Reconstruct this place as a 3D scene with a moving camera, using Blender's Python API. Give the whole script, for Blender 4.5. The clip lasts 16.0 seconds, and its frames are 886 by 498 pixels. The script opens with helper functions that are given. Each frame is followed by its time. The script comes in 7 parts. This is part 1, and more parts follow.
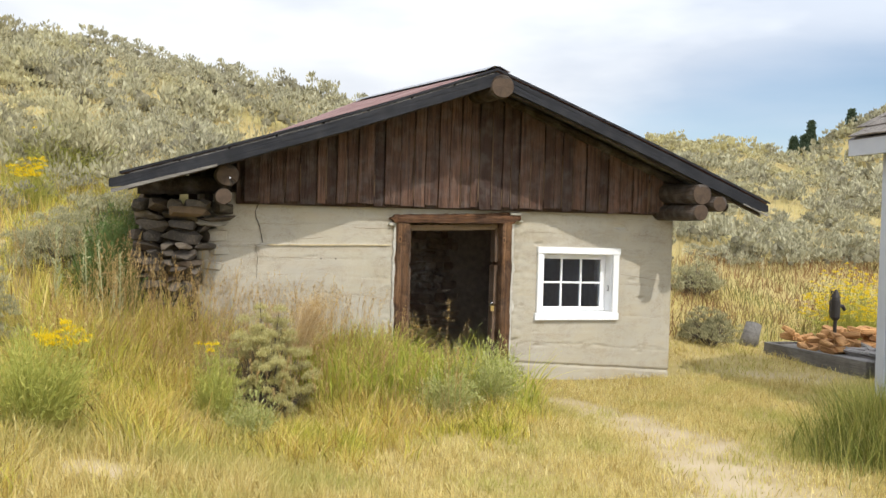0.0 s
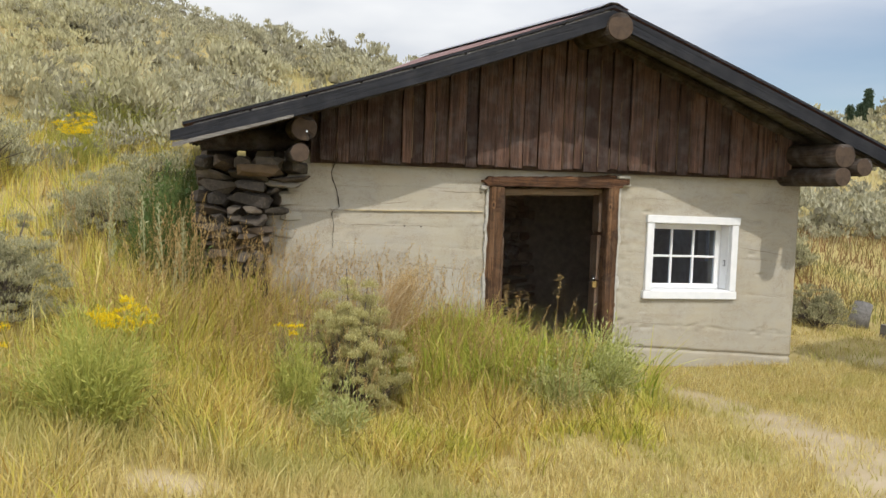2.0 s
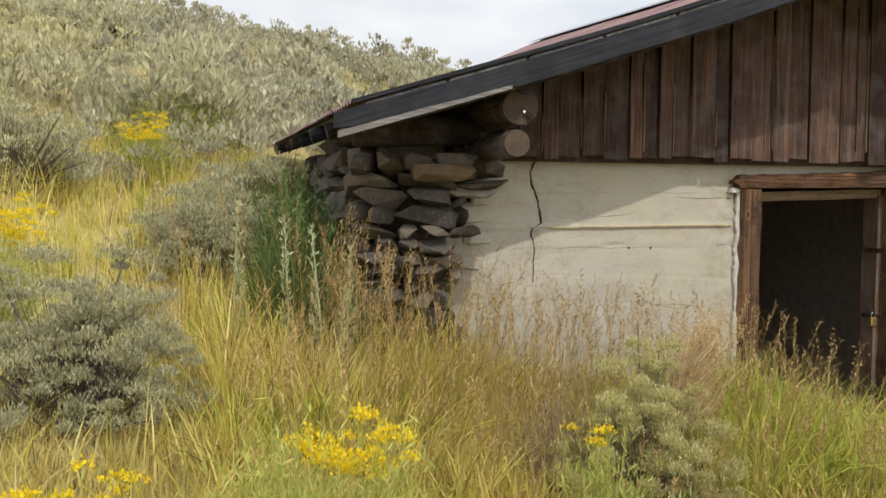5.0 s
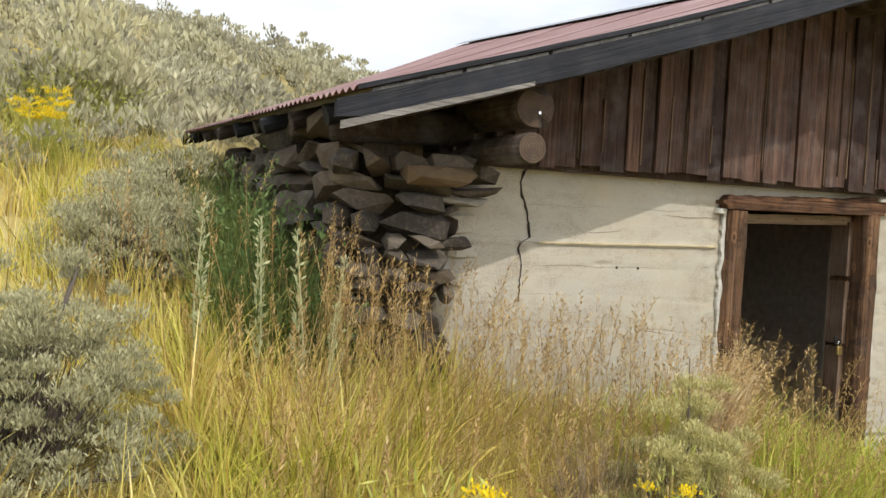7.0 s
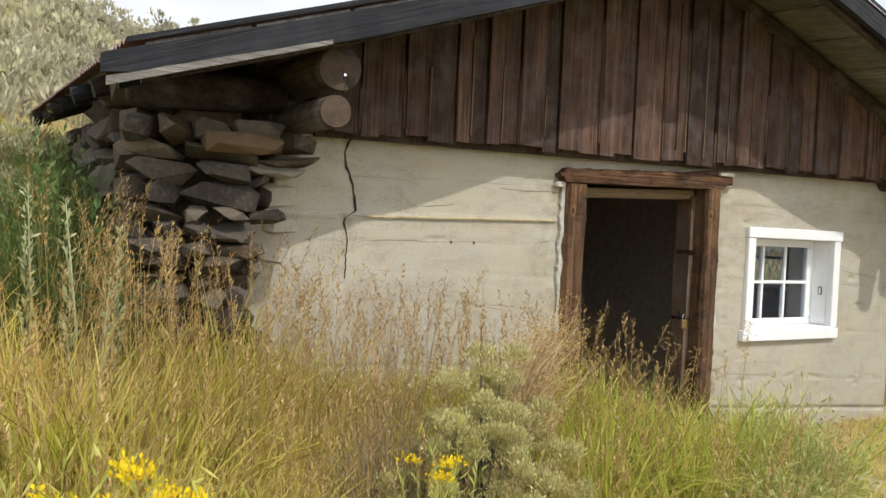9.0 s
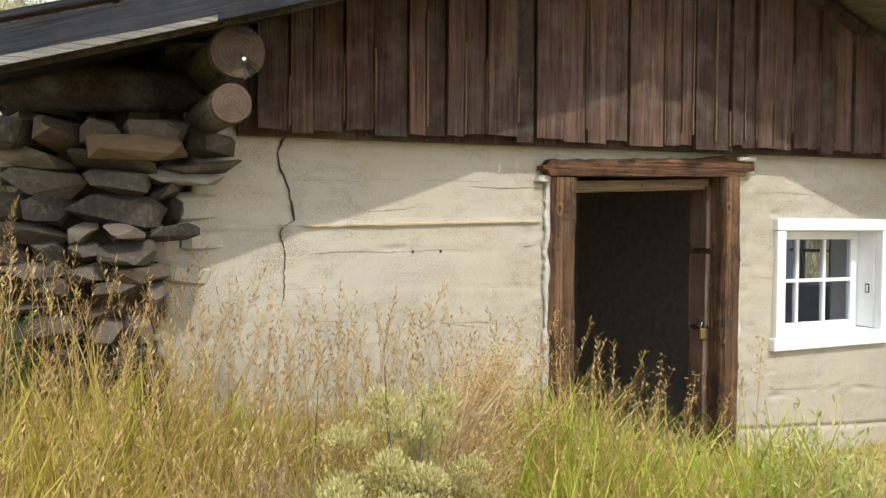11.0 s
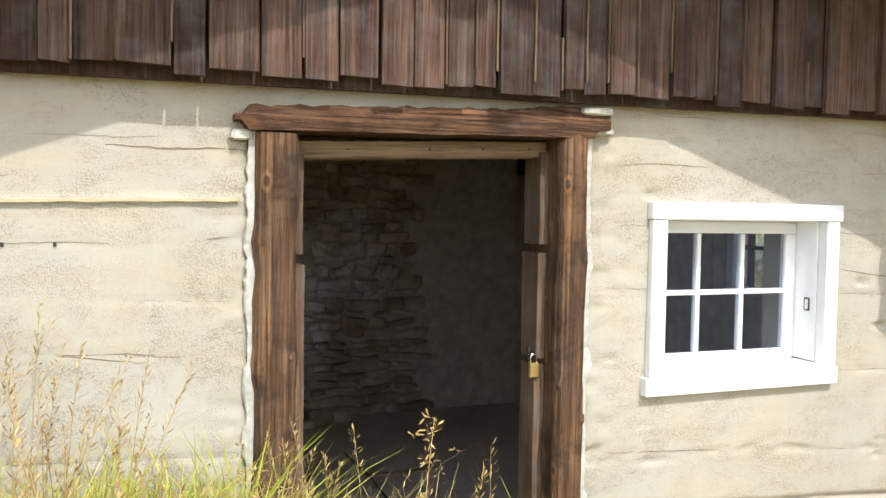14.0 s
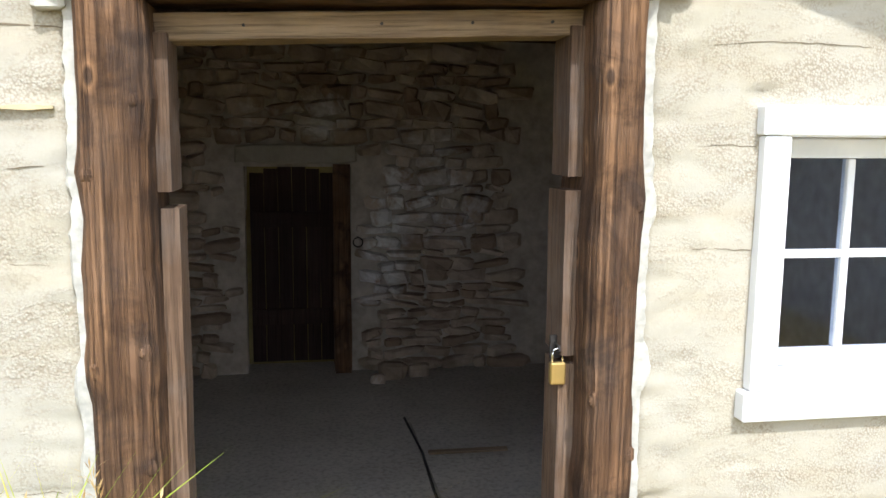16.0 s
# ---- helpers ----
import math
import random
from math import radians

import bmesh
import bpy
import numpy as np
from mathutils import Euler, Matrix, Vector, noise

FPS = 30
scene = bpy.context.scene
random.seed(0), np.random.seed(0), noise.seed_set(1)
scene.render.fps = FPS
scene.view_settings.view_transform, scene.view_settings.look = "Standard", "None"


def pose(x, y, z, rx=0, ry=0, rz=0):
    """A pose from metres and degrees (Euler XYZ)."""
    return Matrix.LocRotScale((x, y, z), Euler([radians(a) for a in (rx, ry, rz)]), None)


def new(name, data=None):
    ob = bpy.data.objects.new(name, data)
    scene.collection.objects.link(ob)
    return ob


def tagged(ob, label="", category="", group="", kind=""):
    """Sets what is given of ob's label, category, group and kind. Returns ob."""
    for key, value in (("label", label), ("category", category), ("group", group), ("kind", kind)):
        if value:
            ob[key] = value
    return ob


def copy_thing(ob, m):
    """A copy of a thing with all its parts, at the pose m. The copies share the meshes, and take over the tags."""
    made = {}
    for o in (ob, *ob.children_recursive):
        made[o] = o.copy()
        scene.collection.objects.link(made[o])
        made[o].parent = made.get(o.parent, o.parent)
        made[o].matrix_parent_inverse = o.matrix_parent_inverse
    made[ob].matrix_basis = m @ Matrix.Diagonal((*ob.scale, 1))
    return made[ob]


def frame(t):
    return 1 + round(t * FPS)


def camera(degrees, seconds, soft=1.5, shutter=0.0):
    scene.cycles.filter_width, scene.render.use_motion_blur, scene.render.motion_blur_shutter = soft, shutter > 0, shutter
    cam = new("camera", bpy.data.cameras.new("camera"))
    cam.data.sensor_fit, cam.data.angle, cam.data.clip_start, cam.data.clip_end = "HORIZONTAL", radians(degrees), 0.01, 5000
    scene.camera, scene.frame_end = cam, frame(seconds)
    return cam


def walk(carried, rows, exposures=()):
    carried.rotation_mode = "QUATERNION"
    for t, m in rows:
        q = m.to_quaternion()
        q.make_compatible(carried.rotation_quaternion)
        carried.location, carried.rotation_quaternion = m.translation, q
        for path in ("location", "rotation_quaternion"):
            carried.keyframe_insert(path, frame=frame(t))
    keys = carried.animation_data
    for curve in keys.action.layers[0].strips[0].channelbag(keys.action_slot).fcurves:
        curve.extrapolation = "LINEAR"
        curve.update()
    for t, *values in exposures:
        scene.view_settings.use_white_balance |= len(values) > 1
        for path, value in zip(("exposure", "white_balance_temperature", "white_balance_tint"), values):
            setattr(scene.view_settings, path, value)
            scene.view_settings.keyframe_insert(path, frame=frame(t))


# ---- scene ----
cam = camera(57.0, 16.0)
# seconds, x, y, z, yaw, pitch, roll
PATH = [
    (0.0, -0.089, 0.017, 1.675, -17.34, -0.91, -1.71),
    (0.5, 0.004, 0.219, 1.651, -17.00, -1.66, -2.07),
    (1.0, -0.075, 0.445, 1.572, -13.95, -2.42, -2.13),
    (1.5, -0.231, 0.765, 1.591, -13.88, -3.06, -2.37),
    (2.0, -0.322, 1.166, 1.612, -14.74, -3.10, -2.18),
    (2.5, -0.514, 1.571, 1.608, -15.82, -3.10, -1.73),
    (3.0, -0.695, 2.010, 1.578, -16.12, -3.38, -1.96),
    (3.5, -0.831, 2.440, 1.600, -15.20, -3.91, -1.52),
    (4.0, -0.963, 2.818, 1.598, -13.36, -3.47, -0.39),
    (4.5, -1.043, 3.204, 1.578, -12.91, -2.50, -0.34),
    (7.0, -1.578, 4.268, 1.590, -22.62, -1.54, -3.25),
    (7.5, -1.581, 4.268, 1.577, -24.09, -1.66, -2.74),
    (8.0, -1.477, 4.224, 1.559, -25.16, -1.33, -2.85),
    (8.5, -1.271, 4.217, 1.510, -27.01, -1.15, -3.35),
    (9.0, -1.049, 4.233, 1.503, -28.52, -1.64, -2.57),
    (11.5, -0.076, 4.675, 1.556, -24.18, -1.82, -0.05),
    (12.0, 0.233, 4.754, 1.531, -26.12, -2.05, 0.06),
    (12.5, 0.571, 4.926, 1.508, -25.67, -2.74, -1.07),
    (13.0, 0.921, 5.088, 1.537, -25.12, -2.72, -0.57),
    (13.5, 1.290, 5.238, 1.548, -22.87, -2.52, -0.48),
    (14.0, 1.596, 5.405, 1.530, -20.52, -2.52, -0.88),
    (14.5, 1.893, 5.661, 1.545, -16.91, -4.67, 0.14),
    (15.0, 2.143, 5.934, 1.534, -14.58, -5.83, -0.81),
    (15.5, 2.355, 6.112, 1.526, -11.45, -6.97, -1.06),
    (16.0, 2.470, 6.357, 1.512, -9.13, -7.97, -0.52),
]
# seconds, stops, kelvin, tint
EXPOSURES = [(0.0, -0.06, 6500, 10), (1.0, -0.10, 6500, 10), (2.0, -0.34, 6500, 10), (3.5, -0.50, 6500, 10), (4.7, -0.36, 6500, 10), (7.0, -0.06, 6500, 10), (9.0, -0.18, 6500, 10), (11.0, 0.10, 6500, 10), (12.0, 0.36, 6400, 10), (12.5, 0.54, 6350, 10), (13.5, 0.46, 6300, 10), (14.2, 0.58, 6150, 10), (15.0, 0.70, 6000, 10), (16.0, 0.72, 5900, 10)]
walk(cam, [(t, pose(x, y, z, 90 + pitch, roll, yaw)) for t, x, y, z, yaw, pitch, roll in PATH], EXPOSURES)

# ---- world, sun ----
SUN_DIR = Vector((0.155, -1.0, 1.15)).normalized()   # towards the sun
world = bpy.data.worlds.new("sky")
scene.world = world
world.use_nodes = True
wn, wl = world.node_tree.nodes, world.node_tree.links
wn.clear()
w_out = wn.new("ShaderNodeOutputWorld")
w_bg = wn.new("ShaderNodeBackground")
w_sky = wn.new("ShaderNodeTexSky")
w_sky.sky_type = "NISHITA"
w_sky.sun_disc = False
w_sky.sun_elevation = math.asin(SUN_DIR.z)
w_sky.sun_rotation = math.atan2(SUN_DIR.x, SUN_DIR.y)
w_co = wn.new("ShaderNodeTexCoord")
w_map = wn.new("ShaderNodeMapping")
w_map.inputs["Scale"].default_value = (1.0, 1.0, 3.4)
w_noise = wn.new("ShaderNodeTexNoise")
w_noise.inputs["Scale"].default_value = 1.5
w_noise.inputs["Detail"].default_value = 7.0
w_noise.inputs["Roughness"].default_value = 0.52
w_noise.inputs["Distortion"].default_value = 0.3
w_dot = wn.new("ShaderNodeVectorMath")
w_dot.operation = "DISTANCE"
w_dot.inputs[1].default_value = (0.675, 0.735, 0.30)    # the clear gap in the cloud, low and wide
w_flat = wn.new("ShaderNodeMapping")
w_flat.inputs["Scale"].default_value = (1.0, 1.0, 2.6)
w_gap = wn.new("ShaderNodeMapRange")
w_gap.interpolation_type = "SMOOTHSTEP"
w_gap.inputs["From Min"].default_value = 0.52
w_gap.inputs["From Max"].default_value = 0.12
w_gap.inputs["To Min"].default_value = 0.45
w_gap.inputs["To Max"].default_value = -0.16
w_add = wn.new("ShaderNodeMath")
w_ramp = wn.new("ShaderNodeMapRange")
w_ramp.interpolation_type = "SMOOTHSTEP"
w_ramp.inputs["From Min"].default_value = 0.26
w_ramp.inputs["From Max"].default_value = 0.82
w_n2 = wn.new("ShaderNodeTexNoise")
w_n2.inputs["Scale"].default_value = 2.3
w_n2.inputs["Detail"].default_value = 5.0
w_cl = wn.new("ShaderNodeValToRGB")
w_cl.color_ramp.elements[0].position, w_cl.color_ramp.elements[0].color = 0.36, (5.0, 5.5, 6.3, 1)
w_cl.color_ramp.elements[1].position, w_cl.color_ramp.elements[1].color = 0.66, (8.3, 8.5, 8.7, 1)
w_mix = wn.new("ShaderNodeMix")
w_mix.data_type = "RGBA"
wl.new(w_co.outputs["Generated"], w_map.inputs["Vector"])
wl.new(w_map.outputs["Vector"], w_noise.inputs["Vector"])
wl.new(w_map.outputs["Vector"], w_n2.inputs["Vector"])
wl.new(w_co.outputs["Generated"], w_flat.inputs["Vector"])
wl.new(w_flat.outputs["Vector"], w_dot.inputs[0])
wl.new(w_dot.outputs["Value"], w_gap.inputs["Value"])
wl.new(w_noise.outputs["Fac"], w_add.inputs[0])
wl.new(w_gap.outputs["Result"], w_add.inputs[1])
wl.new(w_add.outputs["Value"], w_ramp.inputs["Value"])
wl.new(w_n2.outputs["Fac"], w_cl.inputs["Fac"])
wl.new(w_ramp.outputs["Result"], w_mix.inputs["Factor"])
wl.new(w_sky.outputs["Color"], w_mix.inputs["A"])
# cloud grows brighter towards the sun
w_sd = wn.new("ShaderNodeVectorMath")
w_sd.operation = "DOT_PRODUCT"
w_sd.inputs[1].default_value = SUN_DIR
w_gain = wn.new("ShaderNodeMapRange")
w_gain.inputs["From Min"].default_value = -0.5
w_gain.inputs["From Max"].default_value = 1.0
w_gain.inputs["To Min"].default_value = 0.88
w_gain.inputs["To Max"].default_value = 2.0
w_mul = wn.new("ShaderNodeVectorMath")
w_mul.operation = "SCALE"
wl.new(w_co.outputs["Generated"], w_sd.inputs[0])
wl.new(w_sd.outputs["Value"], w_gain.inputs["Value"])
wl.new(w_cl.outputs["Color"], w_mul.inputs[0])
wl.new(w_gain.outputs["Result"], w_mul.inputs["Scale"])
wl.new(w_mul.outputs["Vector"], w_mix.inputs["B"])
wl.new(w_mix.outputs["Result"], w_bg.inputs["Color"])
w_bg.inputs["Strength"].default_value = 0.15
wl.new(w_bg.outputs["Background"], w_out.inputs["Surface"])

sun_data = bpy.data.lights.new("sun", "SUN")
sun_data.energy = 3.0
sun_data.angle = radians(0.6)
sun_data.color = (1.0, 0.955, 0.88)
sun_lamp = new("sun", sun_data)
sun_lamp.rotation_euler = SUN_DIR.to_track_quat("Z", "Y").to_euler()


# ---- materials ----
def material(name, build, rough=0.85):
    m = bpy.data.materials.new(name)
    m.use_nodes = True
    nt = m.node_tree
    bsdf = nt.nodes["Principled BSDF"]
    bsdf.inputs["Roughness"].default_value = rough
    bsdf.inputs["Specular IOR Level"].default_value = 0.3
    build(nt, bsdf)
    return m


def coords(nt, scale=(1, 1, 1), space="Object", rot=(0, 0, 0)):
    co = nt.nodes.new("ShaderNodeTexCoord")
    mp = nt.nodes.new("ShaderNodeMapping")
    mp.inputs["Scale"].default_value = scale
    mp.inputs["Rotation"].default_value = rot
    nt.links.new(co.outputs[space], mp.inputs["Vector"])
    return mp.outputs["Vector"]


def world_coords(nt, scale=(1, 1, 1)):
    ge = nt.nodes.new("ShaderNodeNewGeometry")
    mp = nt.nodes.new("ShaderNodeMapping")
    mp.inputs["Scale"].default_value = scale
    nt.links.new(ge.outputs["Position"], mp.inputs["Vector"])
    return mp.outputs["Vector"]


def noisy(nt, vec, scale, detail=5, rough=0.55, dist=0.0):
    n = nt.nodes.new("ShaderNodeTexNoise")
    n.inputs["Scale"].default_value = scale
    n.inputs["Detail"].default_value = detail
    n.inputs["Roughness"].default_value = rough
    n.inputs["Distortion"].default_value = dist
    nt.links.new(vec, n.inputs["Vector"])
    return n.outputs["Fac"]


def ramp(nt, fac, stops):
    r = nt.nodes.new("ShaderNodeValToRGB")
    els = r.color_ramp.elements
    while len(els) < len(stops):
        els.new(0.5)
    for e, (p, c) in zip(els, stops):
        e.position, e.color = p, (*c, 1)
    nt.links.new(fac, r.inputs["Fac"])
    return r.outputs["Color"]


def mix(nt, fac, a, b, mode="MIX"):
    m = nt.nodes.new("ShaderNodeMix")
    m.data_type = "RGBA"
    m.blend_type = mode
    for sock, val in (("Factor", fac), ("A", a), ("B", b)):
        if isinstance(val, (int, float)):
            m.inputs[sock].default_value = val
        elif isinstance(val, tuple):
            m.inputs[sock].default_value = (*val, 1)
        else:
            nt.links.new(val, m.inputs[sock])
    return m.outputs["Result"]


def remap(nt, fac, a, b, c=0.0, d=1.0):
    m = nt.nodes.new("ShaderNodeMapRange")
    for sock, val in (("From Min", a), ("From Max", b), ("To Min", c), ("To Max", d)):
        m.inputs[sock].default_value = val
    nt.links.new(fac, m.inputs["Value"])
    return m.outputs["Result"]


def bump(nt, bsdf, height, strength=0.4, distance=0.01):
    b = nt.nodes.new("ShaderNodeBump")
    b.inputs["Strength"].default_value = strength
    b.inputs["Distance"].default_value = distance
    nt.links.new(height, b.inputs["Height"])
    nt.links.new(b.outputs["Normal"], bsdf.inputs["Normal"])


def object_random(nt):
    return nt.nodes.new("ShaderNodeObjectInfo").outputs["Random"]


def island_random(nt):
    return nt.nodes.new("ShaderNodeNewGeometry").outputs["Random Per Island"]


def wood(name, dark, light, along=2, streak=28.0, relief=0.5, rough=0.85, grey=0.0, own=0.5, tilt=0.0, knots=0.0):
    """Weathered wood with grain that runs along one axis, or tilted off it in the x-z plane."""
    def build(nt, bsdf):
        def scaled(sc):
            if not tilt:
                return coords(nt, sc)
            mp = nt.nodes.new("ShaderNodeMapping")
            mp.inputs["Scale"].default_value = sc
            nt.links.new(coords(nt, rot=(0, tilt, 0)), mp.inputs["Vector"])
            return mp.outputs["Vector"]
        sc = [streak, streak, streak]
        sc[along] = streak * 0.045
        v = scaled(tuple(sc))
        grain = noisy(nt, v, 1.0, 6, 0.6, 0.6)
        fsc = [streak * 3.6] * 3
        fsc[along] = streak * 0.09
        fine = noisy(nt, scaled(tuple(fsc)), 1.0, 4, 0.65, 0.3)
        blot = noisy(nt, world_coords(nt), 3.2, 4, 0.6)
        col = ramp(nt, grain, [(0.28, dark), (0.5, tuple((a + b) / 2 for a, b in zip(dark, light))), (0.74, light)])
        col = mix(nt, remap(nt, fine, 0.50, 0.66, 0.0, 0.75), col, tuple(c * 0.42 for c in dark))
        col = mix(nt, remap(nt, blot, 0.35, 0.7, 0.0, 0.55), col, tuple(c * 0.55 for c in dark))
        col = mix(nt, remap(nt, object_random(nt), 0, 1, 0, own), col, tuple(c * 0.6 for c in dark))
        if knots:
            # dark knots with a paler rim, and broad stains
            vo = nt.nodes.new("ShaderNodeTexVoronoi")
            vo.inputs["Scale"].default_value = 1.0
            ks = [9.0, 9.0, 9.0]
            ks[along] = 4.5
            nt.links.new(scaled(tuple(ks)), vo.inputs["Vector"])
            stain = noisy(nt, world_coords(nt), 5.5, 5, 0.65, 0.6)
            col = mix(nt, remap(nt, stain, 0.48, 0.62, 0.0, 0.75 * knots), col, tuple(c * 0.5 for c in dark))
            col = mix(nt, remap(nt, vo.outputs["Distance"], 0.20, 0.12, 0.0, 0.45 * knots), col, tuple(c * 1.15 for c in light))
            col = mix(nt, remap(nt, vo.outputs["Distance"], 0.12, 0.07, 0.0, 0.85 * knots), col, tuple(c * 0.4 for c in dark))
        if grey:
            g = noisy(nt, world_coords(nt), 7.0, 5, 0.6)
            col = mix(nt, remap(nt, g, 0.45, 0.7, 0.0, grey), col, (0.26, 0.25, 0.24))
        nt.links.new(col, bsdf.inputs["Base Color"])
        both = nt.nodes.new("ShaderNodeMath")
        both.operation = "SUBTRACT"
        nt.links.new(grain, both.inputs[0])
        nt.links.new(remap(nt, fine, 0.45, 0.7, 0.0, 0.7), both.inputs[1])
        bump(nt, bsdf, both.outputs["Value"], relief, 0.012)
    return material(name, build, rough)


M_BOARD = wood("dark_board_wood", (0.050, 0.027, 0.021), (0.30, 0.165, 0.108), 2, 30, 0.8, 0.72, 0.22, 0.85)
M_BATTEN = wood("board_edge_wood", (0.10, 0.062, 0.038), (0.36, 0.25, 0.16), 2, 30, 0.4)
M_TIMBER = wood("door_timber", (0.075, 0.036, 0.018), (0.36, 0.195, 0.095), 2, 27, 1.0, 0.8, 0.08, 0.2, 0.0, 1.0)
M_TIMBER_X = wood("lintel_timber", (0.050, 0.024, 0.014), (0.30, 0.145, 0.066), 0, 26, 1.0, 0.8, 0.06, 0.2, 0.0, 0.8)
M_STRIP = wood("strip_wood", (0.095, 0.055, 0.033), (0.33, 0.21, 0.13), 2, 45, 0.5, 0.8, 0.2, 0.4)
M_STRIP_X = wood("head_strip_wood", (0.20, 0.13, 0.075), (0.46, 0.33, 0.20), 0, 45, 0.5, 0.8, 0.1, 0.2)
M_FASCIA = wood("fascia_wood", (0.010, 0.011, 0.015), (0.032, 0.033, 0.040), 0, 18, 0.5, 0.8, 0.04, 0.3, 0.33)
M_FASCIA_DOWN = wood("fascia_wood_falling", (0.010, 0.011, 0.015), (0.032, 0.033, 0.040), 0, 18, 0.5, 0.8, 0.04, 0.3, -0.35)
M_PALEWOOD = wood("pale_split_wood", (0.16, 0.145, 0.125), (0.44, 0.41, 0.37), 0, 34, 0.6, 0.85, 0.2, 0.3)
M_LOG = wood("log_bark_wood", (0.030, 0.020, 0.014), (0.13, 0.092, 0.066), 1, 22, 0.9, 0.85, 0.3, 0.3)
M_GREYWOOD = wood("grey_plank_wood", (0.13, 0.12, 0.11), (0.38, 0.36, 0.33), 1, 26, 0.6, 0.85, 0.3, 0.4)
M_INNERDOOR = wood("inner_door_wood", (0.035, 0.02, 0.015), (0.10, 0.06, 0.045), 2, 26, 0.5)
M_SPLIT = wood("split_firewood", (0.42, 0.20, 0.07), (0.72, 0.42, 0.18), 0, 22, 0.5, 0.8, 0.05, 0.4)


def log_end_nodes(nt, bsdf):
    v = coords(nt)
    w = nt.nodes.new("ShaderNodeTexWave")
    w.wave_type, w.rings_direction = "RINGS", "Y"
    w.inputs["Scale"].default_value = 22.0
    w.inputs["Distortion"].default_value = 3.0
    w.inputs["Detail"].default_value = 3.0
    nt.links.new(v, w.inputs["Vector"])
    n = noisy(nt, v, 14, 5)
    col = ramp(nt, w.outputs["Fac"], [(0.1, (0.078, 0.052, 0.034)), (0.9, (0.104, 0.070, 0.047))])
    col = mix(nt, remap(nt, n, 0.35, 0.65, 0, 0.8), col, (0.045, 0.031, 0.022))
    nt.links.new(col, bsdf.inputs["Base Color"])
    bump(nt, bsdf, n, 0.4, 0.006)


M_LOGEND = material("log_end_grain", log_end_nodes)


def concrete_nodes(nt, bsdf):
    v = world_coords(nt)
    big = noisy(nt, v, 1.1, 5, 0.6)
    streaks = noisy(nt, world_coords(nt, (0.45, 0.45, 8.0)), 1.6, 6, 0.6, 0.2)
    drip = noisy(nt, world_coords(nt, (9.0, 1.0, 0.8)), 1.6, 5, 0.6)
    fine = noisy(nt, v, 60, 6, 0.7)
    rough_spot = remap(nt, noisy(nt, world_coords(nt, (1.0, 1.0, 1.8)), 3.1, 9, 0.80, 0.8), 0.465, 0.60, 0.05, 1.0)
    col = ramp(nt, big, [(0.3, (0.39, 0.352, 0.268)), (0.7, (0.49, 0.452, 0.368))])
    col = mix(nt, remap(nt, streaks, 0.44, 0.72, 0.0, 0.55), col, (0.40, 0.33, 0.225))
    col = mix(nt, remap(nt, drip, 0.55, 0.8, 0.0, 0.45), col, (0.50, 0.475, 0.41))
    col = mix(nt, remap(nt, fine, 0.45, 0.70, 0.0, 0.22), col, (0.33, 0.29, 0.225))
    # exposed pebbles where the skin has worn away
    vo = nt.nodes.new("ShaderNodeTexVoronoi")
    vo.inputs["Scale"].default_value = 150.0
    vo.inputs["Randomness"].default_value = 1.0
    nt.links.new(v, vo.inputs["Vector"])
    pebble = vo.outputs["Distance"]
    grey = noisy(nt, world_coords(nt, (1.0, 1.0, 1.6)), 2.6, 5, 0.65, 0.4)
    col = mix(nt, remap(nt, grey, 0.42, 0.66, 0.0, 0.55), col, (0.40, 0.38, 0.335))
    spots = nt.nodes.new("ShaderNodeMath")
    spots.operation = "MULTIPLY"
    nt.links.new(remap(nt, pebble, 0.38, 0.72, 0.0, 0.72), spots.inputs[0])
    nt.links.new(rough_spot, spots.inputs[1])
    col = mix(nt, spots.outputs["Value"], col, (0.27, 0.22, 0.155))
    nt.links.new(col, bsdf.inputs["Base Color"])
    h = nt.nodes.new("ShaderNodeMath")
    h.operation = "MULTIPLY_ADD"
    nt.links.new(remap(nt, pebble, 0.1, 0.8, 1.0, 0.0), h.inputs[0])
    nt.links.new(rough_spot, h.inputs[1])
    nt.links.new(remap(nt, fine, 0, 1, 0, 0.4), h.inputs[2])
    bump(nt, bsdf, h.outputs["Value"], 0.45, 0.006)


M_CONCRETE = material("cast_concrete", concrete_nodes, 0.92)


def stone_nodes(tones):
    def build(nt, bsdf):
        v = world_coords(nt)
        n = noisy(nt, v, 7, 7, 0.65)
        f = noisy(nt, v, 45, 5, 0.65)
        col = ramp(nt, object_random(nt), [(i / (len(tones) - 1), c) for i, c in enumerate(tones)])
        col = mix(nt, remap(nt, n, 0.35, 0.7, 0, 0.6), col, tuple(c * 0.45 for c in tones[0]))
        col = mix(nt, remap(nt, f, 0.5, 0.75, 0, 0.5), col, tuple(min(1, c * 1.5) for c in tones[-1]))
        nt.links.new(col, bsdf.inputs["Base Color"])
        bump(nt, bsdf, n, 0.8, 0.02)
    return build


M_STONE = material("field_stone", stone_nodes([(0.052, 0.044, 0.036), (0.082, 0.068, 0.054), (0.115, 0.080, 0.050), (0.10, 0.085, 0.067), (0.15, 0.12, 0.088)]), 0.9)


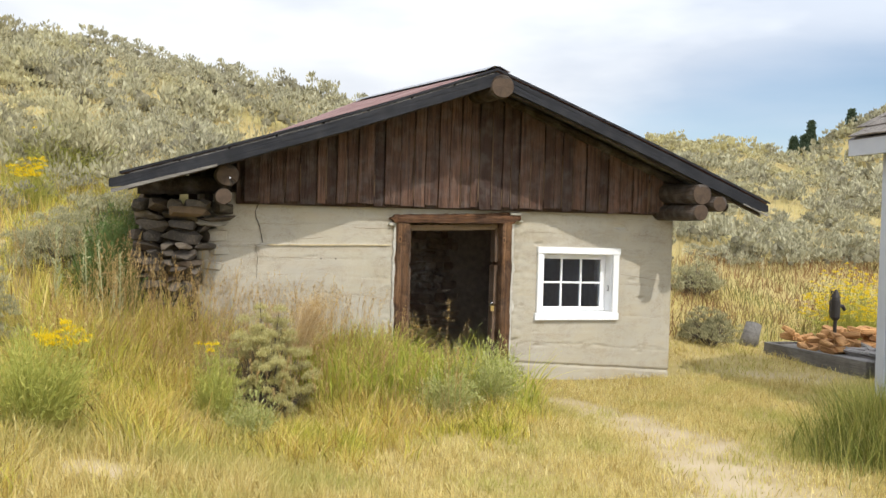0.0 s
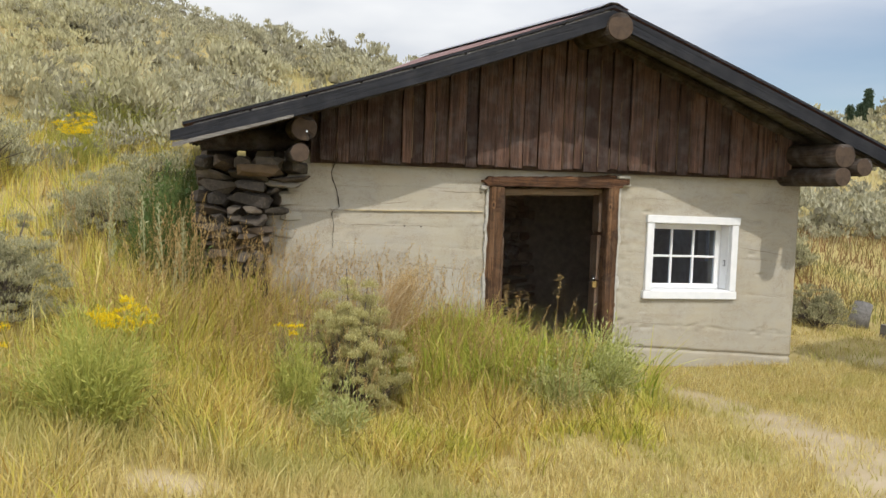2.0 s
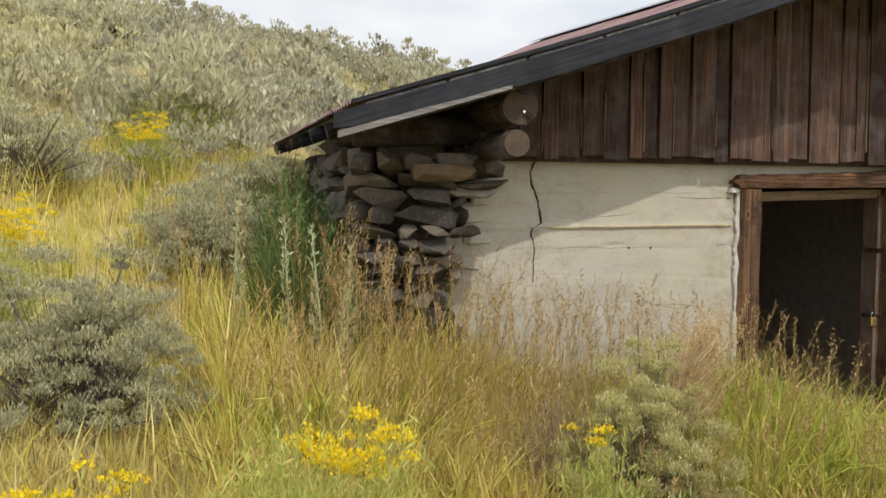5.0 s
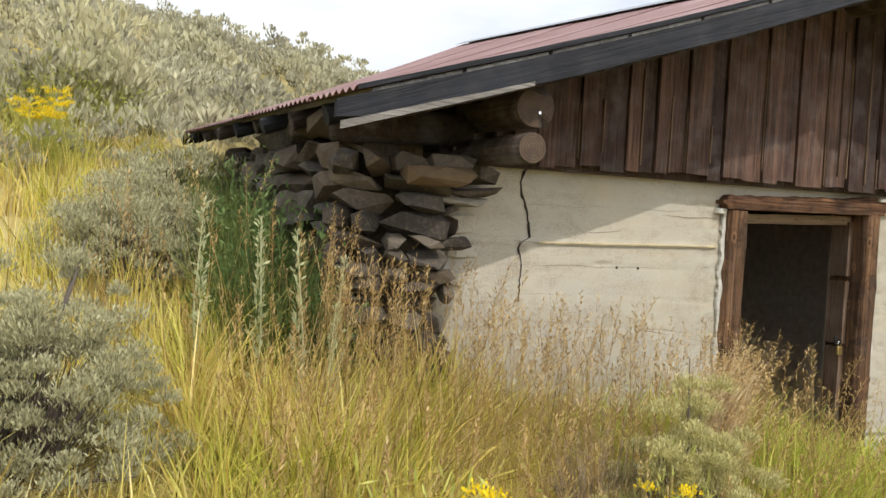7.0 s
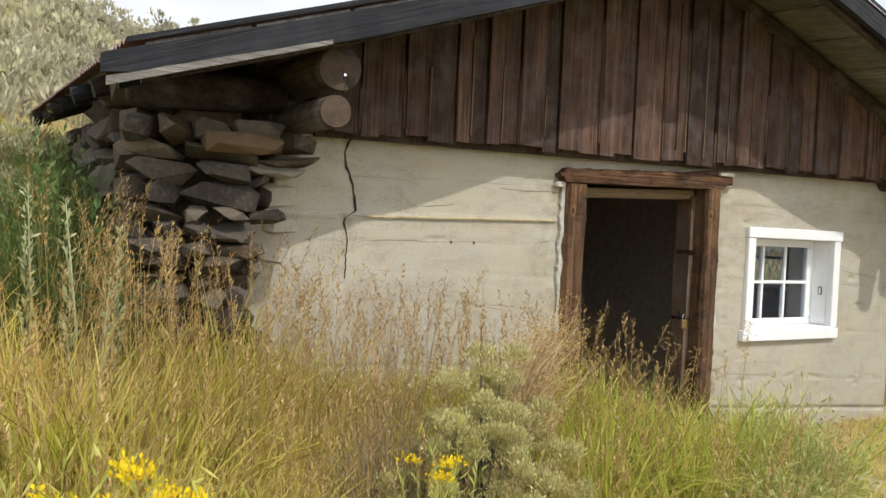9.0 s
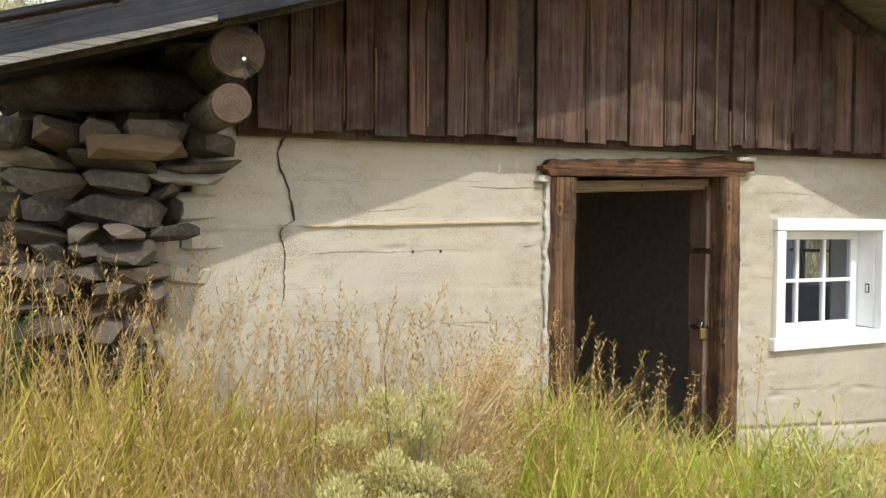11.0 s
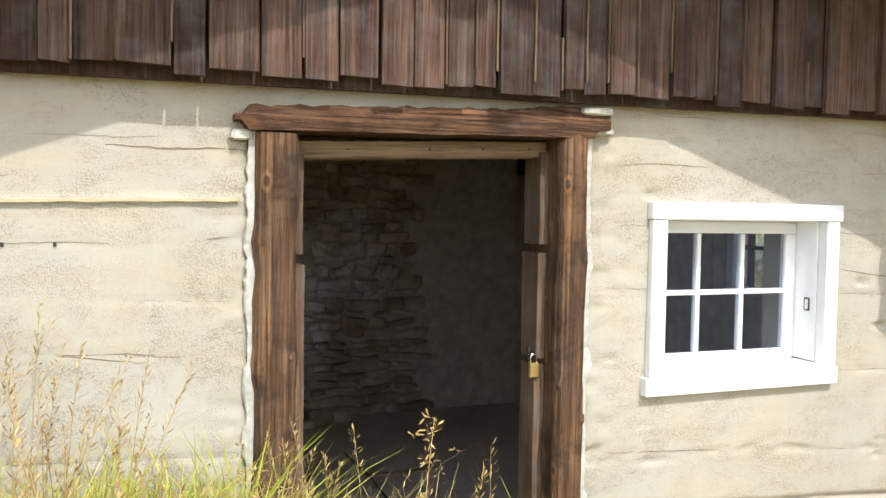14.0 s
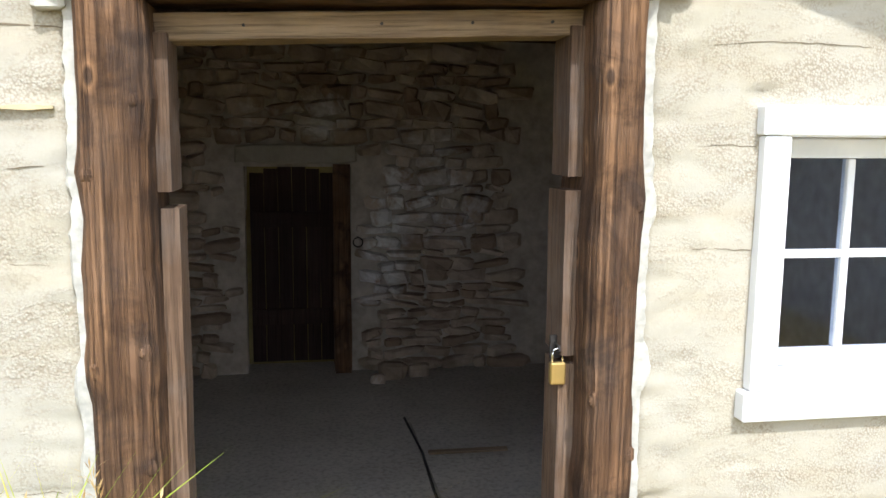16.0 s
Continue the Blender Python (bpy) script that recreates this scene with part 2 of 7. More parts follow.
def inner_stone_nodes(nt, bsdf):
    v = world_coords(nt)
    n = noisy(nt, v, 6, 6, 0.65)
    wash = noisy(nt, v, 1.7, 5, 0.7, 0.5)
    col = ramp(nt, object_random(nt), [(0, (0.34, 0.245, 0.17)), (0.5, (0.50, 0.385, 0.28)), (1, (0.62, 0.50, 0.38))])
    col = mix(nt, remap(nt, n, 0.35, 0.7, 0, 0.6), col, (0.13, 0.095, 0.07))
    def remnant(cx, cz, rx, rz):
        """Where a patch of whitewash has stayed on."""
        ge = nt.nodes.new("ShaderNodeNewGeometry")
        mp = nt.nodes.new("ShaderNodeMapping")
        mp.inputs["Scale"].default_value = (1 / rx, 0, 1 / rz)
        mp.inputs["Location"].default_value = (-cx / rx, 0, -cz / rz)
        ln = nt.nodes.new("ShaderNodeVectorMath")
        ln.operation = "LENGTH"
        nt.links.new(ge.outputs["Position"], mp.inputs["Vector"])
        nt.links.new(mp.outputs["Vector"], ln.inputs[0])
        return remap(nt, ln.outputs["Value"], 1.15, 0.35, 0.0, 0.22)
    total = None
    for cx, cz, rx, rz in ((2.98, 0.36, 0.34, 0.30), (2.95, 0.85, 0.25, 0.5), (2.45, 1.62, 0.55, 0.22), (3.35, 1.2, 0.45, 0.5)):
        add = nt.nodes.new("ShaderNodeMath")
        add.operation = "ADD"
        nt.links.new(remnant(cx, cz, rx, rz), add.inputs[0])
        nt.links.new(total if total else wash, add.inputs[1])
        total = add.outputs["Value"]
    patch = nt.nodes.new("ShaderNodeMath")
    patch.operation = "MULTIPLY"
    nt.links.new(remap(nt, total, 0.60, 0.80), patch.inputs[0])
    nt.links.new(remap(nt, n, 0.38, 0.5), patch.inputs[1])
    col = mix(nt, patch.outputs["Value"], col, (0.74, 0.71, 0.67))
    nt.links.new(col, bsdf.inputs["Base Color"])
    bump(nt, bsdf, n, 0.7, 0.02)


M_INSTONE = material("whitewashed_stone", inner_stone_nodes, 0.92)


def mortar_nodes(nt, bsdf):
    n = noisy(nt, world_coords(nt), 12, 5)
    nt.links.new(ramp(nt, n, [(0.3, (0.36, 0.30, 0.235)), (0.7, (0.54, 0.465, 0.38))]), bsdf.inputs["Base Color"])
    bump(nt, bsdf, n, 0.6, 0.015)


M_MORTAR = material("earth_mortar", mortar_nodes, 0.95)


def dirt_floor_nodes(nt, bsdf):
    v = world_coords(nt)
    n = noisy(nt, v, 2.4, 6, 0.6)
    f = noisy(nt, v, 40, 4)
    col = ramp(nt, n, [(0.3, (0.44, 0.39, 0.335)), (0.7, (0.56, 0.505, 0.44))])
    nt.links.new(mix(nt, remap(nt, f, 0.45, 0.7, 0, 0.4), col, (0.12, 0.10, 0.085)), bsdf.inputs["Base Color"])
    bump(nt, bsdf, f, 0.4, 0.006)


M_FLOOR = material("packed_earth", dirt_floor_nodes, 0.95)


def white_paint_nodes(nt, bsdf):
    v = world_coords(nt)
    n = noisy(nt, v, 9, 5)
    f = noisy(nt, v, 70, 3)
    col = ramp(nt, n, [(0.3, (0.74, 0.75, 0.76)), (0.7, (0.83, 0.83, 0.83))])
    nt.links.new(col, bsdf.inputs["Base Color"])
    bump(nt, bsdf, f, 0.12, 0.003)


M_WHITE = material("white_paint", white_paint_nodes, 0.5)


def roof_nodes(nt, bsdf):
    v = world_coords(nt)
    n = noisy(nt, v, 1.6, 6, 0.6)
    s = noisy(nt, world_coords(nt, (0.5, 7, 0.5)), 1.5, 5)
    col = ramp(nt, n, [(0.3, (0.155, 0.078, 0.070)), (0.55, (0.205, 0.115, 0.105)), (0.75, (0.28, 0.195, 0.185))])
    col = mix(nt, remap(nt, s, 0.5, 0.75, 0, 0.5), col, (0.26, 0.20, 0.19))
    nt.links.new(col, bsdf.inputs["Base Color"])
    bsdf.inputs["Metallic"].default_value = 0.1


M_ROOF = material("painted_roof_metal", roof_nodes, 0.55)


def plain(name, colour, rough=0.6, metal=0.0, var=0.25, scale=20):
    def build(nt, bsdf):
        n = noisy(nt, coords(nt), scale, 4)
        col = mix(nt, remap(nt, n, 0.35, 0.7, 0, var), colour, tuple(c * 0.5 for c in colour))
        nt.links.new(col, bsdf.inputs["Base Color"])
        bsdf.inputs["Metallic"].default_value = metal
    return material(name, build, rough)


M_BRASS = plain("brass", (0.70, 0.50, 0.20), 0.35, 0.9)
M_STEEL = plain("bright_steel", (0.75, 0.75, 0.75), 0.25, 1.0, 0.1)
M_IRON = plain("dark_iron", (0.05, 0.045, 0.042), 0.6, 0.5)
M_RIDGE = plain("grey_ridge_metal", (0.30, 0.32, 0.35), 0.45, 0.6)
M_HOLE = plain("open_crack", (0.05, 0.042, 0.034), 1.0)
M_SIDING = plain("blue_grey_paint", (0.42, 0.44, 0.48), 0.7, 0, 0.15, 6)
M_SHINGLE = wood("wood_shingle", (0.16, 0.14, 0.125), (0.40, 0.36, 0.32), 0, 24, 0.5)
M_ROCKGREY = material("grey_rubble", stone_nodes([(0.16, 0.15, 0.145), (0.25, 0.235, 0.225), (0.30, 0.27, 0.25)]), 0.9)


def glass_nodes(nt, bsdf):
    # the blue tint stands in for sky reflected in the panes
    bsdf.inputs["Base Color"].default_value = (0.70, 0.78, 0.93, 1)
    bsdf.inputs["Transmission Weight"].default_value = 1.0
    bsdf.inputs["Roughness"].default_value = 0.01
    bsdf.inputs["IOR"].default_value = 1.45
    bsdf.inputs["Specular IOR Level"].default_value = 0.5


M_GLASS = material("window_glass", glass_nodes, 0.01)


def leafy(name, tones, trans=0.25, patch=None, rough=0.7, clump=None):
    """Leaves or blades: each has its own tone; a slow drift over the ground mixes in a second range."""
    def build(nt, bsdf):
        r = island_random(nt)
        col = ramp(nt, r, [(i / (len(tones) - 1), c) for i, c in enumerate(tones)])
        if patch:
            n = noisy(nt, world_coords(nt), patch[0], 3, 0.6)
            col2 = ramp(nt, r, [(i / (len(patch[1]) - 1), c) for i, c in enumerate(patch[1])])
            col = mix(nt, remap(nt, n, patch[2], patch[3]), col, col2)
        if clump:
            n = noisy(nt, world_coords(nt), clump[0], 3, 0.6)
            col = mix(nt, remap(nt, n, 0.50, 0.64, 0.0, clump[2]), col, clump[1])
        nt.links.new(col, bsdf.inputs["Base Color"])
        tr = nt.nodes.new("ShaderNodeBsdfTranslucent")
        nt.links.new(col, tr.inputs["Color"])
        mx = nt.nodes.new("ShaderNodeMixShader")
        mx.inputs["Fac"].default_value = trans
        nt.links.new(bsdf.outputs["BSDF"], mx.inputs[1])
        nt.links.new(tr.outputs["BSDF"], mx.inputs[2])
        nt.links.new(mx.outputs["Shader"], nt.nodes["Material Output"].inputs["Surface"])
        bsdf.inputs["Specular IOR Level"].default_value = 0.15
    return material(name, build, rough)


STRAW = [(0.36, 0.27, 0.09), (0.54, 0.415, 0.15), (0.68, 0.55, 0.23), (0.58, 0.49, 0.17), (0.75, 0.65, 0.34)]
GREENISH = [(0.33, 0.33, 0.08), (0.50, 0.45, 0.14), (0.26, 0.28, 0.06), (0.62, 0.54, 0.20)]
M_LAWN = leafy("dry_lawn_blades", STRAW, 0.3, (1.1, GREENISH, 0.48, 0.68))
M_TALL = leafy("tall_dry_grass", [(0.13, 0.085, 0.025), (0.42, 0.28, 0.065), (0.64, 0.51, 0.12), (0.54, 0.49, 0.09), (0.86, 0.72, 0.31), (0.46, 0.45, 0.07), (0.70, 0.57, 0.16), (0.56, 0.37, 0.13), (0.74, 0.60, 0.18)], 0.35,
               (2.4, [(0.14, 0.15, 0.025), (0.30, 0.33, 0.04), (0.46, 0.45, 0.06), (0.62, 0.55, 0.10), (0.70, 0.60, 0.15)], 0.48, 0.64))
M_GREEN = leafy("green_grass", [(0.22, 0.29, 0.04), (0.40, 0.46, 0.07), (0.54, 0.54, 0.11), (0.66, 0.56, 0.16), (0.46, 0.50, 0.08)], 0.35)
M_CLUMP = leafy("clump_grass", [(0.10, 0.12, 0.03), (0.20, 0.22, 0.05), (0.32, 0.31, 0.08), (0.46, 0.40, 0.14)], 0.3)
# weeds under the eave: the tones are darkened to hold its shade
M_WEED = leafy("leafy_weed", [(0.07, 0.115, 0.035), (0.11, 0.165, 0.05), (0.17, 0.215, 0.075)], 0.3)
M_SEED = leafy("seed_heads", [(0.44, 0.29, 0.11), (0.56, 0.41, 0.18), (0.34, 0.20, 0.08), (0.62, 0.48, 0.24)], 0.3)
M_SAGE = leafy("sage_leaves", [(0.27, 0.26, 0.14), (0.37, 0.355, 0.205), (0.47, 0.44, 0.27), (0.18, 0.165, 0.08)], 0.2)
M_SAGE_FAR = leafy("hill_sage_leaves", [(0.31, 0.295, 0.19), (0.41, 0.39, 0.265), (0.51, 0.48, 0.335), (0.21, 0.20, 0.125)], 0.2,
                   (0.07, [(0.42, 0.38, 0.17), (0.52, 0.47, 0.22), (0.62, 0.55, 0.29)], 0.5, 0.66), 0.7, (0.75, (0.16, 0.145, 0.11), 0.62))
M_RABBIT = leafy("rabbitbrush_leaves", [(0.28, 0.31, 0.07), (0.40, 0.41, 0.10), (0.52, 0.48, 0.14)], 0.3)
M_YELLOW = leafy("yellow_blossom", [(0.74, 0.52, 0.01), (0.82, 0.60, 0.02), (0.62, 0.50, 0.03)], 0.25)
M_TWIG = plain("grey_twigs", (0.13, 0.105, 0.085), 0.9)
M_CONIFER = leafy("conifer_needles", [(0.05, 0.08, 0.05), (0.08, 0.115, 0.07), (0.11, 0.14, 0.085)], 0.1)
M_DEADSTEM = leafy("dead_stems", [(0.52, 0.40, 0.23), (0.64, 0.51, 0.31), (0.42, 0.30, 0.17)], 0.2)


def ground_nodes(nt, bsdf):
    v = world_coords(nt)
    big = noisy(nt, v, 0.35, 4, 0.6)
    n = noisy(nt, v, 2.2, 6, 0.65)
    f = noisy(nt, v, 38, 5, 0.7)
    straw = ramp(nt, n, [(0.3, (0.27, 0.205, 0.075)), (0.5, (0.37, 0.29, 0.11)), (0.72, (0.44, 0.35, 0.165))])
    straw = mix(nt, remap(nt, big, 0.45, 0.65, 0, 0.6), straw, (0.36, 0.32, 0.11))
    straw = mix(nt, remap(nt, f, 0.4, 0.7, 0, 0.55), straw, (0.27, 0.20, 0.075))
    dirt = ramp(nt, n, [(0.3, (0.40, 0.315, 0.20)), (0.7, (0.49, 0.40, 0.275))])
    dirt = mix(nt, remap(nt, f, 0.5, 0.72, 0, 0.4), dirt, (0.30, 0.23, 0.15))
    at = nt.nodes.new("ShaderNodeAttribute")
    at.attribute_name = "bare"
    sm = nt.nodes.new("ShaderNodeMath")
    sm.operation = "MULTIPLY_ADD"
    nt.links.new(f, sm.inputs[0])
    sm.inputs[1].default_value = 0.9
    nt.links.new(at.outputs["Fac"], sm.inputs[2])
    col = mix(nt, remap(nt, sm.outputs["Value"], 0.60, 1.25), straw, dirt)
    nt.links.new(col, bsdf.inputs["Base Color"])
    bump(nt, bsdf, f, 0.6, 0.015)


M_GROUND = material("dry_ground", ground_nodes, 0.95)


# ---- building helpers ----
def make_object(name, verts, faces, mat, parent=None, label="", smooth=False):
    me = bpy.data.meshes.new(name)
    me.from_pydata([tuple(v) for v in verts], [], [tuple(f) for f in faces])
    me.validate()
    me.materials.append(mat)
    if smooth:
        me.polygons.foreach_set("use_smooth", [True] * len(me.polygons))
    ob = new(name, me)
    if parent:
        ob.parent = parent
    if label:
        ob["label"] = label
    return ob


def fast_mesh(name, verts, tris, mat, smooth=False):
    """A mesh of triangles from two arrays."""
    me = bpy.data.meshes.new(name)
    verts = np.ascontiguousarray(verts, dtype=np.float32)
    tris = np.ascontiguousarray(tris, dtype=np.int32)
    me.vertices.add(len(verts))
    me.vertices.foreach_set("co", verts.ravel())
    me.loops.add(tris.size)
    me.loops.foreach_set("vertex_index", tris.ravel())
    me.polygons.add(len(tris))
    me.polygons.foreach_set("loop_start", np.arange(0, tris.size, 3, dtype=np.int32))
    if smooth:
        me.polygons.foreach_set("use_smooth", np.ones(len(tris), dtype=bool))
    me.update(calc_edges=True)
    me.materials.append(mat)
    return me


def part(name, bm, mat, parent=None, label="", smooth=False):
    """Links a bmesh as one mesh object under a thing or a part."""
    me = bpy.data.meshes.new(name)
    bmesh.ops.recalc_face_normals(bm, faces=bm.faces)
    bm.to_mesh(me)
    bm.free()
    me.materials.append(mat)
    if smooth:
        me.polygons.foreach_set("use_smooth", [True] * len(me.polygons))
    ob = new(name, me)
    if parent:
        ob.parent = parent
    if label:
        ob["label"] = label
    return ob


def empty(name, at, label, category, group="", kind=""):
    ob = new(name)
    ob.location = at
    ob.empty_display_size = 0.1
    return tagged(ob, label, category, group, kind)


def box_bm(lo, hi, cuts=0, rough=0.0, seed=0, bevel=0.0):
    """A box between two corners, cut along its longest side and roughened."""
    bm = bmesh.new()
    lo, hi = Vector(lo), Vector(hi)
    size = hi - lo
    bmesh.ops.create_cube(bm, size=1.0, matrix=Matrix.Translation((lo + hi) / 2) @ Matrix.Diagonal((*size, 1)))
    if cuts:
        ax = max(range(3), key=lambda i: size[i])
        edges = [e for e in bm.edges if abs((e.verts[0].co - e.verts[1].co)[ax]) > size[ax] * 0.9]
        bmesh.ops.subdivide_edges(bm, edges=edges, cuts=cuts)
    if bevel:
        bmesh.ops.bevel(bm, geom=list(bm.edges), offset=bevel, segments=1, affect="EDGES", clamp_overlap=True)
    if rough:
        for v in bm.verts:
            p = v.co * 5 + Vector((seed * 3.7, seed * 1.3, seed * 7.1))
            v.co += noise.noise_vector(p) * rough + noise.noise_vector(p * 4) * rough * 0.4
    return bm


def rod_bm(path, radii, sides=8, seed=0, rough=0.0, cap=True):
    """A tapering rod along a list of places."""
    bm = bmesh.new()
    rings = []
    path = [Vector(p) for p in path]
    for i, p in enumerate(path):
        d = (path[min(i + 1, len(path) - 1)] - path[max(i - 1, 0)]).normalized()
        a = d.orthogonal().normalized() if abs(d.z) > 0.9 else d.cross(Vector((0, 0, 1))).normalized()
        b = d.cross(a)
        r = radii[i] if isinstance(radii, (list, tuple)) else radii
        ring = []
        for k in range(sides):
            an = 2 * math.pi * k / sides
            q = p + (a * math.cos(an) + b * math.sin(an)) * r
            if rough:
                q += noise.noise_vector(q * 6 + Vector((seed * 5.1, 0, seed))) * rough
            ring.append(bm.verts.new(q))
        rings.append(ring)
    for r0, r1 in zip(rings, rings[1:]):
        for k in range(sides):
            bm.faces.new((r0[k], r0[(k + 1) % sides], r1[(k + 1) % sides], r1[k]))
    if cap:
        bm.faces.new(rings[0][::-1])
        bm.faces.new(rings[-1])
    return bm


def rock_bm(size, seed):
    """An angular broken stone."""
    rng = random.Random(seed)
    bm = bmesh.new()
    for _ in range(17):
        p = Vector((rng.uniform(-1, 1), rng.uniform(-1, 1), rng.uniform(-1, 1)))
        p /= max(abs(p.x) ** 3.2 + abs(p.y) ** 3.2 + abs(p.z) ** 3.2, 1e-4) ** (1 / 3.2)
        bm.verts.new((p.x * size[0] / 2, p.y * size[1] / 2, p.z * size[2] / 2))
    got = bmesh.ops.convex_hull(bm, input=list(bm.verts))
    bmesh.ops.delete(bm, geom=[v for v in got["geom_interior"] if isinstance(v, bmesh.types.BMVert)], context="VERTS")
    return bm


def stone_bm(size, seed, rough=0.16):
    """A broken block with blunt edges."""
    bm = bmesh.new()
    bmesh.ops.create_cube(bm, size=1.0)
    bmesh.ops.bevel(bm, geom=list(bm.edges), offset=0.16, segments=1, affect="EDGES")
    for v in bm.verts:
        p = v.co * 1.6 + Vector((seed * 2.3, seed * 5.9, seed * 1.7))
        v.co += noise.noise_vector(p) * rough
        v.co = Vector((v.co.x * size[0], v.co.y * size[1], v.co.z * size[2]))
    return bm


# ---- the ground ----
WALL_Y = 8.27          # outer face of the front wall
ROOF_K, ROOF_C = 0.0, 7.465   # the roof's front edge stands on y = ROOF_C - ROOF_K * x
FLOOR_Z = -0.28


def smooth01(a):
    a = np.clip(a, 0, 1)
    return a * a * (3 - 2 * a)


def hill_height(x, y):
    left = np.minimum(np.maximum(0.5 - x, 0), 5.5) * 0.2 * smooth01((y - 2.0) / 5.0)
    base = 7.2 + 0.5 * np.clip(x, 0, 14) + 0.2 * np.maximum(x - 14, 0)
    u = y - base
    hill = 0.285 * np.where(u > 12, u, np.log1p(np.exp(np.clip(u * 1.3, -30, 30))) / 1.3)
    return 0.06 + left + hill


def ground_height(x, y):
    """Height of the ground: a level yard, the hillside behind it with its crest, and a farther hill."""
    x, y = np.asarray(x, float), np.asarray(y, float)
    r = np.hypot(x, y)
    crest = 33.0 + 22.0 * smooth01((np.degrees(np.arctan2(x, np.maximum(y, 1e-3))) - 14) / 24)
    crest = np.where(y > 0, crest, 60.0)
    s = np.where(r > crest, crest / np.maximum(r, 1e-6), 1.0)
    h = hill_height(x * s, y * s)
    h = h - np.maximum(r - crest, 0) * 0.12 * smooth01(h / 6.0)
    far = 21.6 * np.exp(-0.5 * (((x - 99.6) * 0.64 - (y - 83.6) * 0.77) / 22.0) ** 2 - 0.5 * (((x - 99.6) * 0.77 + (y - 83.6) * 0.64) / 30.0) ** 2)
    h = np.maximum(h, far)
    h = h + 0.035 * np.sin(x * 1.7 + 0.6 * y) * np.sin(y * 1.3 - x * 0.4) * smooth01((r - 1) / 5)
    h = h + 0.25 * np.sin(x * 0.31 + 1.0) * np.sin(y * 0.27) * smooth01((y - 14) / 10)
    # a hollow under the building, whose floor lies lower than the hillside
    inside = smooth01((x - 0.02) / 0.25) * smooth01((5.32 - x) / 0.25) * smooth01((y - 8.36) / 0.25) * smooth01((13.0 - y) / 0.25)
    h = h * (1 - inside) + (FLOOR_Z - 0.25) * inside
    return h


def bare_amount(x, y):
    """Worn earth: the footpath that leads up to the door, and a few bald spots."""
    cx = 3.35 + 0.38 * np.sin((y - 4.4) * 0.85) + 0.05 * (7.4 - y)
    path = smooth01(1.15 - np.abs(x - cx) / (0.34 + 0.17 * np.clip(7.5 - y, 0, 3))) * smooth01((y - 3.0) / 1.5) * smooth01((7.75 - y) / 0.4)
    spot = smooth01(1.25 - np.hypot((x + 0.62) / 0.42, (y - 5.15) / 0.20))
    spot2 = smooth01(1.2 - np.hypot((x - 6.9) / 1.3, (y - 8.3) / 0.7)) * 0.7
    wob = 0.75 + 0.25 * np.sin(x * 7.3 + np.sin(y * 5.1) * 2) * np.sin(y * 6.1 + x * 2.2)
    return np.clip((path * 0.85 + spot + spot2) * wob, 0, 1)


def build_ground():
    n = 280
    s = np.linspace(-1, 1, n)
    gx = 2.0 + 2.2 * np.sinh(s * 5.9)
    gy = 6.5 + 2.2 * np.sinh(s * 5.9)
    X, Y = np.meshgrid(gx, gy)
    Z = ground_height(X, Y)
    verts = np.stack([X.ravel(), Y.ravel(), Z.ravel()], 1)
    i = np.arange(n * n).reshape(n, n)
    a, b, c, d = i[:-1, :-1].ravel(), i[:-1, 1:].ravel(), i[1:, 1:].ravel(), i[1:, :-1].ravel()
    tris = np.concatenate([np.stack([a, b, c], 1), np.stack([a, c, d], 1)])
    me = fast_mesh("ground", verts, tris, M_GROUND, True)
    me.attributes.new("bare", "FLOAT", "POINT").data.foreach_set("value", bare_amount(X, Y).ravel().astype(np.float32))
    return tagged(new("ground", me), "dry straw-yellow grassland with a worn dirt footpath", "ground", kind="structure")


build_ground()


# ---- front wall ----
DOOR_X0, DOOR_X1, DOOR_Z1 = 1.95, 3.29, 1.86
WIN_X0, WIN_X1, WIN_Z0, WIN_Z1 = 3.64, 4.52, 0.84, 1.53
# casting seams: height at x = 3.3, slope, depth
SEAMS_RIGHT = ((0.322, -0.065, 0.030), (0.56, -0.07, 0.016), (0.90, -0.05, 0.008), (1.235, -0.035, 0.012), (1.49, -0.02, 0.008), (1.742, 0.0, 0.010), (1.955, -0.02, 0.010))
SEAMS_LEFT = ((0.62, -0.04, 0.008), (0.96, -0.05, 0.012), (1.19, -0.02, 0.012), (1.465, 0.024, 0.007), (1.595, 0.022, -0.012), (1.80, 0.02, 0.008))


def lattice(lo, hi, step, keep):
    """Even places from lo to hi that include those in keep."""
    ends = sorted({lo, hi, *[k for k in keep if lo < k < hi]})
    out = []
    for a, b in zip(ends, ends[1:]):
        k = max(1, round((b - a) / step))
        out += [a + (b - a) * i / k for i in range(k)]
    return out + [hi]


M_LEDGE = plain("pale_yellow_lime", (0.57, 0.475, 0.30), 0.9, 0, 0.4, 14)
M_LIME = plain("white_lime", (0.54, 0.515, 0.455), 0.95, 0, 0.6, 38)
M_HAIR = plain("hairline_crack", (0.20, 0.16, 0.11), 1.0)


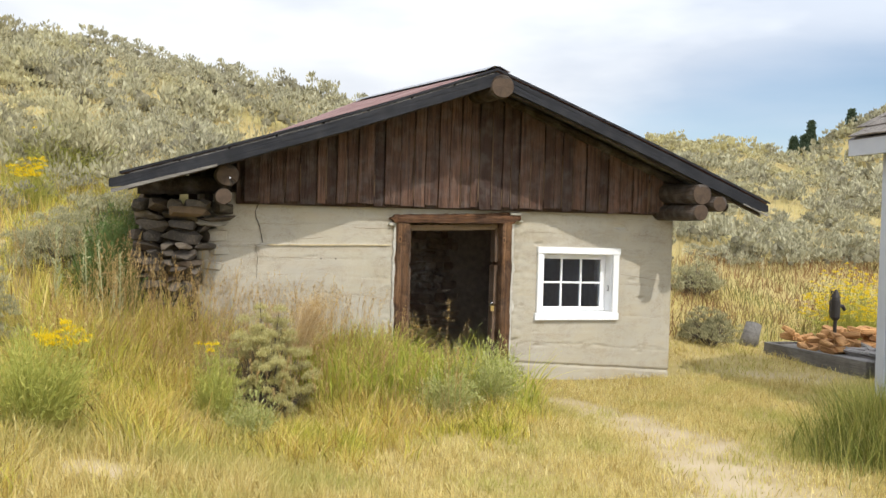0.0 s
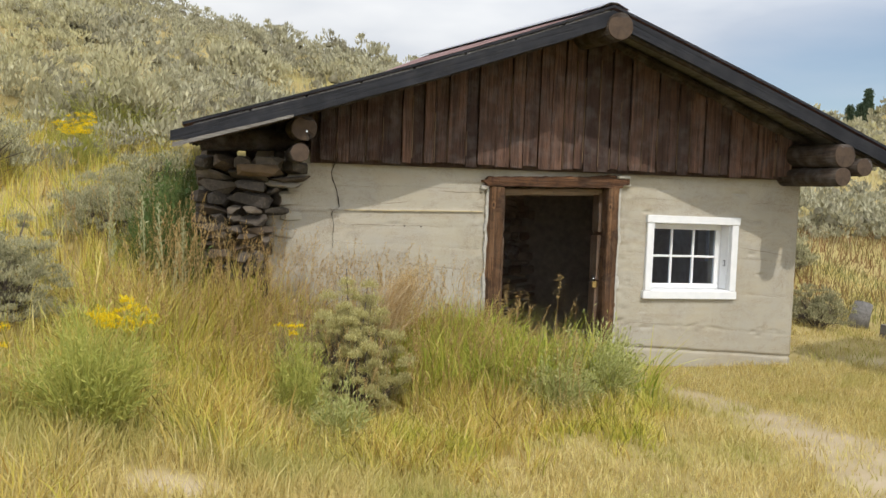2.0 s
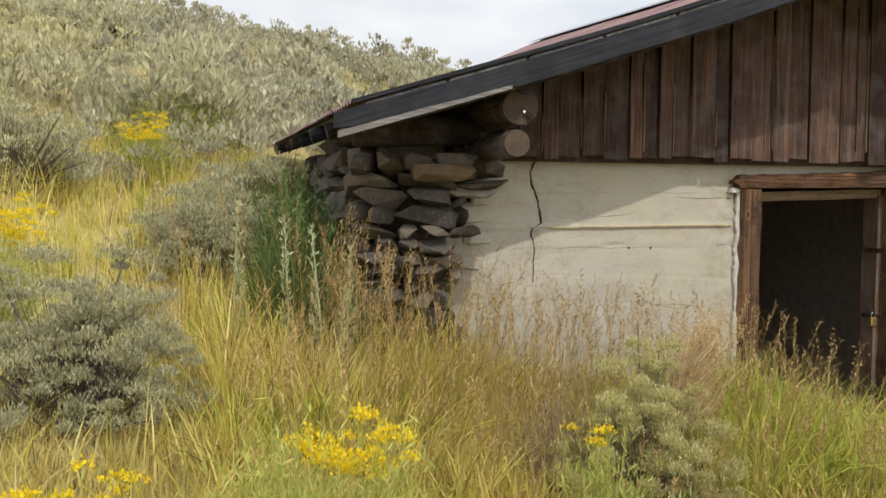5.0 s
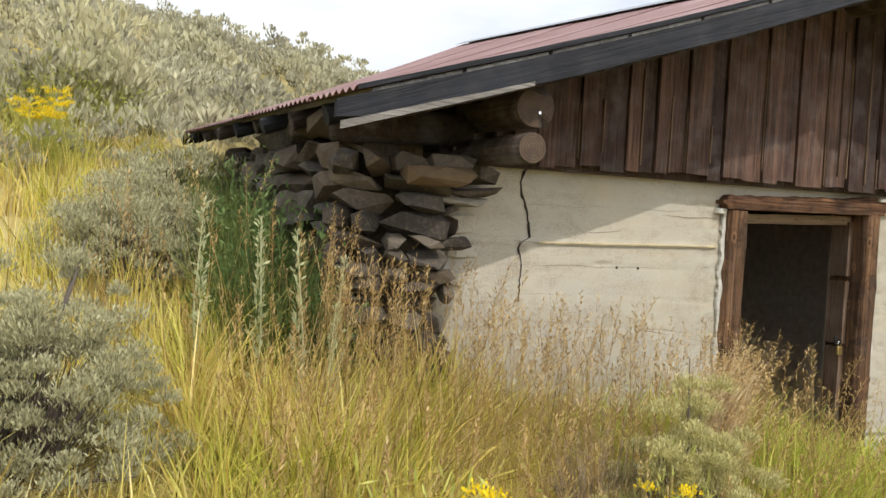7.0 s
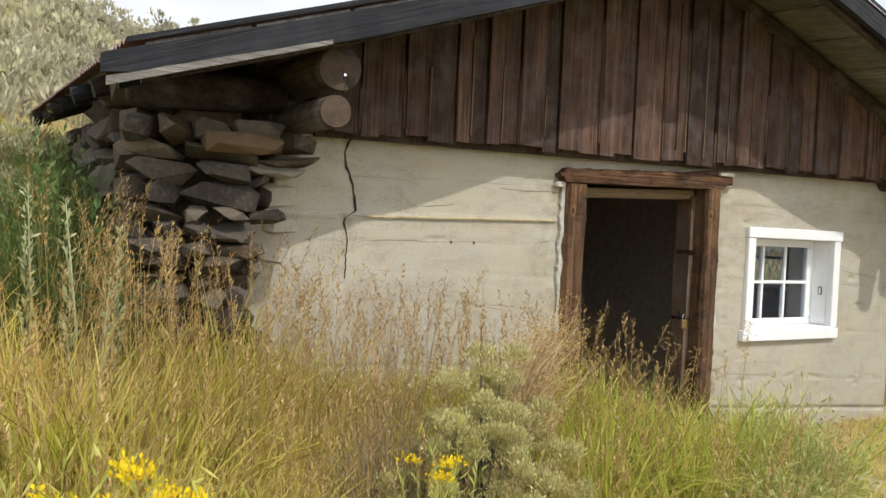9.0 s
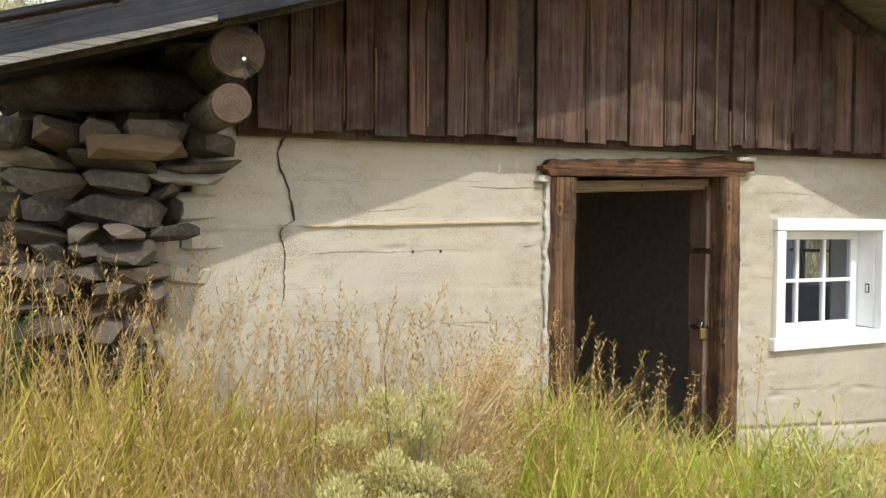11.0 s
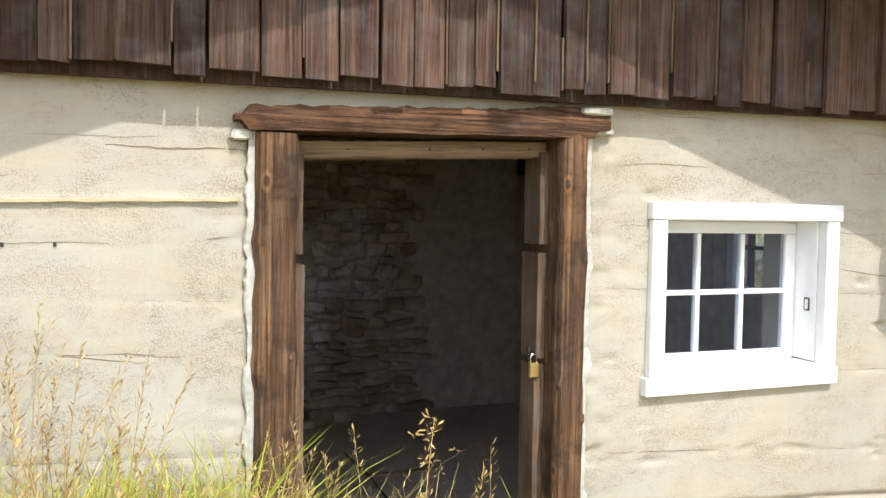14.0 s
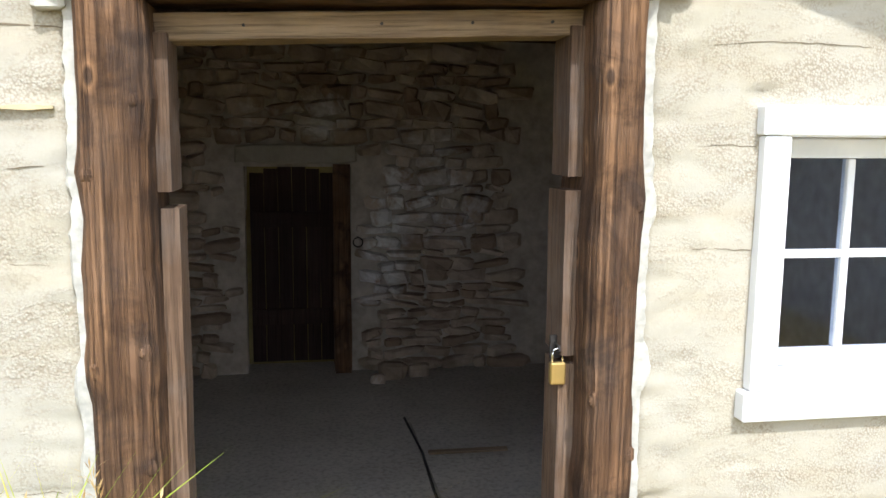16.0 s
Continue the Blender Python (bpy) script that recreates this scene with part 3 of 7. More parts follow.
def build_front_wall():
    xs = lattice(-0.20, 5.28, 0.028, (DOOR_X0, DOOR_X1, WIN_X0, WIN_X1))
    zs = lattice(-0.35, 2.04, 0.0125, (WIN_Z0, WIN_Z1, DOOR_Z1))
    nx, nz = len(xs), len(zs)
    crack = ((2.05, 0.585), (1.98, 0.585), (1.87, 0.540), (1.80, 0.547), (1.71, 0.588), (1.555, 0.617), (1.53, 0.560), (1.51, 0.550), (1.40, 0.572), (1.1, 0.562), (0.7, 0.58))

    def crack_at(z):
        for (z1, x1), (z0, x0) in zip(crack, crack[1:]):
            if z0 <= z <= z1:
                f = (z - z0) / (z1 - z0)
                return x0 + (x1 - x0) * f + 0.008 * noise.noise(Vector((0, 0, z * 45)))
        return 0.58

    def left_edge(z):
        return 0.00 + 0.16 * float(smooth01((z - 1.45) / 0.3)) + 0.10 * noise.noise(Vector((3.3, 0.0, math.floor(z * 8) * 1.7))) + 0.06 * noise.noise(Vector((0, 7.0, z * 9)))

    def face_y(x, z):
        y = 0.008 * noise.noise(Vector((x * 0.7, z * 1.3, 0.4)))
        wob = 0.005 * noise.noise(Vector((x * 2.1, 0.2, 4.0))) + 0.003 * noise.noise(Vector((x * 11, 0.2, 4.0)))
        for k, (s, sl, dp) in enumerate(SEAMS_RIGHT if x > 2.6 else SEAMS_LEFT):
            line = s + sl * (x - 3.3) + wob
            fade = 1.0 if k == 0 or dp < 0 else min(1.0, max(0.0, 0.45 + 1.6 * noise.noise(Vector((x * 1.3 + k * 9, 1.0, k)))))
            y += dp * (1.0 if k == 0 or dp < 0 else 0.35) * fade * max(0.0, 1 - abs(z - line) / 0.016)
            if z > line:
                y += 0.0015 * (-1) ** k
        y += 0.0010 * noise.noise(Vector((x * 6, z * 9, 2.0))) + 0.0008 * noise.noise(Vector((x * 24, z * 24, 0)))
        pit = noise.noise(Vector((x * 6.0, z * 15.0, 8.0)))
        if pit > 0.54:
            y += (pit - 0.54) * 0.08
        if x > 2.6 and 0.30 < z < 0.75:
            # a crumbling course low on the wall
            hole = noise.noise(Vector((x * 14, z * 22, 3.0)))
            line = 0.56 - 0.07 * (x - 3.3)
            if hole > 0.15 and abs(z - line) < 0.05:
                y += (hole - 0.15) * 0.05 * max(0.0, noise.noise(Vector((x * 1.7, 0, 2))) + 0.5)
        # crumbled concrete beside the door posts
        near = min(abs(x - DOOR_X0), abs(x - DOOR_X1))
        if near < 0.22:
            y += (1 - near / 0.22) * 0.022 * max(0.0, 0.2 + noise.noise(Vector((x * 24, z * 17, 5))))
        if z > 0.75:
            c = abs(x - crack_at(z))
            if c < 0.016:
                y += 0.02 * (1 - c / 0.016)
        return WALL_Y + y

    def solid(i, k):
        x, z = (xs[i] + xs[i + 1]) / 2, (zs[k] + zs[k + 1]) / 2
        if DOOR_X0 < x < DOOR_X1 and z < DOOR_Z1:
            return False
        if WIN_X0 < x < WIN_X1 and WIN_Z0 < z < WIN_Z1:
            return False
        return x > left_edge(z)

    verts = [(x, face_y(x, z), z) for z in zs for x in xs] + [(x, WALL_Y + 0.38, z) for z in zs for x in xs]
    off = nx * nz
    fill = [[solid(i, k) for i in range(nx - 1)] for k in range(nz - 1)]
    faces = []
    for k in range(nz - 1):
        for i in range(nx - 1):
            if not fill[k][i]:
                continue
            a, b, c, d = k * nx + i, k * nx + i + 1, (k + 1) * nx + i + 1, (k + 1) * nx + i
            faces.append((a, b, c, d))
            faces.append((off + d, off + c, off + b, off + a))
            for (di, dk, p, q) in ((-1, 0, d, a), (1, 0, b, c), (0, -1, a, b), (0, 1, c, d)):
                ii, kk = i + di, k + dk
                if not (0 <= ii < nx - 1 and 0 <= kk < nz - 1) or not fill[kk][ii]:
                    faces.append((q, p, off + p, off + q))
    ob = make_object("wall_front", verts, faces, M_CONCRETE, smooth=False)
    ob.data.polygons.foreach_set("use_smooth", [abs(p.normal.y) > 0.3 for p in ob.data.polygons])
    tagged(ob, "board-marked cream concrete front wall, cracked and weathered", "wall", kind="structure")
    # the long crack
    zz = [z / 100 for z in range(120, 204, 2)]
    pts = []
    for j, z in enumerate(zz):
        cx = crack_at(z)
        w = (0.0085 if z > 1.54 else 0.0022) * (0.75 + 0.6 * noise.noise(Vector((0, 4, z * 20))))
        pts += [(cx - w / 2 + 0.0015 * math.sin(j * 7), WALL_Y - 0.0045, z), (cx + w / 2 + 0.0015 * math.sin(j * 7), WALL_Y - 0.0045, z),
                (cx - w / 2, WALL_Y + 0.03, z), (cx + w / 2, WALL_Y + 0.03, z)]
    fs = []
    for j in range(len(zz) - 1):
        o = 4 * j
        fs += [(o, o + 1, o + 5, o + 4), (o + 2, o, o + 4, o + 6), (o + 1, o + 3, o + 7, o + 5)]
    make_object("crack", pts, fs, M_HOLE, ob, "dark jagged crack")
    # hairline cracks that follow the pour lines here and there
    rng = random.Random(31)
    runs = []
    for seams, xa, xb in ((SEAMS_LEFT, 0.45, DOOR_X0 - 0.06), (SEAMS_RIGHT, DOOR_X1 + 0.06, 5.2)):
        for s, sl, dp in seams:
            x = xa + rng.uniform(0, 0.35)
            while x < xb:
                ln = rng.uniform(0.15, 0.9)
                runs.append((x, min(x + ln, xb), s, sl, rng.uniform(0.0012, 0.0032)))
                x += ln + rng.uniform(0.08, 0.7)
    for x, xe, s, sl, w in ((0.95, 1.22, 1.60, 0.10, 0.005), (1.35, 1.62, 1.05, -0.1, 0.004), (4.62, 5.1, 1.30, -0.12, 0.005), (1.5, 1.95, 1.735, 0.0, 0.006)):
        runs.append((x, xe, s - sl * (x - 3.3), sl, w))
    for q, (x, xe, s, sl, w) in enumerate(runs):
        n = max(3, int((xe - x) / 0.022))
        vv, ff = [], []
        for j in range(n + 1):
            xx = x + (xe - x) * j / n
            zc = s + sl * (xx - 3.3) + 0.012 * noise.noise(Vector((xx * 5, q * 3.7, 1))) + 0.005 * noise.noise(Vector((xx * 31, q, 2)))
            ww = w * math.sin(math.pi * min(max(j / n, 0.04), 0.96)) ** 0.5 * (0.65 + 0.8 * abs(noise.noise(Vector((xx * 23, q, 5)))))
            if WIN_X0 - 0.05 < xx < WIN_X1 + 0.05 and WIN_Z0 - 0.06 < zc < WIN_Z1 + 0.06:
                continue
            k = len(vv)
            vv += [(xx, face_y(xx, zc) - 0.0018, zc - ww / 2), (xx, face_y(xx, zc) - 0.0018, zc + ww / 2), (xx, WALL_Y + 0.04, zc + ww / 2), (xx, WALL_Y + 0.04, zc - ww / 2)]
            if k and vv[k][0] - vv[k - 4][0] < 0.03:
                ff += [(k - 4, k, k + 1, k - 3), (k - 3, k + 1, k + 2, k - 2), (k - 1, k + 3, k, k - 4)]
        if ff:
            make_object("crack", vv, ff, M_HAIR, ob)
    # pale ledge left between two pours
    vv, ff = [], []
    for j in range(73):
        x = 0.66 + (DOOR_X0 - 0.03 - 0.66) * j / 72
        zc = 1.595 + 0.022 * (x - 3.3) + 0.003 * noise.noise(Vector((x * 7, 0.2, 4.0)))
        h = 0.0055 + 0.0035 * noise.noise(Vector((x * 19, 2.2, 1.0)))
        yf = face_y(x, zc)
        vv += [(x, yf + 0.004, zc + h), (x, yf - 0.009, zc + h * 0.7), (x, yf - 0.008, zc - h), (x, yf + 0.004, zc - h)]
        if j:
            o = 4 * j
            ff += [(o - 4 + q, o - 4 + (q + 1) % 4, o + (q + 1) % 4, o + q) for q in range(4)]
    make_object("ledge", vv, ff, M_LEDGE, ob, "pale yellow ledge along a pour line")
    for x in (1.20, 1.35):
        part("nail_hole", box_bm((x - 0.005, WALL_Y - 0.006, 1.404), (x + 0.005, WALL_Y + 0.02, 1.418)), M_HOLE, ob)
    # lime smeared along the posts, ragged at its outer edge
    for x0, sgn, zt in ((DOOR_X0, -1, 1.80), (DOOR_X1, 1, 1.86)):
        vv, ff = [], []
        rows = int((zt - 0.15) / 0.016)
        for j in range(rows + 1):
            z = 0.15 + 0.016 * j
            w = 0.052 * max(0.0, 0.10 + noise.noise(Vector((x0, 3, z * 6)))) + 0.016 * noise.noise(Vector((x0, 8, z * 26)))
            w = max(w, -0.012)
            yb = WALL_Y - 0.007 - 0.014 * max(0.0, noise.noise(Vector((x0, 9, z * 9))) + 0.4)
            xi = x0 - sgn * 0.026
            vv += [(xi, yb - 0.006, z), (x0 + sgn * w * 0.35, yb - 0.005 + 0.004 * noise.noise(Vector((x0, 1, z * 40))), z), (x0 + sgn * w * 0.8, yb + 0.002, z), (x0 + sgn * w, WALL_Y + 0.025, z)]
            if j:
                o = 4 * j
                ff += [(o - 4 + q, o - 3 + q, o + 1 + q, o + q) for q in range(3)]
        make_object("mortar_strip", vv, ff, M_LIME, ob, "ragged white lime smeared beside the door post")
    for q, (x, z, w, h) in enumerate(((3.285, 1.935, 0.13, 0.030), (3.335, 1.865, 0.09, 0.030), (1.925, 1.785, 0.07, 0.035))):
        lump = part("mortar_lump", stone_bm((w, 0.05, h), 810 + q, 0.18), M_LIME, ob, "white lump of lime mortar")
        lump.location = (x, WALL_Y - 0.055 if q == 0 else WALL_Y - 0.012, z)
    return ob


wall_front = build_front_wall()


# ---- the other walls, floor and ceiling ----
def side_walls():
    # hillside wall
    tagged(part("wall_hillside", box_bm((0.02, 8.55, -0.6), (0.40, 12.9, 2.2), 8, 0.02, 1), M_MORTAR), "rough stone and earth side wall against the hillside", "wall", kind="structure")
    # window wall, in four pieces round its opening
    bm = bmesh.new()
    for lo, hi in (((5.0, 8.652, -0.5), (5.278, 8.93, 2.35)), ((5.0, 9.62, -0.5), (5.278, 12.9, 2.35)), ((5.0, 8.93, -0.5), (5.278, 9.62, 1.07)), ((5.0, 8.93, 1.62), (5.278, 9.62, 2.35))):
        bmesh.ops.create_cube(bm, size=1, matrix=Matrix.Translation((Vector(lo) + Vector(hi)) / 2) @ Matrix.Diagonal((*(Vector(hi) - Vector(lo)), 1)))
    tagged(part("wall_window_side", bm, M_MORTAR), "rough plastered stone side wall with a small window", "wall", kind="structure")
    tagged(part("floor", box_bm((0.3, 8.5, FLOOR_Z - 0.2), (5.1, 13.6, FLOOR_Z), 0), M_FLOOR), "grey packed earth cellar floor", "floor", kind="structure")


side_walls()
BACK_Y = 12.4
IN_X0, IN_X1, IN_Z1 = 1.985, 2.76, 1.27


def back_wall():
    bm = bmesh.new()
    for lo, hi in (((0.4, BACK_Y + 0.05, -0.5), (IN_X0, BACK_Y + 0.2, 2.2)), ((IN_X1, BACK_Y + 0.05, -0.5), (5.0, BACK_Y + 0.2, 2.2)), ((IN_X0, BACK_Y + 0.05, IN_Z1), (IN_X1, BACK_Y + 0.2, 2.2))):
        bmesh.ops.create_cube(bm, size=1, matrix=Matrix.Translation((Vector(lo) + Vector(hi)) / 2) @ Matrix.Diagonal((*(Vector(hi) - Vector(lo)), 1)))
    ob = tagged(part("wall_back", bm, M_MORTAR), "rubble stone back wall with whitewash remnants and a low doorway", "wall", kind="structure")
    rng = random.Random(5)
    meshes = []
    for k in range(8):
        m = bpy.data.meshes.new("stone")
        b = stone_bm((1, 1, 1), k + 40, 0.26)
        b.to_mesh(m)
        b.free()
        m.materials.append(M_INSTONE)
        meshes.append(m)
    z = FLOOR_Z
    count = 0
    while z < 2.1:
        hgt = rng.uniform(0.045, 0.115)
        x = 0.42 + rng.uniform(0, 0.1)
        while x < 4.9:
            w = rng.uniform(0.09, 0.31)
            cx, cz = x + w / 2, z + hgt / 2
            hits_door = x + w > IN_X0 - 0.02 and x < IN_X1 + 0.02 and cz < IN_Z1 + 0.19
            if not hits_door and 1.35 < cx < 4.0 and count < 330:
                st = new("stone", meshes[rng.randrange(8)])
                st.location = (cx, BACK_Y + 0.075 + rng.uniform(-0.02, 0.02), cz + rng.uniform(-0.012, 0.012))
                st.scale = (w * rng.uniform(0.9, 1.12), rng.uniform(0.13, 0.21), hgt * rng.uniform(0.75, 1.35))
                st.rotation_euler = (rng.uniform(-0.15, 0.15), rng.uniform(-0.2, 0.2), rng.uniform(-0.15, 0.15))
                st.parent = ob
                count += 1
            x += w + 0.012
        z += hgt + 0.010
    part("lintel_stone", box_bm((1.93, BACK_Y - 0.04, 1.30), (2.80, BACK_Y + 0.12, 1.43), 6, 0.015, 3, 0.012), plain("pale_lintel_stone", (0.42, 0.37, 0.29), 0.9), ob, "long pale lintel stone")
    # the passage behind the doorway
    bm = bmesh.new()
    for lo, hi in (((1.6, 12.9, -0.5), (1.97, 13.6, 1.6)), ((2.78, 12.9, -0.5), (3.1, 13.6, 1.6)), ((1.6, 13.5, -0.5), (3.1, 13.7, 1.6)), ((1.6, 12.9, 1.45), (3.1, 13.7, 1.6))):
        bmesh.ops.create_cube(bm, size=1, matrix=Matrix.Translation((Vector(lo) + Vector(hi)) / 2) @ Matrix.Diagonal((*(Vector(hi) - Vector(lo)), 1)))
    tagged(part("wall_passage", bm, M_MORTAR), "dark earthen recess behind the inner door", "wall", kind="structure")
    # inner door of upright planks under an arched head
    door = empty("door_2", (IN_X0, BACK_Y + 0.3, FLOOR_Z), "low dark plank door with an arched head, shut, in the stone doorway", "door", kind="structure")
    n, wid = 6, (IN_X1 - IN_X0 - 0.14) / 6
    for k in range(n):
        xx = 0.02 + k * wid
        top = 1.475 + 0.07 * math.sin(math.pi * (k + 0.5) / n)
        part("plank", box_bm((xx + 0.002, 0, 0.02), (xx + wid - 0.002, 0.03, top), 3, 0.004, k), M_INNERDOOR, door)
    part("rail", box_bm((0.03, -0.028, 0.32), (0.62, -0.002, 0.44), 0), M_INNERDOOR, door)
    part("rail", box_bm((0.03, -0.028, 1.08), (0.62, -0.002, 1.20), 0), M_INNERDOOR, door)
    post = part("jamb_post", box_bm((IN_X1 - 0.13, BACK_Y - 0.03, FLOOR_Z), (IN_X1 - 0.005, BACK_Y + 0.28, IN_Z1 + 0.02), 4, 0.012, 8), M_TIMBER)
    tagged(post, "red-brown timber door post set in the stone doorway", "door post")
    ring = empty("door_ring", (IN_X1 + 0.045, BACK_Y - 0.045, 0.72), "small iron ring hanging on the stone wall", "ring")
    pts = [(0.035 * math.cos(a), 0, 0.035 * math.sin(a)) for a in [2 * math.pi * q / 14 for q in range(15)]]
    part("hoop", rod_bm(pts, 0.006, 6), M_IRON, ring)
    part("staple", rod_bm([(0, 0.04, 0.035), (0, -0.006, 0.035)], 0.006, 6), M_IRON, ring)


back_wall()


def floor_boards():
    """A thin sheet of boards lying on the earth, with a lifted edge."""
    for pts, lab in ((((3.06, 11.2), (3.10, 9.35), (4.75, 9.35), (4.75, 11.2)), "grey weathered board panel lying on the earth floor"),):
        vv = [(x, y, FLOOR_Z + 0.022) for x, y in pts] + [(x, y, FLOOR_Z + 0.002) for x, y in pts]
        ff = [(3, 2, 1, 0), (0, 1, 5, 4), (1, 2, 6, 5), (2, 3, 7, 6), (3, 0, 4, 7), (4, 5, 6, 7)]
        ob = make_object("floor_panel", vv, ff, M_FLOOR)
        tagged(ob, lab, "floor panel")
    lip = part("batten", box_bm((3.10, 10.66, FLOOR_Z + 0.022), (3.55, 10.70, FLOOR_Z + 0.035), 3, 0.004, 2), M_STRIP_X)
    tagged(lip, "thin pale batten lying on the floor panel", "batten")
    bm = rod_bm([(3.03, 11.28, FLOOR_Z + 0.02), (3.07, 10.7, FLOOR_Z + 0.018), (3.06, 10.2, FLOOR_Z + 0.02), (3.09, 9.4, FLOOR_Z + 0.02)], 0.008, 6, 3, 0.004)
    tagged(part("pole", bm, M_IRON), "thin dark pole lying on the earth floor", "pole")


floor_boards()


def stone_rubble_inside():
    rng = random.Random(9)
    for k, (x, y, s) in enumerate(((3.05, 12.2, 0.13), (3.25, 12.25, 0.10), (2.93, 12.1, 0.07))):
        ob = part("fallen_stone", stone_bm((s * 1.5, s, s), 70 + k), M_INSTONE)
        ob.location = (x, y, FLOOR_Z + s * 0.42)
        tagged(ob, "small fallen wall stone on the earth floor", "stone", "fallen stones")


stone_rubble_inside()


# ---- roof ----
RIDGE_X = 2.73


def roof_point(side, u, v, lift=0.0):
    """u: 0 at the eave, 1 at the ridge; v: 0 at the front, 1 at the back."""
    ex0, ez0, ex1, ez1 = (-0.59, 2.135, -0.75, 2.50) if side < 0 else (5.88, 2.14, 5.95, 2.50)
    rz0, rz1 = 3.285, 3.99
    ex, ez, rz = ex0 + (ex1 - ex0) * v, ez0 + (ez1 - ez0) * v, rz0 + (rz1 - rz0) * v
    x = ex + (RIDGE_X - ex) * u
    z = ez + (rz - ez) * u - 0.035 * math.sin(math.pi * u) * (1 if side < 0 else -0.6)
    front = ROOF_C - ROOF_K * x
    y = front + (14.2 - front) * v
    return Vector((x, y, z + lift))


def build_roof():
    roof = empty("roof", (RIDGE_X, 7.3, 3.2), "weathered red corrugated metal gable roof on boards", "roof", kind="structure")
    inv = Matrix.Translation((-RIDGE_X, -7.3, -3.2))
    for side in (-1, 1):
        sheets = 9
        for s in range(sheets):
            verts, faces = [], []
            v0, v1 = s / sheets, (s + 1) / sheets + 0.006
            cols, us = 49, 7
            for iu in range(us):
                u = -0.02 + 1.02 * iu / (us - 1)
                for iv in range(cols):
                    v = v0 + (v1 - v0) * iv / (cols - 1)
                    wave = 0.010 * math.cos(2 * math.pi * iv / (cols - 1) * 8.0)
                    verts.append(inv @ roof_point(side, u, v, 0.02 + wave + 0.003 * (s % 2)))
            k = len(verts)
            verts += [v - Vector((0, 0, 0.003)) for v in verts]
            for iu in range(us - 1):
                for iv in range(cols - 1):
                    a, b, c, d = iu * cols + iv, iu * cols + iv + 1, (iu + 1) * cols + iv + 1, (iu + 1) * cols + iv
                    faces += [(a, b, c, d), (k + d, k + c, k + b, k + a)]
            for iv in range(cols - 1):
                faces.append((iv + 1, iv, k + iv, k + iv + 1))
            for iu in range(us - 1):
                a, d = iu * cols, (iu + 1) * cols
                faces.append((a, d, k + d, k + a))
            make_object("roof_sheet", verts, faces, M_ROOF, roof)
    # boards under the sheets
    for side in (-1, 1):
        n = 8
        for b in range(n):
            u0, u1 = 0.0 + b / n + 0.003, (b + 1) / n - 0.003
            vv = []
            for lift in (0.004, -0.022):
                for (u, v) in ((u0, 0.004), (u1, 0.004), (u1, 1.0), (u0, 1.0)):
                    vv.append(inv @ roof_point(side, u, v, lift))
            make_object("sheathing_board", vv, [(0, 1, 2, 3), (7, 6, 5, 4), (0, 4, 5, 1), (1, 5, 6, 2), (2, 6, 7, 3), (3, 7, 4, 0)], M_GREYWOOD, roof)
    # ridge cap
    vv, ff = [], []
    for j in range(13):
        v = -0.004 + 1.0 * j / 12
        p = roof_point(-1, 1.0, max(v, 0), 0.055)
        p.y -= 0.02 if j == 0 else 0
        for dx, dz in ((-0.14, -0.055), (-0.03, -0.002), (0.03, -0.002), (0.14, -0.05)):
            vv.append(inv @ (p + Vector((dx, 0, dz))))
        if j:
            o = 4 * j
            ff += [(o - 4 + q, o - 3 + q, o + 1 + q, o + q) for q in range(3)]
    cap = make_object("ridge_cap", vv, ff, M_RIDGE, roof, "grey metal ridge cap")
    sol = cap.modifiers.new("thickness", "SOLIDIFY")
    sol.thickness = 0.004
    # barge boards along the front edge
    for side in (-1, 1):
        vv, ff = [], []
        for j in range(15):
            u = -0.045 + (1.045 if side < 0 else 1.04) * j / 14
            if side > 0:
                u = -0.015 + 1.015 * j / 14
            p = roof_point(side, u, 0.0, -0.012)
            w = 0.119 + 0.01 * noise.noise(Vector((j * 0.7, side, 0)))
            if j == 0:
                w *= 0.6
            for dy in (-0.02, 0.018):
                for dz in (0.0, -w):
                    vv.append(inv @ (p + Vector((0, dy, dz + 0.004 * noise.noise(Vector((j, dz * 9, side)))))))
            if j:
                o = 4 * j
                ff += [(o - 4, o - 3, o + 1, o), (o - 2, o + 2, o + 3, o - 1), (o - 4, o, o + 2, o - 2), (o - 3, o - 1, o + 3, o + 1)]
        ff += [(0, 2, 3, 1), (56, 57, 59, 58)]
        lip, lf = [], []
        for j in range(15):
            u = -0.02 + 1.02 * j / 14
            for dy, lift in ((-0.030, 0.030), (-0.030, 0.008), (-0.026, 0.008), (-0.026, 0.030)):
                q = roof_point(side, u, 0.0, lift + 0.003 * noise.noise(Vector((j * 1.3, side, lift * 9))))
                lip.append(inv @ (q + Vector((0, dy, 0))))
            if j:
                o = 4 * j
                lf += [(o - 4 + q, o - 4 + (q + 1) % 4, o + (q + 1) % 4, o + q) for q in range(4)]
        make_object("verge_lip", lip, lf, M_FASCIA, roof, "dark turned-down edge of the roof sheet")
        make_object("barge_board", vv, ff, M_FASCIA if side < 0 else M_FASCIA_DOWN, roof, "grey split barge board")
        # its split lower edge, weathered pale
        vv, ff = [], []
        span = 0.26 if side < 0 else 0.10
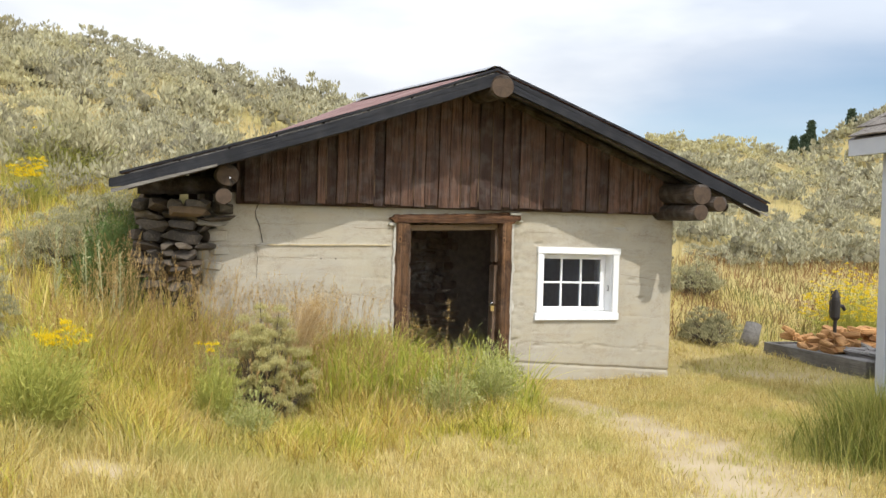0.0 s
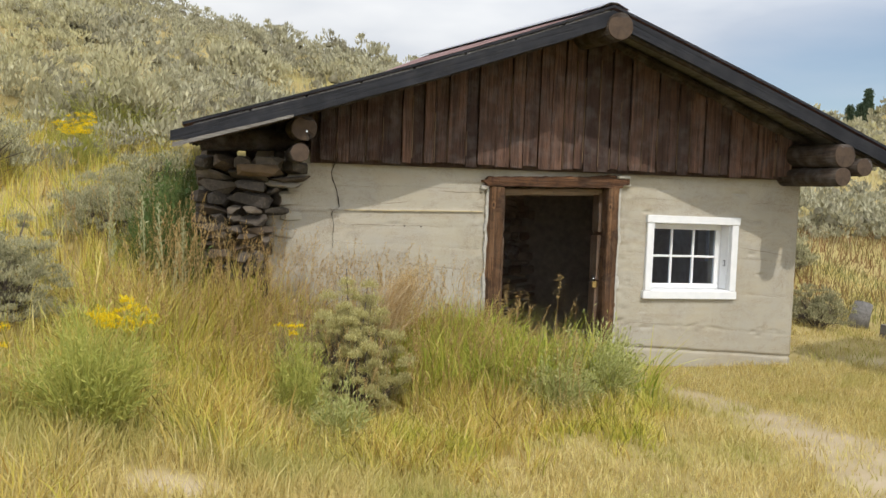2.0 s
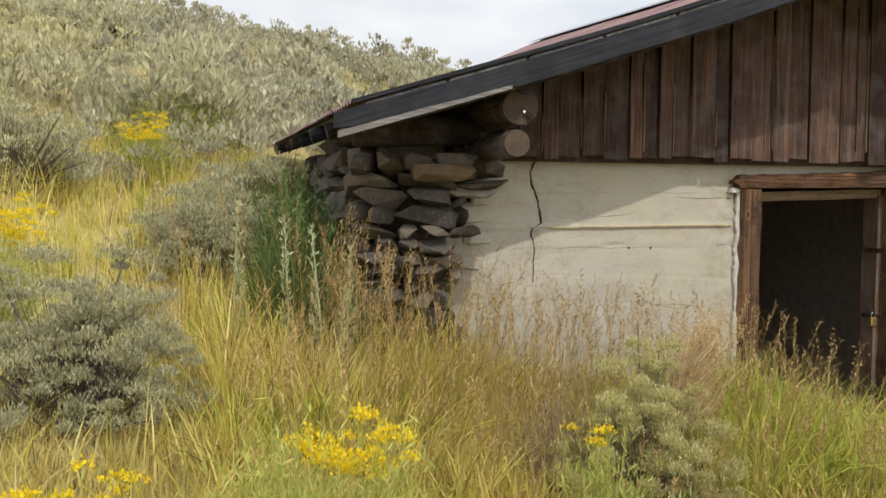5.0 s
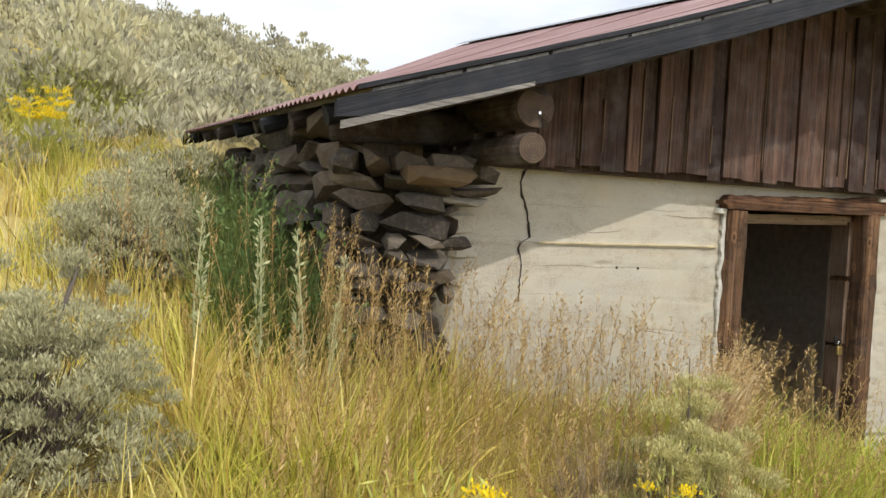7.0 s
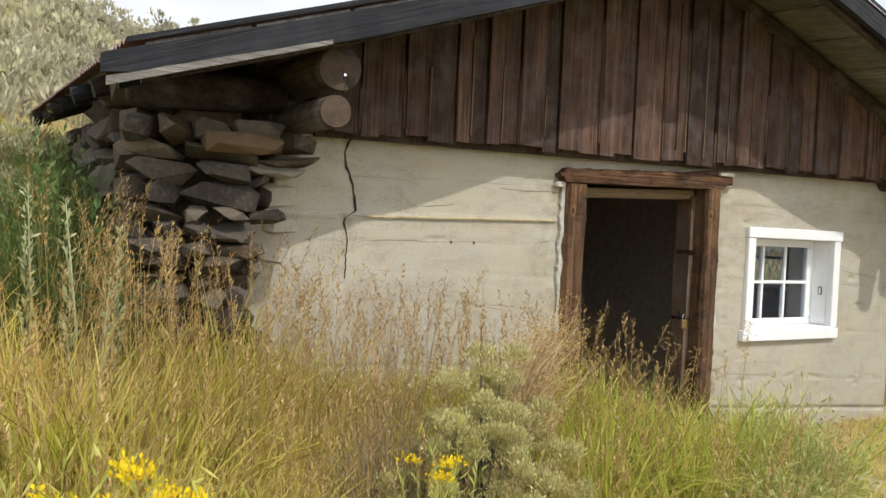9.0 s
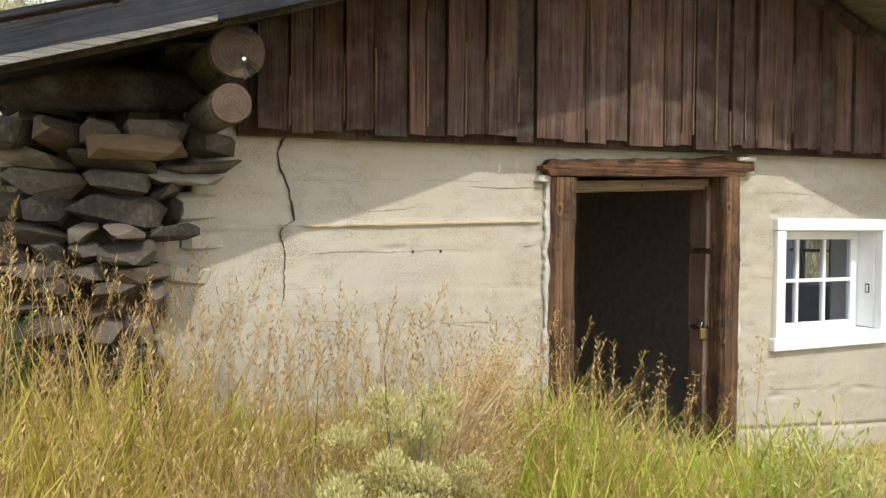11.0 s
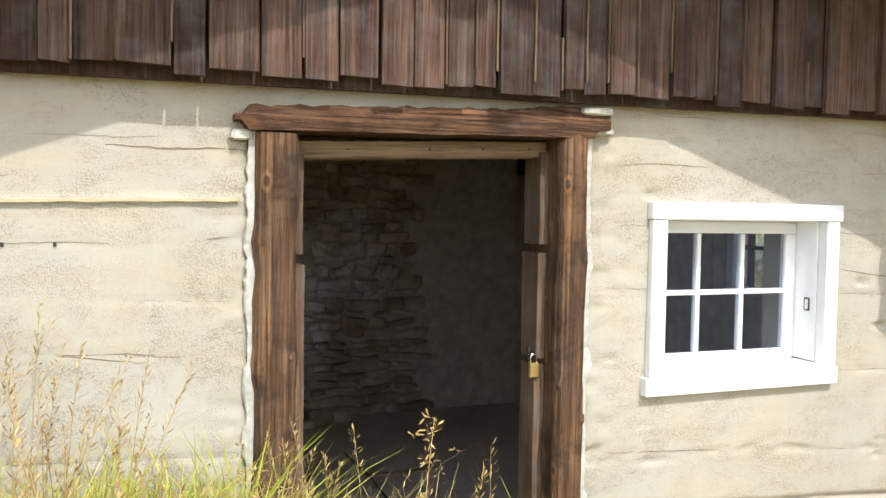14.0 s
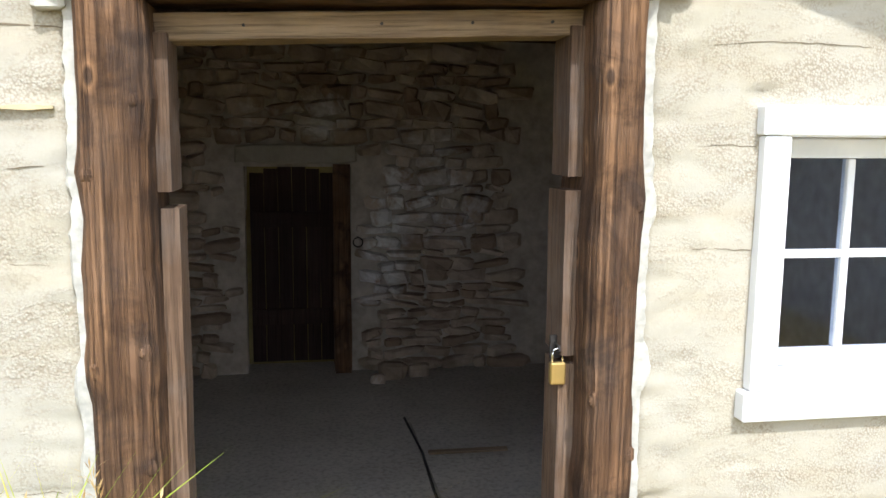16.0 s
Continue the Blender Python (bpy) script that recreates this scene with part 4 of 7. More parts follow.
        for j in range(13):
            u = (-0.04 if side < 0 else -0.012) + span * j / 12
            p = roof_point(side, u, 0.0, -0.006 - 0.122)
            w = (0.026 if side < 0 else 0.012) * (1 - 0.55 * j / 12) + 0.006 * noise.noise(Vector((j * 1.7, side, 5)))
            for dy in (-0.027, -0.019):
                for dz in (w, -0.008):
                    vv.append(inv @ (p + Vector((0, dy, dz))))
            if j:
                o = 4 * j
                ff += [(o - 4, o - 3, o + 1, o), (o - 2, o + 2, o + 3, o - 1), (o - 4, o, o + 2, o - 2), (o - 3, o - 1, o + 3, o + 1)]
        ff += [(0, 2, 3, 1), (48, 49, 51, 50)]
        make_object("split_edge", vv, ff, M_PALEWOOD, roof, "pale split lower edge of the barge board")
        # a second narrow board below and behind it
        vv, ff = [], []
        for j in range(9):
            u = 0.0 + (0.98 if side > 0 else 0.93) * j / 8
            p = roof_point(side, u, 0.0, -0.02)
            for dy in (0.045, 0.085):
                for dz in (-0.02, -0.122):
                    vv.append(inv @ (p + Vector((0, dy, dz))))
            if j:
                o = 4 * j
                ff += [(o - 4, o - 3, o + 1, o), (o - 2, o + 2, o + 3, o - 1), (o - 4, o, o + 2, o - 2), (o - 3, o - 1, o + 3, o + 1)]
        ff += [(0, 2, 3, 1), (32, 33, 35, 34)]
        make_object("verge_rafter", vv, ff, M_LOG, roof)
    # pole rafters that show under the hillside eave
    for q in range(11):
        v = 0.10 + 0.088 * q
        a, b = roof_point(-1, 0.0 - 0.01 * (q % 3), v, -0.075), roof_point(-1, 0.98, v, -0.075)
        part("rafter", rod_bm([inv @ a, inv @ (a * 0.5 + b * 0.5), inv @ b], [0.052, 0.055, 0.045], 8, q, 0.012), M_LOG if q % 2 else M_FASCIA, roof)
        a, b = roof_point(1, 0.0, v, -0.075), roof_point(1, 0.98, v, -0.075)
        part("rafter", rod_bm([inv @ a, inv @ b], [0.052, 0.045], 8, q + 30, 0.012), M_LOG, roof)
    return roof


build_roof()


def build_log(name, x, z, r, y0, y1, dz, label, seed, check=True, dx=0.0):
    """A purlin log with a sawn end, a nail and a drying split."""
    log = empty(name, (x, y0, z), label, "log", "purlin logs")
    path = [(dx * t, (y1 - y0) * t, dz * t) for t in (0, 0.05, 0.25, 0.5, 0.75, 1)]
    part("trunk", rod_bm(path, [r, r * 1.02, r, r * 0.98, r * 0.97, r * 0.95], 18, seed, r * 0.10), M_LOG, log, smooth=True)
    bm = bmesh.new()
    c = bm.verts.new((0, -0.007, 0))
    rims = []
    for rr, yy in ((0.55, -0.0065), (0.94, -0.005), (0.985, 0.006)):
        ring = []
        for k in range(24):
            a = 2 * math.pi * k / 24
            q = Vector((r * rr * math.cos(a), 0, r * rr * math.sin(a)))
            q += noise.noise_vector(q * 6 + Vector((seed * 5.1, 0, seed))) * r * 0.10 * rr
            q.y = yy + 0.003 * noise.noise(q * 40)
            if check and k in (20, 21) and rr > 0.5:
                q.y += 0.012
            ring.append(bm.verts.new(q))
        rims.append(ring)
    for k in range(24):
        bm.faces.new((c, rims[0][k], rims[0][(k + 1) % 24]))
        for a, b in zip(rims, rims[1:]):
            bm.faces.new((a[k], b[k], b[(k + 1) % 24], a[(k + 1) % 24]))
    part("sawn_end", bm, M_LOGEND, log, "ringed sawn log end")
    if check:
        part("split", box_bm((0.15 * r, -0.0095, -0.95 * r), (0.26 * r, -0.0055, -0.35 * r), 4, 0.006, seed), M_HOLE, log, "dark drying split")
        part("nail_head", rod_bm([(0.02, -0.012, -0.25 * r), (0.02, -0.004, -0.25 * r)], 0.007, 8), M_STEEL, log, "bright nail head")
    return log


build_log("purlin_log", 0.237, 2.165, 0.100, 7.60, 13.2, 0.33, "round grey purlin log end with a nail under the roof", 1)
build_log("wall_log", 0.205, 1.972, 0.072, 7.55, 13.0, 0.10, "shorter cracked wall-top log below the purlin", 2, False)
build_log("ridge_log", 2.785, 3.14, 0.115, 7.42, 13.3, 0.42, "thick dark ridge log end under the roof peak", 3, False)
build_log("purlin_log", 5.09, 2.195, 0.11, 7.45, 13.2, 0.30, "round dark purlin log end under the roof", 4, False)
build_log("wall_log", 5.08, 2.003, 0.088, 7.45, 12.9, 0.10, "stout wall-top log jutting out under the eave", 5, False, 0.05)
build_log("eave_log", 5.32, 2.10, 0.085, 7.46, 13.0, 0.25, "round dark eave log end under the roof", 6, False, 0.1)


def build_gable():
    """Upright boards with dark gaps over the concrete."""
    gable = empty("gable", (0.45, 8.15, 1.98), "dark weathered upright board cladding under the roof", "cladding", kind="structure")
    rng = random.Random(12)
    x = 0.42
    k = 0
    while x < 5.05:
        w = rng.choice((0.09, 0.105, 0.12, 0.14, 0.165))
        x1 = min(x + w, 5.10)
        zb = 1.958 + (x - 0.42) * 0.011 + rng.choice((-0.018, -0.006, 0.0, 0.004, 0.012)) + rng.uniform(-0.005, 0.005)
        front = (k % 2) * 0.018 + rng.uniform(0, 0.008)
        tops = []
        for xx in (x, x1):
            side = -1 if xx < RIDGE_X else 1
            ex = -0.59 if side < 0 else 5.88
            u = (xx - ex) / (RIDGE_X - ex)
            tops.append(roof_point(side, u, 0.10).z - 0.06)
        ya, yb = 8.145 - front - 0.45, 8.145 - front + 0.022 - 0.45
        gap = rng.uniform(0.002, 0.005)
        rows = 6
        vv, ff = [], []
        tilt = rng.uniform(-0.006, 0.006)
        for j in range(rows + 1):
            f = j / rows
            za, zz1 = zb + (tops[0] - zb) * f, zb + tilt * (1 - f) + (tops[1] - zb) * f
            bow = 0.004 * noise.noise(Vector((k * 2.2, f * 3, 0)))
            vv += [(x + gap + bow, 8.145 - front, za), (x1 - gap + bow, 8.145 - front + rng.uniform(0, 0.004), zz1), (x1 - gap + bow, 8.168 - front, zz1), (x + gap + bow, 8.168 - front, za)]
            if j:
                o = 4 * j
                ff += [(o - 4 + q, o - 4 + (q + 1) % 4, o + (q + 1) % 4, o + q) for q in range(4)]
        ff += [(3, 2, 1, 0), (4 * rows, 4 * rows + 1, 4 * rows + 2, 4 * rows + 3)]
        vv = [(a - 0.45, b - 8.15, c - 1.98) for a, b, c in vv]
        make_object("board", vv, ff, M_BOARD, gable)
        # a pale split edge beside some boards
        if rng.random() < 0.5:
            h = rng.uniform(0.15, 0.8) * (tops[0] - zb)
            b0 = zb + rng.uniform(0, 0.10)
            part("batten_strip", box_bm((x1 - 0.003 - 0.45, 8.135 - front - 8.15, b0 - 1.98), (x1 + 0.004 - 0.45, 8.150 - front - 8.15, b0 + h - 1.98), 4, 0.002, k), M_BATTEN, gable)
        x = x1 + 0.002
        k += 1
    # backing boards that keep the light out
    vv = [(0.35, 8.21, 1.93), (5.18, 8.21, 1.99), (5.18, 8.21, 2.28), (2.73, 8.21, 3.24), (0.35, 8.21, 2.45)]
    vv = [(a - 0.45, b - 8.15, c - 1.98) for a, b, c in vv] + [(a - 0.45, b - 8.15 + 0.03, c - 1.98) for a, b, c in vv]
    ff = [(0, 1, 2, 3, 4), (9, 8, 7, 6, 5)] + [(i, 5 + i, 5 + (i + 1) % 5, (i + 1) % 5) for i in range(5)]
    make_object("backing", vv, ff, M_BOARD, gable)
    part("sill_beam", box_bm((-0.1, 0.10, 0.03), (4.75, 0.42, 0.12), 6, 0.004, 4), M_BOARD, gable)
    return gable


build_gable()


def close_gables():
    """Boards that close the back gable and the gaps over the side walls."""
    pts = [(-0.1, 1.9), (5.3, 1.9), (5.3, 2.62), (2.70, 3.78), (-0.1, 2.6)]
    vv = [(x, 12.6, z) for x, z in pts] + [(x, 12.9, z) for x, z in pts]
    ff = [(4, 3, 2, 1, 0), (5, 6, 7, 8, 9)] + [(i, (i + 1) % 5, 5 + (i + 1) % 5, 5 + i) for i in range(5)]
    tagged(make_object("wall_back_gable", vv, ff, M_BOARD), "dark boarded back gable", "wall", kind="structure")
    for x0, x1, nm in ((0.06, 0.36, "wall_plate_hillside"), (4.98, 5.27, "wall_plate_window")):
        vv = []
        for y, zt in ((8.3, 2.33 if x0 < 1 else 2.2), (12.9, 2.70 if x0 < 1 else 2.58)):
            vv += [(x0, y, 1.9), (x1, y, 1.9), (x1, y, zt), (x0, y, zt)]
        tagged(make_object(nm, vv, [(0, 1, 2, 3), (7, 6, 5, 4), (0, 4, 5, 1), (1, 5, 6, 2), (2, 6, 7, 3), (3, 7, 4, 0)], M_LOG), "dark timber plate between wall and roof", "trim", kind="structure")


close_gables()


# ---- door frame ----
def timber_post(name, x0, x1, y0, y1, z0, z1, seed, label, knots):
    """A hewn post with a wavy edge and knots."""
    post = empty(name, ((x0 + x1) / 2, y0, z0), label, "door post", "door posts")
    n, w, d = 34, x1 - x0, y1 - y0
    vv, ff = [], []
    sec = [(-0.5, 0.10), (-0.40, 0.0), (-0.2, -0.004), (0.0, -0.006), (0.2, -0.004), (0.40, 0.0), (0.5, 0.10), (0.5, 1), (-0.5, 1)]
    m = len(sec)
    for j in range(n + 1):
        z = (z1 - z0) * j / n
        wl = 0.010 * noise.noise(Vector((seed, 1, z * 3.1))) + 0.006 * noise.noise(Vector((seed, 5, z * 11)))
        wr = 0.008 * noise.noise(Vector((seed, 9, z * 2.7))) + 0.005 * noise.noise(Vector((seed, 14, z * 12)))
        for kz, ks, kr in knots:
            g = math.exp(-((z + z0 - kz) / 0.05) ** 2) * kr
            if ks < 0:
                wl -= g
            else:
                wr += g
        for sx, sy in sec:
            x = sx * w + (wl if sx < 0 else wr) * abs(sx) * 2
            ripple = 0.003 * noise.noise(Vector((sx * 9 + seed, z * 2, 3)))
            vv.append((x, sy * d if sy >= 0.1 else sy + ripple, z))
        if j:
            o = m * j
            ff += [(o - m + q, o - m + (q + 1) % m, o + (q + 1) % m, o + q) for q in range(m)]
    ff += [tuple(range(m - 1, -1, -1)), tuple(range(m * n, m * n + m))]
    make_object("timber", vv, ff, M_TIMBER, post, smooth=False)
    for i, (kz, ks, kr) in enumerate(knots):
        bm = bmesh.new()
        bmesh.ops.create_icosphere(bm, subdivisions=2, radius=1, matrix=Matrix.Translation((ks * w * 0.36, 0.004, kz - z0)) @ Matrix.Diagonal((0.017, 0.010, 0.024, 1)))
        for v in bm.verts:
            v.co += noise.noise_vector(v.co * 60) * 0.004
        part("knot", bm, M_TIMBER, post)
    return post


timber_post("door_post", 1.972, 2.118, 8.215, 8.50, 0.00, 1.795, 3, "hewn red-brown door post with a wavy knotty edge", ((1.42, -1, 0.016), (0.98, -1, 0.012), (1.02, 1, 0.006), (1.58, 1, 0.008), (0.55, -1, 0.012), (0.75, 1, 0.004)))
timber_post("door_post", 3.138, 3.265, 8.215, 8.50, 0.02, 1.845, 8, "grooved red-brown door post with a knot hole", ((0.865, -1, 0.0), (1.35, 1, 0.008), (0.72, 1, 0.004)))


def build_lintel():
    lintel = empty("door_lintel", (1.90, 8.205, 1.80), "cracked red-brown timber door lintel with a ragged dark top edge", "lintel")
    n = 60
    vv, ff = [], []
    for j in range(n + 1):
        f = j / n
        x = 1.445 * f
        rise = 0.062 * f
        ztop = 0.062 + rise + 0.020 + 0.012 * noise.noise(Vector((f * 30, 2, 0))) + (0.012 if f > 0.78 else 0)
        zbot = (0.0 if 0.03 < f < 0.96 else 0.03) + rise * 0.55 + 0.004 * noise.noise(Vector((f * 9, 6, 0)))
        if f < 0.02 or f > 0.985:
            ztop -= 0.03
        y = 0.012 * noise.noise(Vector((f * 6, 0, 3)))
        vv += [(x, y, zbot), (x, y - 0.004, (zbot + ztop) / 2), (x, y + 0.006, ztop), (x, 0.25, ztop), (x, 0.25, zbot)]
        if j:
            o = 5 * j
            ff += [(o - 5 + q, o + q, o + (q + 1) % 5, o - 5 + (q + 1) % 5) for q in range(5)]
    ff += [(0, 1, 2, 3, 4), tuple(5 * n + q for q in (4, 3, 2, 1, 0))]
    make_object("beam", vv, ff, M_TIMBER_X, lintel)


build_lintel()


def build_door_strips():
    """Thin stop strips inside the posts, and the head board."""
    fr = empty("door_frame", (2.14, 8.37, 0.0), "pale nailed stop strips lining the open doorway", "door frame", kind="structure")
    part("stop_strip", box_bm((-0.020, -0.03, 0.0), (0.022, 0.10, 1.335), 8, 0.003, 2), M_STRIP, fr)
    part("stop_strip", box_bm((-0.020, -0.05, 1.375), (0.012, 0.10, 1.735), 4, 0.003, 3), M_STRIP, fr)
    part("stop_strip", box_bm((0.965, -0.04, 1.41), (1.002, 0.10, 1.78), 4, 0.003, 4), M_STRIP, fr)
    part("stop_strip", box_bm((0.960, -0.04, 0.95), (1.002, 0.10, 1.375), 4, 0.003, 5), M_STRIP, fr)
    part("stop_strip", box_bm((0.958, -0.03, 0.0), (1.002, 0.09, 0.925), 5, 0.004, 6), M_STRIP, fr)
    head = part("head_board", box_bm((-0.022, -0.020, -0.012), (1.004, 0.10, 0.050), 8, 0.003, 7, 0.003), M_STRIP_X, fr, "pale head board")
    head.location = (0, 0, 1.732)
    head.rotation_euler = (0, -0.040, 0)
    for x in (0.18, 0.5, 0.72, 0.92):
        part("nail", rod_bm([(x, -0.026, 1.752 + 0.04 * x), (x, -0.01, 1.752 + 0.04 * x)], 0.004, 6), M_IRON, fr)
    lock = empty("padlock", (3.093, 8.335, 0.905), "brass padlock with a steel shackle hanging on the door jamb", "padlock")
    part("body", box_bm((-0.021, -0.011, -0.032), (0.021, 0.011, 0.027), 0, 0, 0, 0.004), M_BRASS, lock, "brass body")
    arc = [(-0.014, 0, 0.022), (-0.014, 0, 0.048)] + [(-0.014 * math.cos(a), 0, 0.048 + 0.014 * math.sin(a)) for a in [math.pi * q / 8 for q in range(1, 8)]] + [(0.014, 0, 0.048), (0.014, 0, 0.022)]
    part("shackle", rod_bm(arc, 0.0036, 8), M_STEEL, lock, "bright steel shackle", True)
    st = empty("hasp_staple", (3.10, 8.365, 0.965), "small iron staple screwed to the door jamb", "staple")
    part("loop", rod_bm([(-0.006, 0.02, 0.012), (-0.006, -0.040, 0.010), (-0.006, -0.046, 0.0), (-0.006, -0.040, -0.006), (-0.006, 0.02, -0.008)], 0.003, 6), M_IRON, st)
    part("plate", box_bm((-0.018, 0.0, -0.03), (0.010, 0.010, 0.03), 0), M_IRON, st)
    step = part("door_sill", box_bm((2.12, 8.30, -0.40), (3.13, 8.60, -0.05), 6, 0.008, 3), M_TIMBER_X)
    tagged(step, "worn timber door sill half buried in grass", "door sill", kind="structure")


build_door_strips()


# ---- windows ----
def build_front_window():
    win = empty("window_1", (4.08, WALL_Y, 0.80), "white-painted six-pane window with wide trim in the concrete wall", "window", kind="structure")

    def bx(nm, x0, x1, y0, y1, z0, z1, lab="", bev=0.004):
        return part(nm, box_bm((x0 - 4.08, y0 - WALL_Y, z0 - 0.80), (x1 - 4.08, y1 - WALL_Y, z1 - 0.80), 0, 0, 0, bev), M_WHITE, win, lab)
    f = WALL_Y - 0.034
    bx("head_trim", 3.572, 4.592, f - 0.006, WALL_Y + 0.02, 1.518, 1.592)
    bx("side_trim", 3.580, 3.652, f, WALL_Y + 0.02, 0.862, 1.516)
    bx("side_trim", 4.508, 4.580, f, WALL_Y + 0.02, 0.862, 1.516)
    bx("bottom_trim", 3.560, 4.588, f - 0.008, WALL_Y + 0.02, 0.782, 0.860)
    bx("window_sill", 3.654, 4.506, f + 0.004, WALL_Y + 0.20, 0.815, 0.872)
    bx("jamb", 3.640, 3.656, WALL_Y + 0.022, WALL_Y + 0.24, 0.874, 1.53)
    jr = bx("jamb", 4.504, 4.520, WALL_Y + 0.022, WALL_Y + 0.24, 0.874, 1.53)
    bx("head_jamb", 3.658, 4.502, WALL_Y + 0.022, WALL_Y + 0.24, 1.514, 1.53)
    y0, y1 = WALL_Y + 0.145, WALL_Y + 0.185
    bx("sash_rail", 3.658, 4.502, y0, y1, 1.458, 1.512)
    bx("sash_rail", 3.658, 4.502, y0, y1, 0.874, 0.918)
    bx("sash_stile", 3.658, 3.706, y0, y1, 0.920, 1.456)
    bx("sash_stile", 4.440, 4.502, y0, y1, 0.920, 1.456)
    pw = (4.438 - 3.708) / 3
    for k in (1, 2):
        bx("muntin", 3.708 + pw * k - 0.011, 3.708 + pw * k + 0.011, y0 + 0.003, y1 - 0.003, 0.920, 1.456, "", 0.003)
    for k in range(3):
        bx("muntin", 3.708 + pw * k + (0.012 if k else 0), 3.708 + pw * (k + 1) - (0.012 if k < 2 else 0), y0 + 0.004, y1 - 0.004, 1.180, 1.202, "", 0.003)
    for k in range(3):
        for z0, z1 in ((0.919, 1.181), (1.201, 1.457)):
            g = part("pane", box_bm((3.708 + pw * k + (0.009 if k else -0.001) - 4.08, y0 + 0.018 - WALL_Y, z0 - 0.80), (3.708 + pw * (k + 1) - (0.009 if k < 2 else -0.001) - 4.08, y0 + 0.021 - WALL_Y, z1 - 0.80)), M_GLASS, win)
            g.visible_shadow = False
    # spring latch let into the jamb
    part("latch", box_bm((4.499 - 4.08, 0.055, 1.105 - 0.80), (4.5035 - 4.08, 0.085, 1.165 - 0.80), 0, 0, 0, 0.0), M_IRON, jr)
    part("latch_plate", box_bm((4.4975 - 4.08, 0.061, 1.112 - 0.80), (4.500 - 4.08, 0.079, 1.158 - 0.80), 0, 0, 0, 0.0), M_WHITE, jr)


build_front_window()


def build_side_window():
    win = empty("window_2", (5.13, 9.27, 1.07), "small dark-barred window in the side wall", "window", kind="structure")

    def bx(nm, y0, y1, z0, z1, x0=-0.03, x1=0.02, m=M_WHITE):
        return part(nm, box_bm((x0, y0 - 9.27, z0 - 1.07), (x1, y1 - 9.27, z1 - 1.07)), m, win)
    bx("window_frame", 8.932, 8.975, 1.072, 1.618)
    bx("window_frame", 9.560, 9.618, 1.072, 1.618)
    bx("window_frame", 8.977, 9.558, 1.072, 1.105)
    bx("window_frame", 8.977, 9.558, 1.580, 1.618)
    cuts = (8.977, 9.145, 9.425, 9.558)
    for y in cuts[1:3]:
        bx("muntin", y - 0.014, y + 0.014, 1.107, 1.578, -0.02, 0.012, M_IRON)
    for ya, yb in zip(cuts, cuts[1:]):
        bx("muntin", ya + 0.015, yb - 0.015, 1.335, 1.360, -0.02, 0.012, M_IRON)
    g = bx("pane", 8.978, 9.557, 1.106, 1.579, 0.014, 0.017, M_GLASS)
    g.visible_shadow = False


build_side_window()


